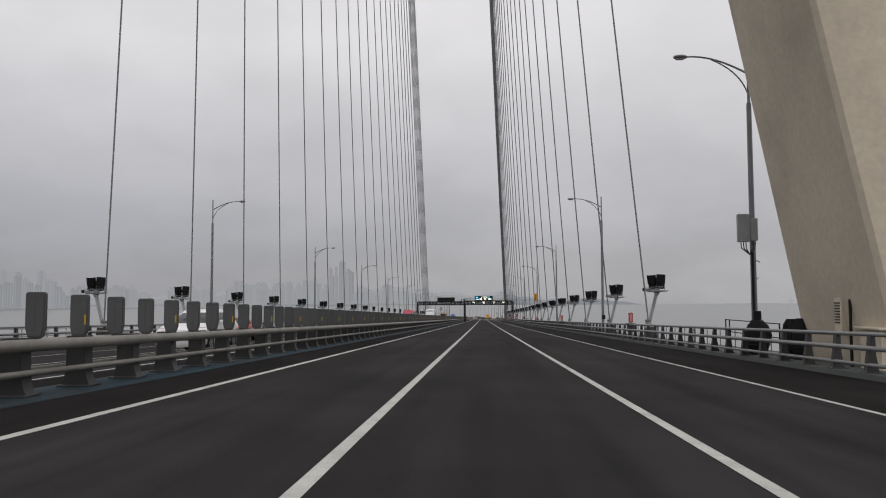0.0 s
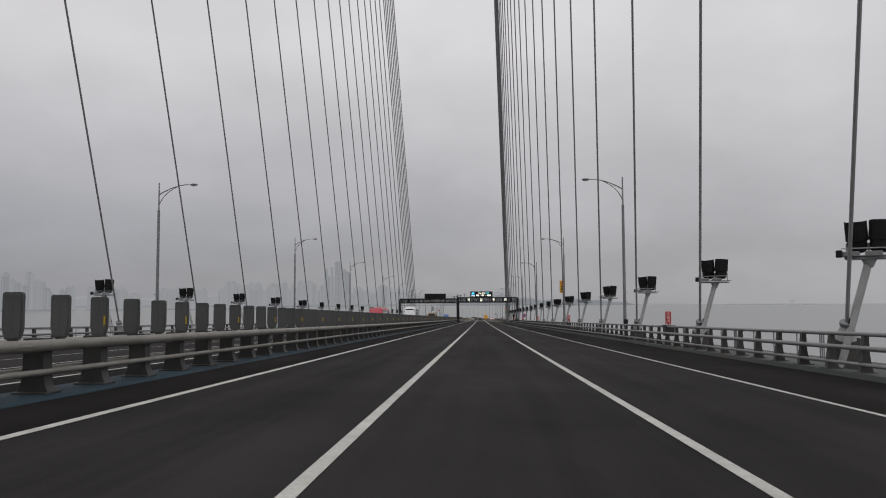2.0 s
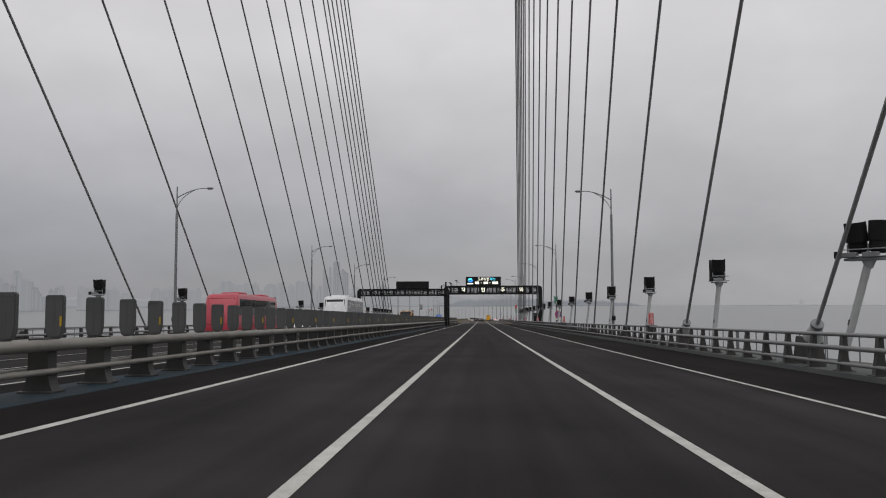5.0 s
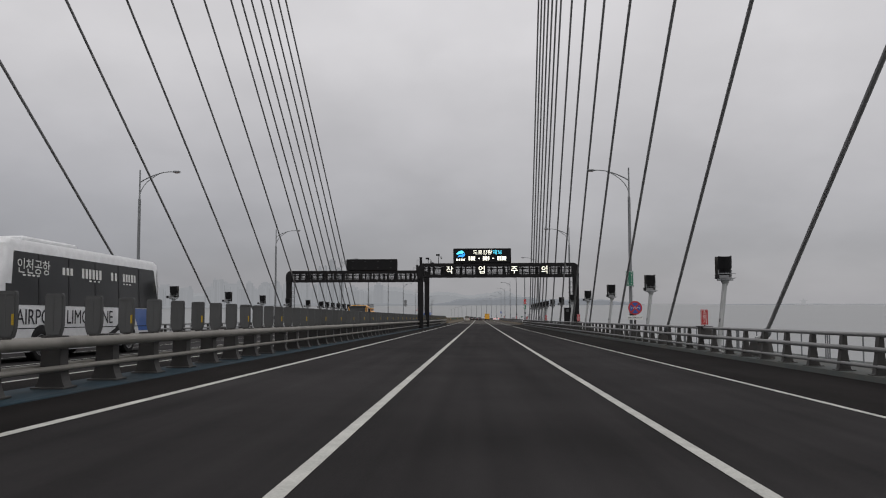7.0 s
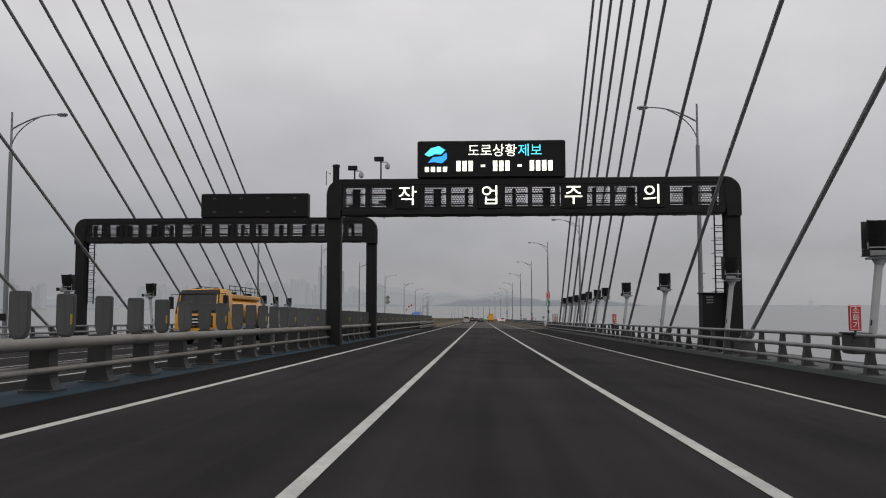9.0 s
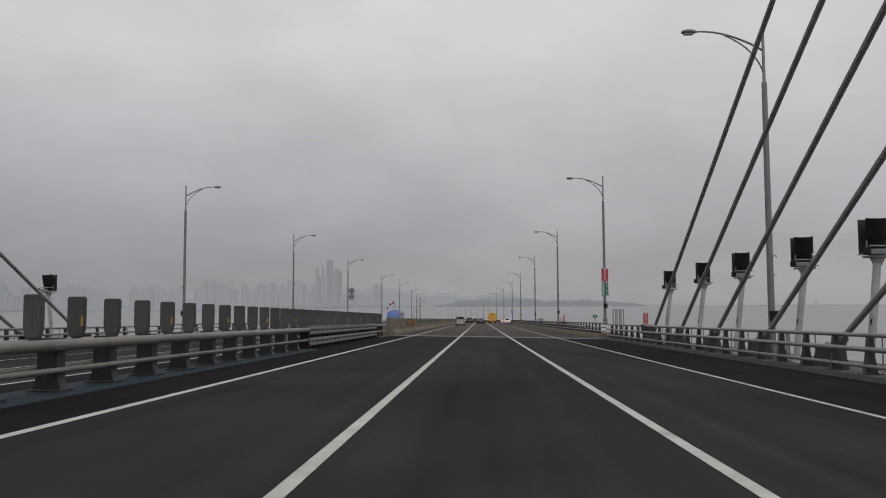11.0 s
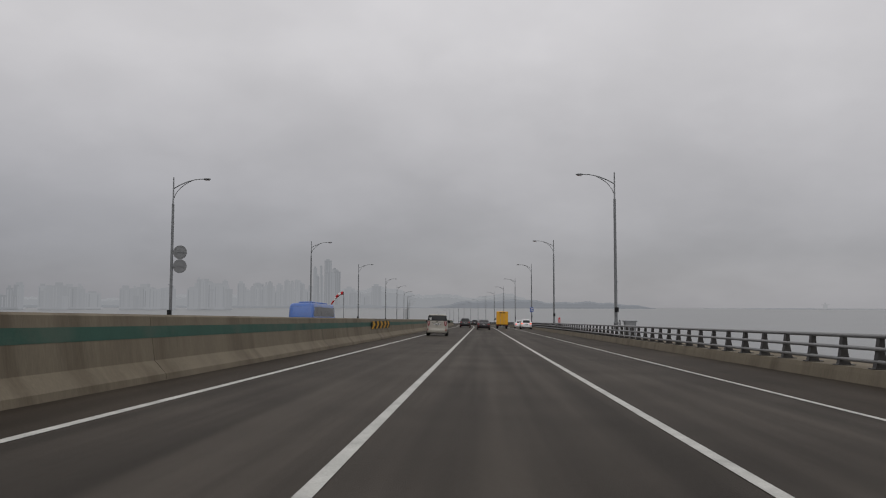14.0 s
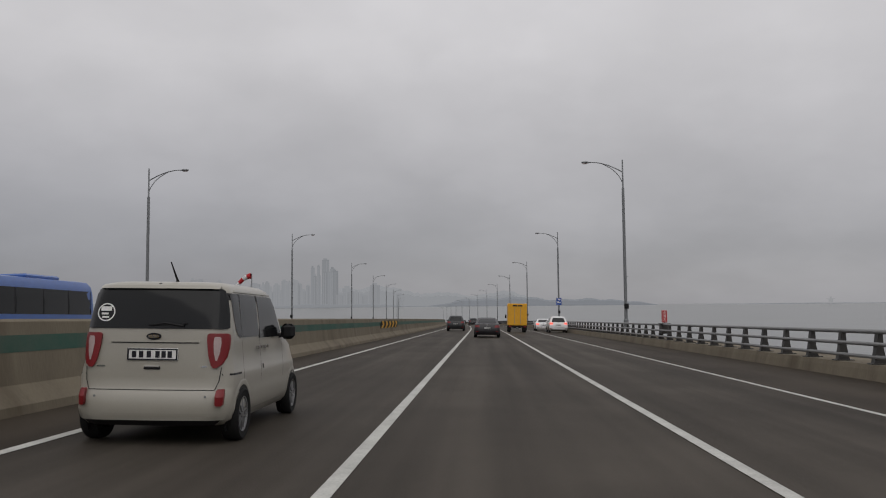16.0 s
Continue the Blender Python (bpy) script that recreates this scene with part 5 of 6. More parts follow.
class Body:
    """A car shell: rounded plan outlines stacked by height. levels: z, half width, rear y, front y, rear corner, front corner."""

    def __init__(self, levels, bow=0.05):
        self.levels, self.bow = levels, bow

    def row(self, z):
        L = self.levels
        if z <= L[0][0]:
            return L[0][1:]
        for a, b in zip(L, L[1:]):
            if z <= b[0]:
                k = (z - a[0]) / (b[0] - a[0])
                return tuple(p + (q - p) * k for p, q in zip(a[1:], b[1:]))
        return L[-1][1:]

    def rear(self, x, z):
        w, yr, yf, r, rf = self.row(z)
        x = abs(x)
        y = yr + self.bow * (x / w) ** 2
        if x > w - r:
            d = min(x - (w - r), r)
            y += r - math.sqrt(max(r * r - d * d, 0))
        return y

    def front(self, x, z):
        w, yr, yf, r, rf = self.row(z)
        x = abs(x)
        y = yf - self.bow * 1.6 * (x / w) ** 2
        if x > w - rf:
            d = min(x - (w - rf), rf)
            y -= rf - math.sqrt(max(rf * rf - d * d, 0))
        return y

    def side(self, y, z):
        w, yr, yf, r, rf = self.row(z)
        yr, yf = yr + self.bow, yf - self.bow * 1.6
        x = w
        if y < yr + r:
            d = min(yr + r - y, r)
            x -= r - math.sqrt(max(r * r - d * d, 0))
        if y > yf - rf:
            d = min(y - (yf - rf), rf)
            x -= rf - math.sqrt(max(rf * rf - d * d, 0))
        return x

    def shell(self):
        sh, n, count = Shape(), 0, None
        rings = []
        for z, w, yr, yf, r, rf in self.levels:
            ring = []
            for k in range(9):
                x = -(w - r) + 2 * (w - r) * k / 8
                ring.append((x, self.rear(x, z), z))
            for k in range(1, 6):
                a = math.pi / 2 * k / 6
                ring.append((w - r + r * math.sin(a), yr + self.bow + r - r * math.cos(a), z))
            for k in range(9):
                y = yr + self.bow + r + (yf - rf - self.bow * 1.6 - yr - self.bow - r) * k / 8
                ring.append((w, y, z))
            for k in range(1, 6):
                a = math.pi / 2 * k / 6
                ring.append((w - rf + rf * math.cos(a), yf - self.bow * 1.6 - rf + rf * math.sin(a), z))
            for k in range(9):
                x = (w - rf) - 2 * (w - rf) * k / 8
                ring.append((x, self.front(x, z), z))
            for k in range(1, 6):
                a = math.pi / 2 * k / 6
                ring.append((-(w - rf + rf * math.sin(a)), yf - self.bow * 1.6 - rf + rf * math.cos(a), z))
            for k in range(9):
                y = yf - rf - self.bow * 1.6 + (yr + self.bow + r - yf + rf + self.bow * 1.6) * k / 8
                ring.append((-w, y, z))
            for k in range(1, 6):
                a = math.pi / 2 * k / 6
                ring.append((-(w - r + r * math.cos(a)), yr + self.bow + r - r * math.sin(a), z))
            rings.append(ring)
        c = len(rings[0])
        faces = [(i * c + k, i * c + (k + 1) % c, i * c + c + (k + 1) % c, i * c + c + k) for i in range(len(rings) - 1) for k in range(c)]
        faces += [tuple(range(c)), tuple(range((len(rings) - 1) * c, len(rings) * c))]
        return sh.add([p for r in rings for p in r], faces)

    def patch(self, rows, where="rear", n=10, out=0.006, thick=0.0):
        """A skin lying on the shell. rows: z, from, to (x on the ends, y on the sides); side +1 or -1."""
        sh = Shape()
        pts = []
        for z, a, b in rows:
            for k in range(n + 1):
                q = a + (b - a) * k / n
                if where == "rear":
                    pts.append((q, self.rear(q, z) - out, z))
                elif where == "front":
                    pts.append((q, self.front(q, z) + out, z))
                else:
                    pts.append((where * (self.side(q, z) + out), q, z))
        m = n + 1
        faces = [(i * m + k, i * m + k + 1, i * m + m + k + 1, i * m + m + k) for i in range(len(rows) - 1) for k in range(n)]
        sh.add(pts, faces)
        if thick:
            inner = []
            for p in pts:
                x, y, z = p
                inner.append((x, y + (thick if where == "rear" else -thick if where == "front" else 0), z) if isinstance(where, str) else (x - where * thick, y, z))
            k0 = len(sh.v)
            sh.v += inner
            rim = [k for k in range(m)] + [i * m + n for i in range(1, len(rows))] + [(len(rows) - 1) * m + k for k in range(n - 1, -1, -1)] + [i * m for i in range(len(rows) - 2, 0, -1)]
            for a, b in zip(rim, rim[1:] + rim[:1]):
                sh.f.append((a, b, k0 + b, k0 + a))
        return sh


WHEELS = {}


def wheel(parent, x, y, r, w, o, spokes=5):
    key = (round(r, 3), round(w, 3), o, spokes)
    if key not in WHEELS:
        n = 28
        prof = [(r * 0.66, w / 2 - 0.01), (r * 0.9, w / 2), (r * 0.975, w / 2 - 0.02), (r, w / 2 - 0.05), (r, -w / 2 + 0.05), (r * 0.95, -w / 2), (r * 0.6, -w / 2)]
        t = Shape()
        pts = [(o * b, a * math.cos(2 * math.pi * k / n), a * math.sin(2 * math.pi * k / n)) for a, b in prof for k in range(n)]
        t.add(pts, [(i * n + k, i * n + (k + 1) % n, i * n + n + (k + 1) % n, i * n + n + k) for i in range(len(prof) - 1) for k in range(n)])
        d = Shape()
        prof = [(r * 0.67, w / 2 - 0.012), (r * 0.62, w / 2 - 0.015), (r * 0.60, w / 2 - 0.07)]
        d.add([(o * b, a * math.cos(2 * math.pi * k / n), a * math.sin(2 * math.pi * k / n)) for a, b in prof for k in range(n)], [(i * n + k, i * n + (k + 1) % n, i * n + n + (k + 1) % n, i * n + n + k) for i in range(2) for k in range(n)])
        for k in range(spokes):
            a = 2 * math.pi * k / spokes
            c, s = math.cos(a), math.sin(a)
            for side in (-1, 1):
                p = [(r * 0.08, side * 0.010), (r * 0.62, side * r * 0.11), (r * 0.62, side * r * 0.17), (r * 0.08, side * 0.03)]
                vs = [(o * (w / 2 - 0.028 + 0.012 * (1 - u / r)), u * c - v * s, u * s + v * c) for u, v in p] + [(o * (w / 2 - 0.05), u * c - v * s, u * s + v * c) for u, v in p]
                d.add(vs, [(0, 1, 2, 3), (4, 5, 6, 7), (0, 1, 5, 4), (1, 2, 6, 5), (2, 3, 7, 6), (3, 0, 4, 7)])
        hub = [(o * (w / 2 - 0.015), r * 0.12 * math.cos(2 * math.pi * k / 12), r * 0.12 * math.sin(2 * math.pi * k / 12)) for k in range(12)]
        d.add(hub, [tuple(range(12))])
        dk = Shape().add([(o * (w / 2 - 0.075), r * 0.6 * math.cos(2 * math.pi * k / n), r * 0.6 * math.sin(2 * math.pi * k / n)) for k in range(n)], [tuple(range(n))])
        WHEELS[key] = (t.mesh("tyre", TYRE, True), d.mesh("rim", RIM), dk.mesh("brake_disc", BLACK))
    ty, ri, di = WHEELS[key]
    w_ob = part("wheel", ty, TYRE, parent, m=Matrix.Translation((x, y, r)))
    part("rim", ri, RIM, w_ob)
    part("brake_disc", di, BLACK, w_ob)


def arch(parent, x, y, r, o, material=None):
    """The dark hollow of a wheel arch, a ring lip and the gap round the tyre."""
    n = 20
    sh = Shape()
    a = [math.pi * k / n for k in range(n + 1)]
    sh.add([(x, y + r * math.cos(t), r * 0.86 + r * math.sin(t) - 0.0) for t in a] + [(x, y + r, r * 0.3), (x, y - r, r * 0.3)], [tuple(range(n + 1)) + (n + 2, n + 1)])
    part("wheel_arch", sh, BLACK, parent)


def plate_bars(parent, y, z, w, h, dark=DARK_INK):
    """A number plate with its characters as plain bars."""
    p = part("number_plate", Shape().bevel_box(-w / 2, w / 2, y - 0.012, y, z - h / 2, z + h / 2, 0.006), SIGN_WHITE, parent, "white number plate")
    fr = Shape()
    for x in (-w / 2 + 0.012, w / 2 - 0.012):
        fr.box(x - 0.008, x + 0.008, y - 0.016, y - 0.013, z - h / 2 + 0.004, z + h / 2 - 0.004)
    for q in (z - h / 2 + 0.01, z + h / 2 - 0.01):
        fr.box(-w / 2 + 0.02, w / 2 - 0.02, y - 0.016, y - 0.013, q - 0.007, q + 0.007)
    part("plate_frame", fr, dark, p)
    for k, x in enumerate((-0.36, -0.22, -0.07, 0.10, 0.22, 0.34, 0.45)):
        if k == 6:
            continue
        part("plate_bar", Shape().box(x * w - 0.022, x * w + 0.022, y - 0.016, y - 0.013, z - h * 0.27, z + h * 0.27), dark, p)


def build_boxy_car():
    """The cream box-shaped microvan ahead in the next lane."""
    lv = [(0.20, 0.70, 0.10, 3.45, 0.20, 0.30), (0.26, 0.765, 0.015, 3.55, 0.20, 0.34), (0.36, 0.795, -0.005, 3.595, 0.20, 0.36), (0.50, 0.797, 0.0, 3.60, 0.19, 0.36), (0.56, 0.797, 0.035, 3.59, 0.18, 0.36),
          (0.60, 0.797, 0.055, 3.58, 0.17, 0.36), (0.70, 0.797, 0.057, 3.55, 0.16, 0.36), (0.75, 0.786, 0.058, 3.53, 0.16, 0.36), (0.85, 0.768, 0.063, 3.48, 0.16, 0.36), (0.95, 0.762, 0.07, 3.40, 0.16, 0.36), (1.04, 0.760, 0.08, 3.12, 0.15, 0.34), (1.10, 0.758, 0.085, 2.92, 0.15, 0.30),
          (1.25, 0.745, 0.105, 2.72, 0.15, 0.24), (1.45, 0.72, 0.14, 2.48, 0.15, 0.22), (1.58, 0.695, 0.165, 2.34, 0.15, 0.22), (1.635, 0.675, 0.185, 2.25, 0.16, 0.24), (1.675, 0.63, 0.24, 2.12, 0.18, 0.26), (1.695, 0.54, 0.36, 1.95, 0.20, 0.26), (1.70, 0.40, 0.55, 1.75, 0.2, 0.24)]
    B = Body(lv)
    c = thing("microvan", parked(462.5, -2.28, 1.2) @ Matrix.Diagonal((1.055, 1.0, 1.03, 1.0)), "cream white box-shaped microvan driving in the next lane", "car")
    part("body", B.shell(), CAR_CREAM, c, smooth=True)
    # tailgate glass wraps a little round both corners
    rows = [(1.195, -0.715, 0.715), (1.21, -0.735, 0.735), (1.35, -0.722, 0.722), (1.50, -0.695, 0.695), (1.60, -0.66, 0.66), (1.625, -0.62, 0.62)]
    g = part("rear_window", B.patch(rows, "rear", 26, 0.008), GLASS, c, "dark tinted rear window", smooth=True)
    st = Shape()
    cx, cz, R = -0.525, 1.36, 0.095
    for r0, r1 in ((R * 0.86, R),):
        pts = []
        for q in (r0, r1):
            pts += [(cx + q * math.cos(2 * math.pi * k / 24), B.rear(cx + q * math.cos(2 * math.pi * k / 24), cz + q * math.sin(2 * math.pi * k / 24)) - 0.012, cz + q * math.sin(2 * math.pi * k / 24)) for k in range(24)]
        st.add(pts, [(k, (k + 1) % 24, 24 + (k + 1) % 24, 24 + k) for k in range(24)])
    for x0, x1, z0, z1 in ((-0.585, -0.47, 1.375, 1.42), (-0.575, -0.50, 1.335, 1.355), (-0.565, -0.49, 1.30, 1.318)):
        st.add([(x, B.rear(x, z) - 0.012, z) for x, z in ((x0, z0), (x1, z0), (x1, z1), (x0, z1))], [(0, 1, 2, 3)])
    part("sticker", st, SIGN_WHITE, g, "round white window sticker")
    wy = lambda x, z: B.rear(x, z) - 0.025
    part("wiper", Shape().tube([(0.30, wy(0.3, 1.225), 1.225), (0.10, wy(0.1, 1.24), 1.255), (-0.03, wy(0, 1.23), 1.225)], [0.014, 0.010, 0.006], 6).tube([(0.33, wy(0.33, 1.245), 1.25), (-0.06, wy(-0.06, 1.225), 1.232)], 0.008, 5), BLACK, g)
    # shut lines of the tailgate
    sl = Shape()
    for rows in ([(0.565, -0.64, 0.64), (0.572, -0.64, 0.64)],):
        sl.add(*[B.patch(rows, "rear", 20, 0.004).v, B.patch(rows, "rear", 20, 0.004).f])
    for o in (1, -1):
        edge = [(0.57, 0.64), (0.66, 0.675), (0.80, 0.69)]
        for (z0, x0), (z1, x1) in zip(edge, edge[1:]):
            sl.add([(o * (x0 - 0.004), B.rear(x0, z0) - 0.004, z0), (o * (x0 + 0.004), B.rear(x0, z0) - 0.004, z0), (o * (x1 + 0.004), B.rear(x1, z1) - 0.004, z1), (o * (x1 - 0.004), B.rear(x1, z1) - 0.004, z1)], [(0, 1, 2, 3)])
    part("shut_line", sl, BLACK, c)
    part("garnish", B.patch([(1.055, -0.44, 0.46), (1.075, -0.44, 0.46)], "rear", 14, 0.012, 0.012), CAR_CREAM, c)
    part("garnish_gap", B.patch([(1.045, -0.44, 0.46), (1.055, -0.44, 0.46)], "rear", 14, 0.006), BLACK, c)
    e = [(0.075 * math.cos(2 * math.pi * k / 24), 1.115 + 0.036 * math.sin(2 * math.pi * k / 24)) for k in range(24)]
    b = part("badge", Shape().prism(e, B.rear(0, 1.115) - 0.02, B.rear(0, 1.115) - 0.002), BLACK, c, "dark oval badge")
    part("badge_mark", Shape().prism([(x * 0.78, 1.115 + (z - 1.115) * 0.45) for x, z in e], B.rear(0, 1.115) - 0.023, B.rear(0, 1.115) - 0.020), CHROME, b)
    plate_bars(c, B.rear(0, 0.93) - 0.002, 0.93, 0.52, 0.125)
    part("tailgate_handle", Shape().bevel_box(-0.085, 0.085, B.rear(0, 0.79) - 0.012, B.rear(0, 0.79) + 0.01, 0.775, 0.80, 0.006), BLACK, c)
    part("handle_lip", Shape().bevel_box(-0.08, 0.08, B.rear(0, 0.8) - 0.016, B.rear(0, 0.8) + 0.01, 0.80, 0.812, 0.004), CHROME, c)
    for x, w in ((-0.53, 0.09), (0.52, 0.06)):
        part("name_badge", B.patch([(0.80, x - w / 2, x + w / 2), (0.815, x - w / 2, x + w / 2)], "rear", 3, 0.008), CHROME, c)
    part("bumper_edge", B.patch([(0.30, -0.72, 0.72), (0.335, -0.74, 0.74)], "rear", 26, 0.006), CAR_CREAM, c)
    part("bumper_underside", B.patch([(0.20, -0.62, 0.62), (0.262, -0.70, 0.70)], "rear", 20, 0.006), PLASTIC, c)
    for o in (1, -1):
        # lamp shaped like a shield that wraps round the corner
        rows = [(0.795, 0.615, 0.65), (0.83, 0.59, 0.695), (0.90, 0.567, 0.73), (1.00, 0.55, 0.745), (1.09, 0.54, 0.748), (1.135, 0.54, 0.742), (1.15, 0.56, 0.725)]
        rows = [(z, o * a, o * b) for z, a, b in rows]
        t = part("tail_light", B.patch(rows, "rear", 16, 0.022, 0.03), LIGHT_RED, c, "red tail light", smooth=True)
        rows = [(0.87, 0.636, 0.652), (0.95, 0.618, 0.672), (1.05, 0.608, 0.682), (1.10, 0.612, 0.678), (1.115, 0.622, 0.668)]
        part("clear_lens", B.patch([(z, o * a, o * b) for z, a, b in rows], "rear", 6, 0.027), LIGHT_CLEAR, t)
        rows = [(0.41, o * 0.672, o * 0.715), (0.425, o * 0.662, o * 0.728), (0.50, o * 0.660, o * 0.735), (0.565, o * 0.664, o * 0.732), (0.58, o * 0.675, o * 0.72)]
        part("reflector", B.patch(rows, "rear", 4, 0.034, 0.05), LIGHT_RED, c, "red rear reflector")
        part("parking_sensor", Shape().disc((o * 0.56, 0.505), 0.012, B.rear(0.56, 0.5) - 0.006, B.rear(0.56, 0.5), 10), SIGN_BACK, c)
        # side glass: quarter, rear door, front door
        part("side_window", B.patch([(1.10, 0.53, 0.60), (1.125, 0.45, 0.60), (1.18, 0.38, 0.59), (1.30, 0.33, 0.58), (1.48, 0.31, 0.57), (1.56, 0.30, 0.56)], o, 6, 0.006), GLASS, c, smooth=True)
        part("side_window", B.patch([(1.10, 0.62, 1.32), (1.14, 0.60, 1.325), (1.48, 0.60, 1.31), (1.575, 0.64, 1.29)], o, 8, 0.006), GLASS, c, smooth=True)
        part("side_window", B.patch([(1.08, 1.38, 2.52), (1.12, 1.38, 2.46), (1.45, 1.37, 2.22), (1.57, 1.36, 2.08)], o, 8, 0.006), GLASS, c, smooth=True)
        part("pillar_trim", B.patch([(1.08, 1.325, 1.375), (1.575, 1.30, 1.355)], o, 2, 0.005), BLACK, c)
        part("pillar_trim", B.patch([(1.50, 0.19, 0.6), (1.575, 0.21, 0.6)], o, 6, 0.004), GLASS, c)
        part("pillar_trim", B.patch([(1.12, 0.565, 0.61), (1.57, 0.55, 0.635)], o, 2, 0.005), BLACK, c)
        for y0 in (1.355, 0.60, 2.50):
            part("door_gap", B.patch([(0.34, y0 - 0.004, y0 + 0.004), (0.7, y0 - 0.004, y0 + 0.004), (1.07, y0 - 0.004, y0 + 0.004)], o, 1, 0.003), BLACK, c)
        part("roof_gutter", B.patch([(1.592, 0.45, 2.1), (1.61, 0.47, 2.05)], o, 8, 0.012, 0.015), CAR_CREAM, c)
        part("side_crease", B.patch([(0.715, 0.12, 0.50), (0.735, 0.12, 0.52)], o, 6, 0.004), BLACK, c)
        for y0 in (1.18, 1.50):
            part("door_handle", B.patch([(0.955, y0, y0 + 0.17), (0.99, y0, y0 + 0.17)], o, 4, 0.035, 0.03), CHROME, c)
        part("sill", B.patch([(0.21, 0.95, 2.7), (0.30, 0.95, 2.7)], o, 6, 0.006), CAR_CREAM, c)
        for y in (0.55, 3.07):
            n = 24
            ring = Shape()
            for q, off in ((0.325, 0.006), (0.36, 0.010), (0.385, 0.003)):
                ring.v += [(o * (B.side(y + q * math.cos(a), max(0.22, 0.27 + q * math.sin(a))) + off), y + q * math.cos(a), 0.27 + q * math.sin(a)) for a in [math.pi * (1.05 - 1.1 * k / n) for k in range(n + 1)]]
            ring.f += [(i * (n + 1) + k, i * (n + 1) + k + 1, (i + 1) * (n + 1) + k + 1, (i + 1) * (n + 1) + k) for i in range(2) for k in range(n)]
            part("arch_lip", ring, CAR_CREAM, c, smooth=True)
            hol = Shape().add([(o * (B.side(y + 0.33 * math.cos(a), max(0.22, 0.27 + 0.33 * math.sin(a))) + 0.004), y + 0.33 * math.cos(a), 0.27 + 0.33 * math.sin(a)) for a in [math.pi * (1.15 - 1.3 * k / n) for k in range(n + 1)]], [tuple(range(n + 1))])
            part("wheel_arch", hol, BLACK, c)
            wheel(c, o * 0.735, y, 0.283, 0.18, o)
        m = Shape().bevel_box(min(o * 0.785, o * 0.965), max(o * 0.785, o * 0.965), 2.34, 2.46, 1.04, 1.24, 0.045)
        mr = part("door_mirror", m, BLACK, c, "black door mirror")
        part("mirror_arm", Shape().tube([(o * 0.74, 2.40, 1.08), (o * 0.84, 2.41, 1.10)], 0.03, 8), BLACK, mr)
    part("fuel_tab", B.patch([(0.72, 1.44, 1.49), (0.77, 1.44, 1.49)], 1, 1, 0.006), BLACK, c)
    part("windscreen", B.patch([(1.10, -0.62, 0.62), (1.3, -0.6, 0.6), (1.5, -0.56, 0.56), (1.6, -0.54, 0.54)], "front", 10, 0.006), GLASS, c)
    for o in (1, -1):
        part("headlight", B.patch([(0.72, o * 0.42, o * 0.66), (0.88, o * 0.40, o * 0.68)], "front", 6, 0.01), LIGHT_CLEAR, c)
    part("high_brake_light", Shape().bevel_box(-0.012, 0.012, 0.19, 0.23, 1.652, 1.672, 0.004), BLACK, c)
    part("aerial", Shape().tube([(0.07, 0.52, 1.69), (0.07, 0.50, 1.72), (0.03, 0.40, 1.91)], [0.022, 0.012, 0.006], 8), BLACK, c)
    sp = B.patch([(1.615, -0.62, 0.62), (1.645, -0.62, 0.62), (1.662, -0.6, 0.6)], "rear", 16, 0.045, 0.05)
    part("spoiler", sp, CAR_CREAM, c, smooth=True)


build_boxy_car()


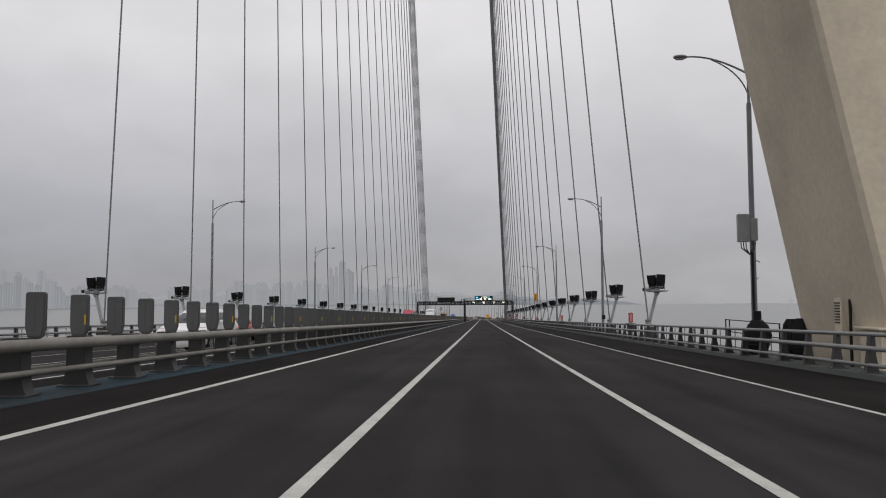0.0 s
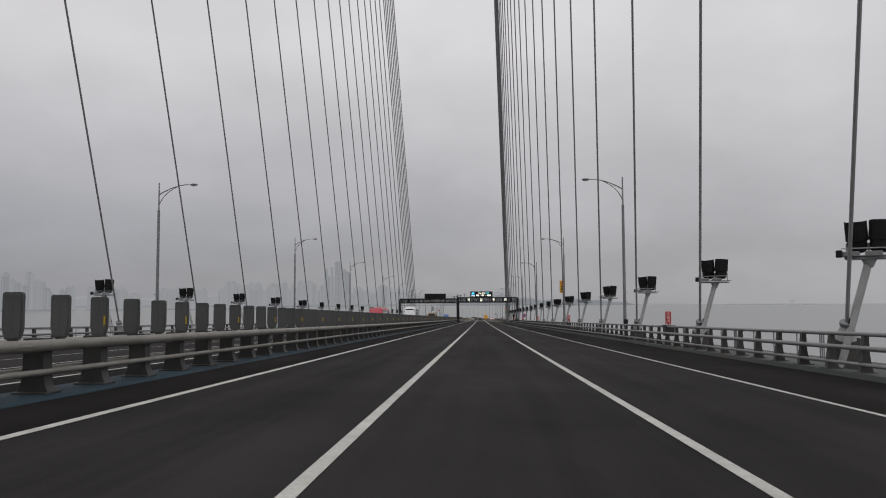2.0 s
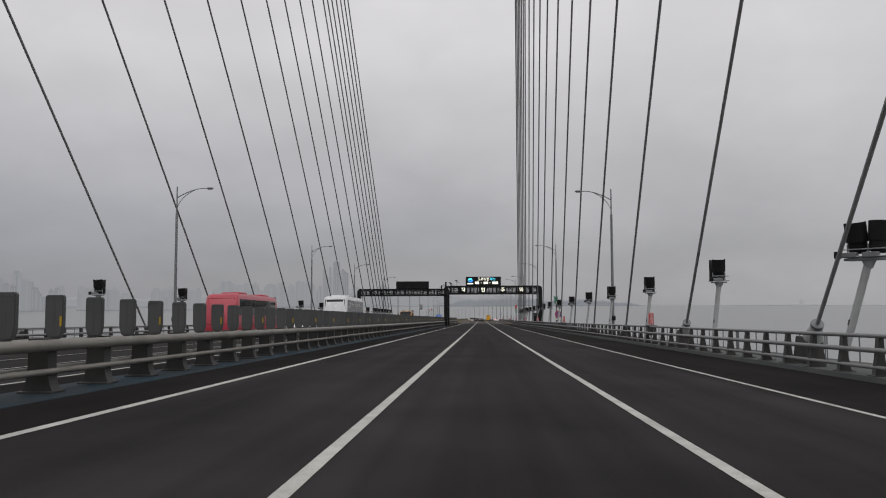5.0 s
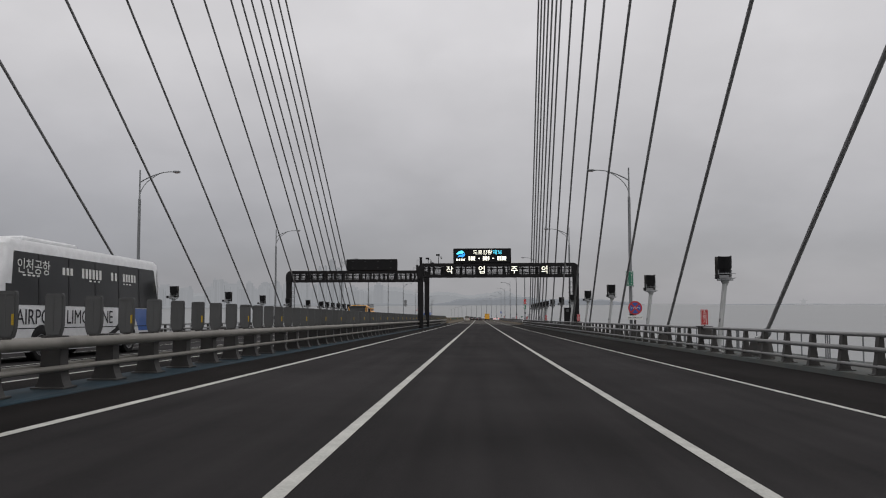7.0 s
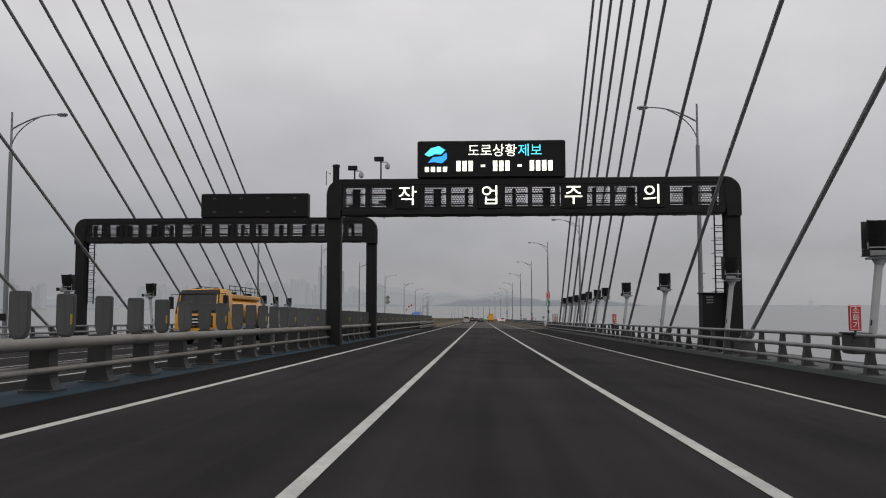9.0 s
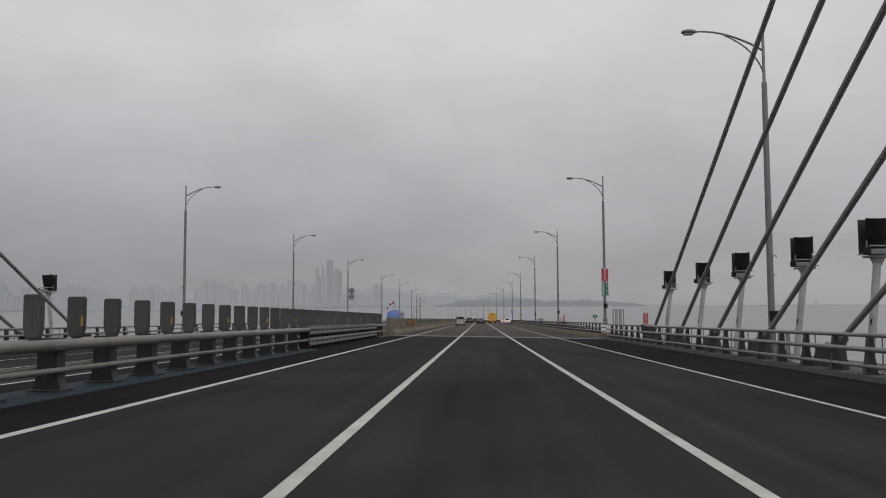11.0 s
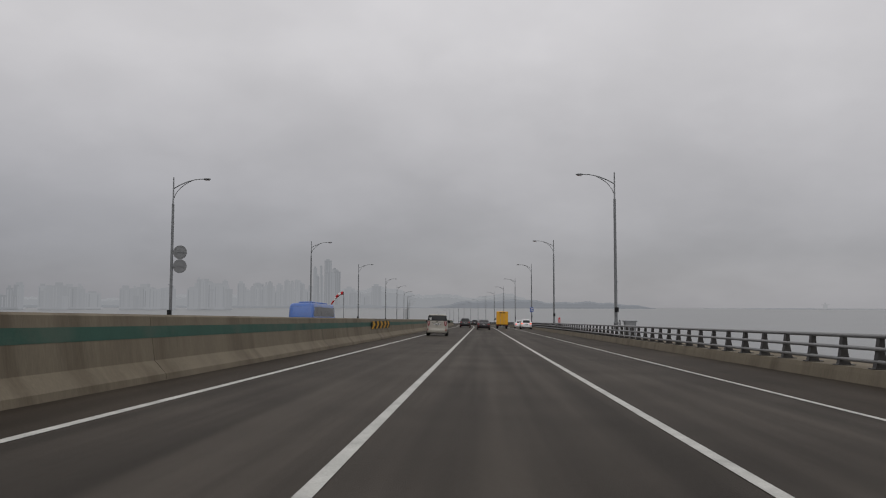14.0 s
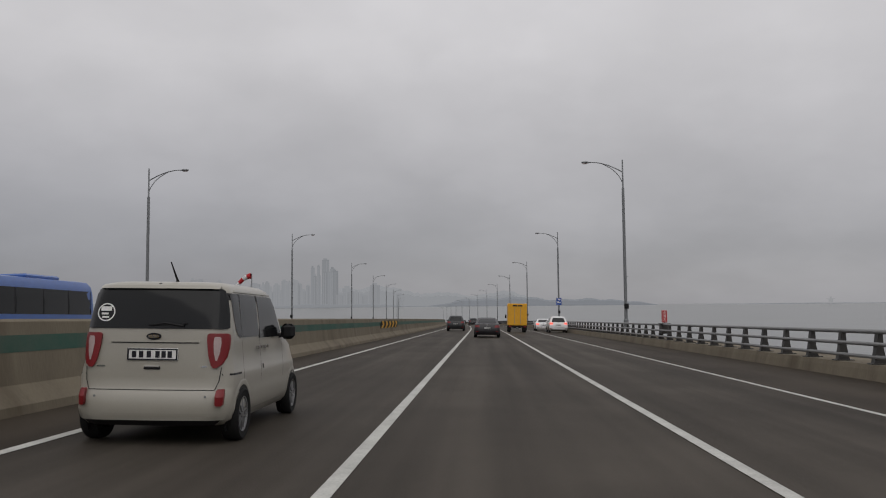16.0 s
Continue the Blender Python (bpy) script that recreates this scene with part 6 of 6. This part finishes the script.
def build_car(name, s, u, paint, label, length, width, height, kind, away=True, lamp=None):
    """A saloon or sport utility car: shell, glass, lamps, wheels."""
    h, w, L = height, width / 2, length
    if kind == "saloon":
        lv = [(0.20, w * 0.88, 0.10, L - 0.1, 0.22, 0.4), (0.30, w * 0.98, 0.02, L - 0.02, 0.22, 0.45), (0.55, w, 0.0, L, 0.22, 0.45), (0.75, w, 0.04, L - 0.06, 0.22, 0.45), (0.90, w * 0.985, 0.08, L - 0.35, 0.22, 0.4), (0.98, w * 0.95, 0.16, L - 0.85, 0.22, 0.35),
              (1.02, w * 0.92, 0.62, L - 1.25, 0.2, 0.3), (1.20, w * 0.84, 1.0, L - 1.65, 0.2, 0.25), (1.36, w * 0.74, 1.38, L - 2.0, 0.2, 0.25), (h - 0.03, w * 0.68, 1.55, L - 2.15, 0.2, 0.25), (h, w * 0.5, 1.8, L - 2.4, 0.2, 0.25)]
        gl, gh, gy = 1.03, h - 0.10, (1.35, L - 1.75)
        lamp_z = (0.74, 0.90)
    else:
        lv = [(0.24, w * 0.88, 0.10, L - 0.1, 0.22, 0.4), (0.36, w * 0.98, 0.02, L - 0.02, 0.22, 0.45), (0.65, w, 0.0, L, 0.22, 0.45), (0.85, w, 0.05, L - 0.08, 0.22, 0.45), (1.0, w * 0.985, 0.09, L - 0.6, 0.22, 0.4), (1.08, w * 0.96, 0.12, L - 1.1, 0.22, 0.35),
              (1.30, w * 0.87, 0.30, L - 1.55, 0.2, 0.25), (h - 0.16, w * 0.76, 0.50, L - 1.95, 0.2, 0.25), (h - 0.05, w * 0.70, 0.60, L - 2.15, 0.2, 0.25), (h, w * 0.55, 0.85, L - 2.45, 0.2, 0.25)]
        gl, gh, gy = 1.10, h - 0.14, (0.65, L - 1.75)
        lamp_z = (0.88, 1.06)
    B = Body(lv, 0.06)
    c = thing(name, parked(s, u, 0 if away else 180), label, "car")
    part("body", B.shell(), paint, c, smooth=True)
    part("rear_window", B.patch([(gl, -w * 0.72, w * 0.72), ((gl + gh) / 2, -w * 0.66, w * 0.66), (gh, -w * 0.58, w * 0.58)], "rear", 12, 0.008), GLASS, c)
    part("windscreen", B.patch([(gl, -w * 0.76, w * 0.76), ((gl + gh) / 2, -w * 0.7, w * 0.7), (gh, -w * 0.6, w * 0.6)], "front", 12, 0.008), GLASS, c)
    for o in (1, -1):
        part("side_window", B.patch([(gl, gy[0] + 0.1, gy[1]), ((gl + gh) / 2, gy[0] + 0.25, gy[1] - 0.25), (gh, gy[0] + 0.5, gy[1] - 0.6)], o, 8, 0.006), GLASS, c)
        part("tail_light", B.patch([(lamp_z[0], o * w * 0.58, o * w * 0.97), (lamp_z[1], o * w * 0.62, o * w * 0.96)], "rear", 8, 0.012, 0.02), lamp or LIGHT_RED, c, "lit red brake light" if lamp else "red tail light")
        part("headlight", B.patch([(lamp_z[0] - 0.1, o * w * 0.55, o * w * 0.92), (lamp_z[1] - 0.12, o * w * 0.55, o * w * 0.92)], "front", 8, 0.012), LIGHT_CLEAR, c)
        part("reflector", B.patch([(0.42, o * w * 0.68, o * w * 0.88), (0.47, o * w * 0.68, o * w * 0.88)], "rear", 4, 0.01), LIGHT_RED, c)
        part("door_mirror", Shape().bevel_box(min(o * w * 0.97, o * (w + 0.16)), max(o * w * 0.97, o * (w + 0.16)), gy[1] - 0.35, gy[1] - 0.22, gl - 0.06, gl + 0.10, 0.03), paint, c)
        for y in (0.95, L - 0.95):
            n = 18
            hol = Shape().add([(o * (B.side(y + 0.37 * math.cos(a), max(0.24, 0.31 + 0.37 * math.sin(a))) + 0.004), y + 0.37 * math.cos(a), 0.31 + 0.37 * math.sin(a)) for a in [math.pi * (1.15 - 1.3 * k / n) for k in range(n + 1)]], [tuple(range(n + 1))])
            part("wheel_arch", hol, BLACK, c)
            wheel(c, o * (w - 0.07), y, 0.325, 0.21, o)
    part("bumper_underside", B.patch([(0.24, -w * 0.8, w * 0.8), (0.36, -w * 0.86, w * 0.86)], "rear", 12, 0.008), PLASTIC, c)
    part("shut_line", B.patch([(0.60, -w * 0.7, w * 0.7), (0.61, -w * 0.7, w * 0.7)], "rear", 10, 0.005), BLACK, c)
    plate_bars(c, B.rear(0, 0.68) - 0.004, 0.70 if kind == "saloon" else 0.80, 0.5, 0.12)
    part("badge", Shape().disc((0, lamp_z[1] + 0.02), 0.05, B.rear(0, lamp_z[1]) - 0.015, B.rear(0, lamp_z[1]), 16), CHROME, c)
    return c


build_car("saloon_car", 511.9, 1.65, CAR_BLACK, "dark saloon car driving ahead in the same lane", 4.75, 1.85, 1.46, "saloon")
build_car("utility_car", 540.4, -1.55, CAR_GREY, "dark grey sport utility car driving ahead", 4.5, 1.86, 1.68, "utility")
build_car("utility_car", 536.2, 9.15, CAR_WHITE, "white sport utility car with lit brake lights", 4.6, 1.88, 1.70, "utility", lamp=BRAKE_ON)
build_car("saloon_car", 549.7, 8.75, CAR_WHITE, "white saloon car slowing on the outer shoulder", 4.6, 1.82, 1.46, "saloon", lamp=BRAKE_ON)
build_car("utility_car", 622.4, 0.9, CAR_GREY, "dark car far ahead on the road", 4.5, 1.86, 1.62, "utility")
build_car("utility_car", 32.0, -9.4, CAR_WHITE, "white sport utility car on the opposite carriageway", 4.5, 1.85, 1.62, "utility", away=False)
build_car("saloon_car", 49.6, -13.6, CAR_RED, "red saloon car on the opposite carriageway", 4.5, 1.8, 1.46, "saloon", away=False)
build_car("saloon_car", 209.0, -13.1, CAR_WHITE, "white saloon car on the opposite carriageway", 4.6, 1.82, 1.46, "saloon", away=False)


def build_box_truck():
    """Small yellow box lorry: cargo box with a roller door, chassis, cab."""
    c = thing("box_truck", parked(536.9, 4.98), "yellow box truck with a tall cargo body driving ahead", "truck")
    b = part("cargo_box", Shape().bevel_box(-0.98, 0.98, 0.0, 3.6, 0.72, 2.98, 0.04), TRUCK_YELLOW, c)
    for x in (-0.93, 0.0, 0.93):
        part("door_frame", Shape().box(x - 0.035, x + 0.035, -0.03, 0.0, 0.78, 2.9), TRUCK_YELLOW, b)
    part("header_panel", Shape().box(-0.9, 0.9, -0.02, 0.0, 2.62, 2.9), TRUCK_YELLOW, b)
    part("text_bar", Shape().box(-0.5, 0.5, -0.028, -0.021, 2.68, 2.83), DARK_INK, b)
    for x in (-0.3, 0.3):
        part("lock_bar", Shape().tube([(x, -0.045, 0.85), (x, -0.045, 2.55)], 0.018, 6), GALV_LIGHT, b)
    part("rear_frame", Shape().bevel_box(-0.95, 0.95, 0.02, 0.14, 0.52, 0.70, 0.02), BLACK, c)
    for o in (1, -1):
        part("tail_light", Shape().bevel_box(min(o * 0.62, o * 0.9), max(o * 0.62, o * 0.9), -0.01, 0.05, 0.54, 0.66, 0.012), LIGHT_RED, c)
        for y in (0.75, 3.95):
            wheel(c, o * 0.8, y, 0.33, 0.24, o, 6)
        part("mudguard", Shape().box(o * 0.8 - 0.18, o * 0.8 + 0.18, 0.26, 0.30, 0.22, 0.75), BLACK, c)
        part("mirror", Shape().bevel_box(min(o * 1.0, o * 1.16), max(o * 1.0, o * 1.16), 4.55, 4.65, 1.45, 1.85, 0.02), BLACK, c)
    part("chassis", Shape().box(-0.4, 0.4, 0.1, 4.9, 0.45, 0.70), BLACK, c)
    cabin = Body([(0.5, 0.8, 3.72, 5.15, 0.08, 0.2), (1.2, 0.86, 3.72, 5.15, 0.08, 0.25), (1.9, 0.74, 3.72, 4.8, 0.08, 0.2), (1.98, 0.65, 3.75, 4.6, 0.08, 0.2)])
    part("cab", cabin.shell(), TRUCK_YELLOW, c, smooth=True)
    part("windscreen", cabin.patch([(1.25, -0.7, 0.7), (1.85, -0.62, 0.62)], "front", 8, 0.006), GLASS, c)
    plate_bars(c, 0.0, 0.44, 0.34, 0.16)


build_box_truck()


def build_coach(s, u, paint, band, label, height, roof_unit, text, name="coach"):
    """A coach of the opposite carriageway. Its front faces the camera; u: the side nearest the median."""
    L, w, h = 11.9, 1.25, height
    c = thing(name, parked(s, u - w, 180), label, "bus")
    B = Body([(0.30, w * 0.96, 0.06, L - 0.06, 0.12, 0.25), (0.5, w, 0.0, L, 0.14, 0.3), (1.5, w, 0.0, L, 0.14, 0.3), (2.6, w * 0.98, 0.08, L - 0.35, 0.16, 0.3), (h - 0.22, w * 0.96, 0.16, L - 0.6, 0.2, 0.3), (h - 0.05, w * 0.88, 0.3, L - 0.8, 0.2, 0.3), (h, w * 0.7, 0.5, L - 1.1, 0.2, 0.3)], 0.04)
    part("body", B.shell(), paint, c, smooth=True)
    wz = (1.72, h - 0.42)
    for o in (1, -1):
        part("window_band", B.patch([(wz[0], 0.15, L - 0.35), (wz[1], 0.25, L - 0.55)], o, 20, 0.006), GLASS, c)
        for k in range(6):
            y = 0.4 + (L - 1.0) * k / 6
            part("window_pillar", B.patch([(wz[0], y - 0.025, y + 0.025), (wz[1], y - 0.025, y + 0.025)], o, 1, 0.012), BLACK, c)
            part("window_pane", B.patch([(wz[0] + 0.06, y + 0.08, y + (L - 1.0) / 6 - 0.08), (wz[0] + 0.62, y + 0.08, y + (L - 1.0) / 6 - 0.08)], o, 2, 0.010), GLASS, c)
        for y in (2.6, 3.8, L - 2.6) if False else (3.1, L - 2.6):
            n = 18
            hol = Shape().add([(o * (w + 0.004), y + 0.62 * math.cos(a), 0.5 + 0.62 * math.sin(a)) for a in [math.pi * (1.1 - 1.2 * k / n) for k in range(n + 1)]], [tuple(range(n + 1))])
            part("wheel_arch", hol, BLACK, c)
            wheel(c, o * (w - 0.13), y, 0.5, 0.3, o, 8)
        part("lower_stripe", B.patch([(1.0, 0.1, L - 0.3), (1.03, 0.1, L - 0.3)], o, 12, 0.006), PLASTIC, c)
        if band:
            part("colour_panel", B.patch([(0.45, 0.12, 2.0), (1.1, 0.12, 2.4), (1.70, 0.12, 2.9)], o, 6, 0.005), band, c)
    part("windscreen", B.patch([(1.1, -1.1, 1.1), (h - 0.35, -1.0, 1.0)], "front", 10, 0.006), GLASS, c)
    part("rear_window", B.patch([(1.9, -1.0, 1.0), (h - 0.45, -0.9, 0.9)], "rear", 10, 0.006), GLASS, c)
    for o in (1, -1):
        part("tail_light", B.patch([(0.8, o * 0.95, o * 1.15), (1.35, o * 0.95, o * 1.15)], "rear", 4, 0.01), LIGHT_RED, c)
    for a, b in roof_unit:
        part("roof_unit", Shape().bevel_box(-0.75, 0.75, a, b, h - 0.02, h + 0.16, 0.06), paint if not band else BUS_WHITE, c)
    # this side is local -x after the half turn: its outside normal looks to the median
    if text:
        side = -1
        letters("인천공항", 0.50, SIGN_WHITE, c, Matrix.Translation((-(B.side(9.8, 2.9) + 0.016), 9.75, 2.86)) @ Matrix.Rotation(radians(-90), 4, "Z"), "lettering", 0.002)
        letters(text, 0.66, DARK_INK, c, Matrix.Translation((-(B.side(6, 1.3) + 0.012), 7.6, 1.34)) @ Matrix.Rotation(radians(-90), 4, "Z"), "lettering", 0.002)
        for y, wd, z, hh in ((7.75, 0.75, 2.86, 0.24), (6.1, 1.5, 2.86, 0.34), (4.4, 0.6, 2.86, 0.3), (3.1, 1.2, 2.86, 0.3), (9.9, 1.0, 2.62, 0.05), (5.9, 0.9, 2.62, 0.05), (3.3, 0.8, 2.62, 0.05)):
            k = int(wd / 0.24)
            for i in range(k):
                yy = y - wd / 2 + wd * (i + 0.5) / k
                part("text_bar", B.patch([(z - hh / 2, yy - 0.085, yy + 0.085), (z + hh / 2, yy - 0.085, yy + 0.085)], -1, 1, 0.014), SIGN_WHITE, c)
        # dark swoosh over the rear flank
        part("swoosh", B.patch([(0.62, 4.9, 5.5), (0.75, 4.3, 4.9), (0.95, 3.85, 4.3), (1.3, 3.5, 3.8), (1.68, 3.3, 3.5)], -1, 3, 0.008), PLASTIC, c)
    return c


build_coach(234.1, -12.1, BUS_WHITE, BUS_BLUE, "white airport limousine coach with dark windows on the opposite carriageway", 3.74, [(6.2, 9.6)], "AIRPORT LIMOUSINE")
build_coach(211.0, -16.2, BUS_RED, None, "red coach with dark windows on the opposite carriageway", 3.35, [(1.2, 3.0), (7.4, 9.2)], "")
build_coach(487.4, -15.2, BUS_BLUE, None, "blue city bus with dark windows on the opposite carriageway", 3.1, [(2.0, 4.4), (7.0, 9.4)], "", "city_bus")


def build_tanker():
    c = thing("tanker_truck", parked(305.2, -13.2, 180), "yellow tanker truck with a round tank on the opposite carriageway", "truck")
    n = 20
    prof = [(1.12 * math.cos(2 * math.pi * k / n), 1.78 + 0.78 * math.sin(2 * math.pi * k / n)) for k in range(n)]
    part("tank", Shape().prism(prof, 0.3, 6.3), TANK_YELLOW, c, smooth=True)
    for y in (0.25, 2.2, 4.2, 6.25):
        part("tank_band", Shape().prism([(x * 1.02, 1.78 + (z - 1.78) * 1.02) for x, z in prof], y, y + 0.08), TANK_YELLOW, c)
    part("catwalk", Shape().bevel_box(-0.92, 0.92, 0.2, 6.4, 2.42, 2.66, 0.05), TANK_YELLOW, c)
    for o in (-0.85, 0.85):
        for z in (2.9, 3.12):
            part("catwalk_rail", Shape().tube([(o, 0.3, z), (o, 6.3, z)], 0.022, 6), BLACK, c)
        for k in range(7):
            part("rail_post", Shape().tube([(o, 0.35 + k * 0.98, 2.64), (o, 0.35 + k * 0.98, 3.12)], 0.02, 6), BLACK, c)
    part("chassis", Shape().box(-0.45, 0.45, 0.1, 8.6, 0.62, 0.98), BLACK, c)
    for o in (1, -1):
        part("side_box", Shape().bevel_box(min(o * 0.62, o * 1.15), max(o * 0.62, o * 1.15), 4.2, 5.4, 0.5, 1.0, 0.03), GALV_LIGHT, c)
        part("side_guard", Shape().box(min(o * 1.08, o * 1.14), max(o * 1.08, o * 1.14), 2.9, 5.9, 0.95, 1.05), TANK_YELLOW, c)
        for y in (1.1, 2.35, 7.3):
            wheel(c, o * 1.0, y, 0.5, 0.3, o, 8)
            part("mudguard", Shape().tube([(o * 1.0, y + 0.6 * math.cos(a), 0.5 + 0.6 * math.sin(a)) for a in [math.pi * (0.9 - 0.8 * k / 8) for k in range(9)]], 0.1, 6), BLACK, c)
    cabin = Body([(0.45, 1.15, 6.7, 8.9, 0.06, 0.15), (1.0, 1.22, 6.7, 8.98, 0.06, 0.2), (1.75, 1.22, 6.7, 8.92, 0.06, 0.2), (2.65, 1.16, 6.72, 8.6, 0.06, 0.2), (2.85, 1.05, 6.8, 8.35, 0.08, 0.2), (2.9, 0.9, 6.95, 8.1, 0.08, 0.2)], 0.03)
    part("cab", cabin.shell(), TANK_YELLOW, c, smooth=True)
    part("windscreen", cabin.patch([(1.60, -1.14, 1.14), (1.75, -1.14, 1.14), (2.2, -1.11, 1.11), (2.60, -1.08, 1.08)], "front", 12, 0.010), GLASS, c)
    part("sun_visor", cabin.patch([(2.60, -1.1, 1.1), (2.65, -1.1, 1.1), (2.84, -1.0, 1.0)], "front", 12, 0.05, 0.04), BLACK, c)
    part("grille", cabin.patch([(0.86, -0.85, 0.85), (1.0, -0.85, 0.85), (1.48, -0.85, 0.85)], "front", 8, 0.010), BLACK, c)
    for z in (0.95, 1.12, 1.28):
        part("grille_bar", cabin.patch([(z, -0.75, 0.75), (z + 0.06, -0.75, 0.75)], "front", 6, 0.018), CHROME, c)
    part("bumper", cabin.patch([(0.45, -1.15, 1.15), (0.62, -1.18, 1.18)], "front", 8, 0.03), CHROME, c)
    for o in (1, -1):
        part("headlight", cabin.patch([(0.68, o * 0.75, o * 1.08), (0.82, o * 0.75, o * 1.1)], "front", 4, 0.012), LIGHT_CLEAR, c)
        part("side_window", cabin.patch([(1.68, 7.35, 8.5), (1.75, 7.35, 8.5), (2.55, 7.4, 8.3)], o, 4, 0.008), GLASS, c)
        part("mirror", Shape().bevel_box(min(o * 1.32, o * 1.55), max(o * 1.32, o * 1.55), 8.6, 8.75, 1.85, 2.5, 0.03).tube([(o * 1.15, 8.5, 2.6), (o * 1.42, 8.68, 2.62), (o * 1.42, 8.68, 2.4)], 0.02, 6), BLACK, c)
    part("roof_beacon", Shape().tube([(0.5, 7.4, 2.85), (0.5, 7.4, 3.0)], 0.08, 8).tube([(-0.5, 7.4, 2.85), (-0.5, 7.4, 2.98)], 0.12, 8), BLACK, c)


build_tanker()

# ---- far distance, mist painted in as glowing colours ----
HAZE_NEAR = painted_haze("shore_mist_glow", (0.225, 0.235, 0.250), 1.0)
HAZE_CITY = painted_haze("city_mist_glow", (0.222, 0.230, 0.244), 1.0, 0.10)
HAZE_CITY_PALE = painted_haze("city_pale_mist_glow", (0.246, 0.253, 0.267), 1.0, 0.05)
HAZE_HILL = painted_haze("hills_mist_glow", (0.258, 0.266, 0.280), 1.0)
HAZE_RIG = painted_haze("rig_mist_glow", (0.288, 0.292, 0.302), 1.0)
HAZE_POINT = painted_haze("headland_mist_glow", (0.195, 0.206, 0.224), 1.0)


def bearing(deg, dist):
    """A place by degrees to the left of the road and metres from the tower."""
    a = radians(deg)
    return -math.sin(a) * dist, 260 + math.cos(a) * dist


def build_far_shore():
    """Low shores and hills, a rough ridge line on the water's far edge."""
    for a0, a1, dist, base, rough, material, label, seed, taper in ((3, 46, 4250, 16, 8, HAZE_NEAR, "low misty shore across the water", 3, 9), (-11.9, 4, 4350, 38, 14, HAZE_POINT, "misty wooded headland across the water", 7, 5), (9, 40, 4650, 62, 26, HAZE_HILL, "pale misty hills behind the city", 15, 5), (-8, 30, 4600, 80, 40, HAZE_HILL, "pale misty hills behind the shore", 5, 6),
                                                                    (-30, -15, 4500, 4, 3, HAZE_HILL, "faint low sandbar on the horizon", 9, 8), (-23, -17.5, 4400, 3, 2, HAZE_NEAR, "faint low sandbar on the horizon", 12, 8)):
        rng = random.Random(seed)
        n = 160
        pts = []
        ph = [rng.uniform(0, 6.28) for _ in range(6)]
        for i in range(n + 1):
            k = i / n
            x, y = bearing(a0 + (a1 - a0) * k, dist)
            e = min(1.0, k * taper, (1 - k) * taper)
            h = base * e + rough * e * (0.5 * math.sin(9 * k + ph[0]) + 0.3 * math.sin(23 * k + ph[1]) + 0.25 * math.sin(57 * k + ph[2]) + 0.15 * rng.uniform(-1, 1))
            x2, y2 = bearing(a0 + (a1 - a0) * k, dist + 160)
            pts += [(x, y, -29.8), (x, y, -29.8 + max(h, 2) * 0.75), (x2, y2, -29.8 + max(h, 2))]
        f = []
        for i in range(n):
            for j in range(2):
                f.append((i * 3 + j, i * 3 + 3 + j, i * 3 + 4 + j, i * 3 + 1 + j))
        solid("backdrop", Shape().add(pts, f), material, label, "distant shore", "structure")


build_far_shore()


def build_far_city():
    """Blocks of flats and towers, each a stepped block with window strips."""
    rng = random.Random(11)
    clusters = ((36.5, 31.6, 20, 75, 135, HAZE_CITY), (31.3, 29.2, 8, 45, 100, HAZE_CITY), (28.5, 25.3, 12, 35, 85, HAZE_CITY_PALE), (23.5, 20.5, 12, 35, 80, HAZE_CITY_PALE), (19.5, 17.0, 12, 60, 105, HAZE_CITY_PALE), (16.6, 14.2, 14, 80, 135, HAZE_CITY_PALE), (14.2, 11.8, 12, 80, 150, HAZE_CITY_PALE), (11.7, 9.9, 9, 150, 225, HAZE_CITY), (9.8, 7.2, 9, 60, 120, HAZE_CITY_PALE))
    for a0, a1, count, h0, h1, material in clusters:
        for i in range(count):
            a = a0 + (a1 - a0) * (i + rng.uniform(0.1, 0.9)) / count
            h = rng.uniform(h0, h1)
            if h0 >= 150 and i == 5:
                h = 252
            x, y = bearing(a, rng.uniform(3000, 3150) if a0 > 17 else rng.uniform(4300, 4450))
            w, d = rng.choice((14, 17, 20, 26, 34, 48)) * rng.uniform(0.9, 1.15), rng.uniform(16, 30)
            t = thing("tower_block", Matrix.Translation((x, y, -29.8)) @ Matrix.Rotation(radians(a), 4, "Z"), "tower block across the water, coloured pale as in mist", "tower block", "far city towers")
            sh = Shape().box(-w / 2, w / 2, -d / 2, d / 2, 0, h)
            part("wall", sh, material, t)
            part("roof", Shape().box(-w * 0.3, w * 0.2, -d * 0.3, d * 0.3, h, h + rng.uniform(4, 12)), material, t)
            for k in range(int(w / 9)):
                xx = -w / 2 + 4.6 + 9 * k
                # strips glow in the same painted mist tones as the walls
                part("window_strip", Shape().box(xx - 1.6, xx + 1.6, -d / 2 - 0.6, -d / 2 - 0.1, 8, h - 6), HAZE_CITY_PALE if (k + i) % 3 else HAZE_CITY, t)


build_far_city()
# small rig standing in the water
rig = thing("sea_marker", Matrix.Translation((1487, 3900, -29.8)), "small structure standing far off in the sea, coloured pale as in mist", "sea structure")
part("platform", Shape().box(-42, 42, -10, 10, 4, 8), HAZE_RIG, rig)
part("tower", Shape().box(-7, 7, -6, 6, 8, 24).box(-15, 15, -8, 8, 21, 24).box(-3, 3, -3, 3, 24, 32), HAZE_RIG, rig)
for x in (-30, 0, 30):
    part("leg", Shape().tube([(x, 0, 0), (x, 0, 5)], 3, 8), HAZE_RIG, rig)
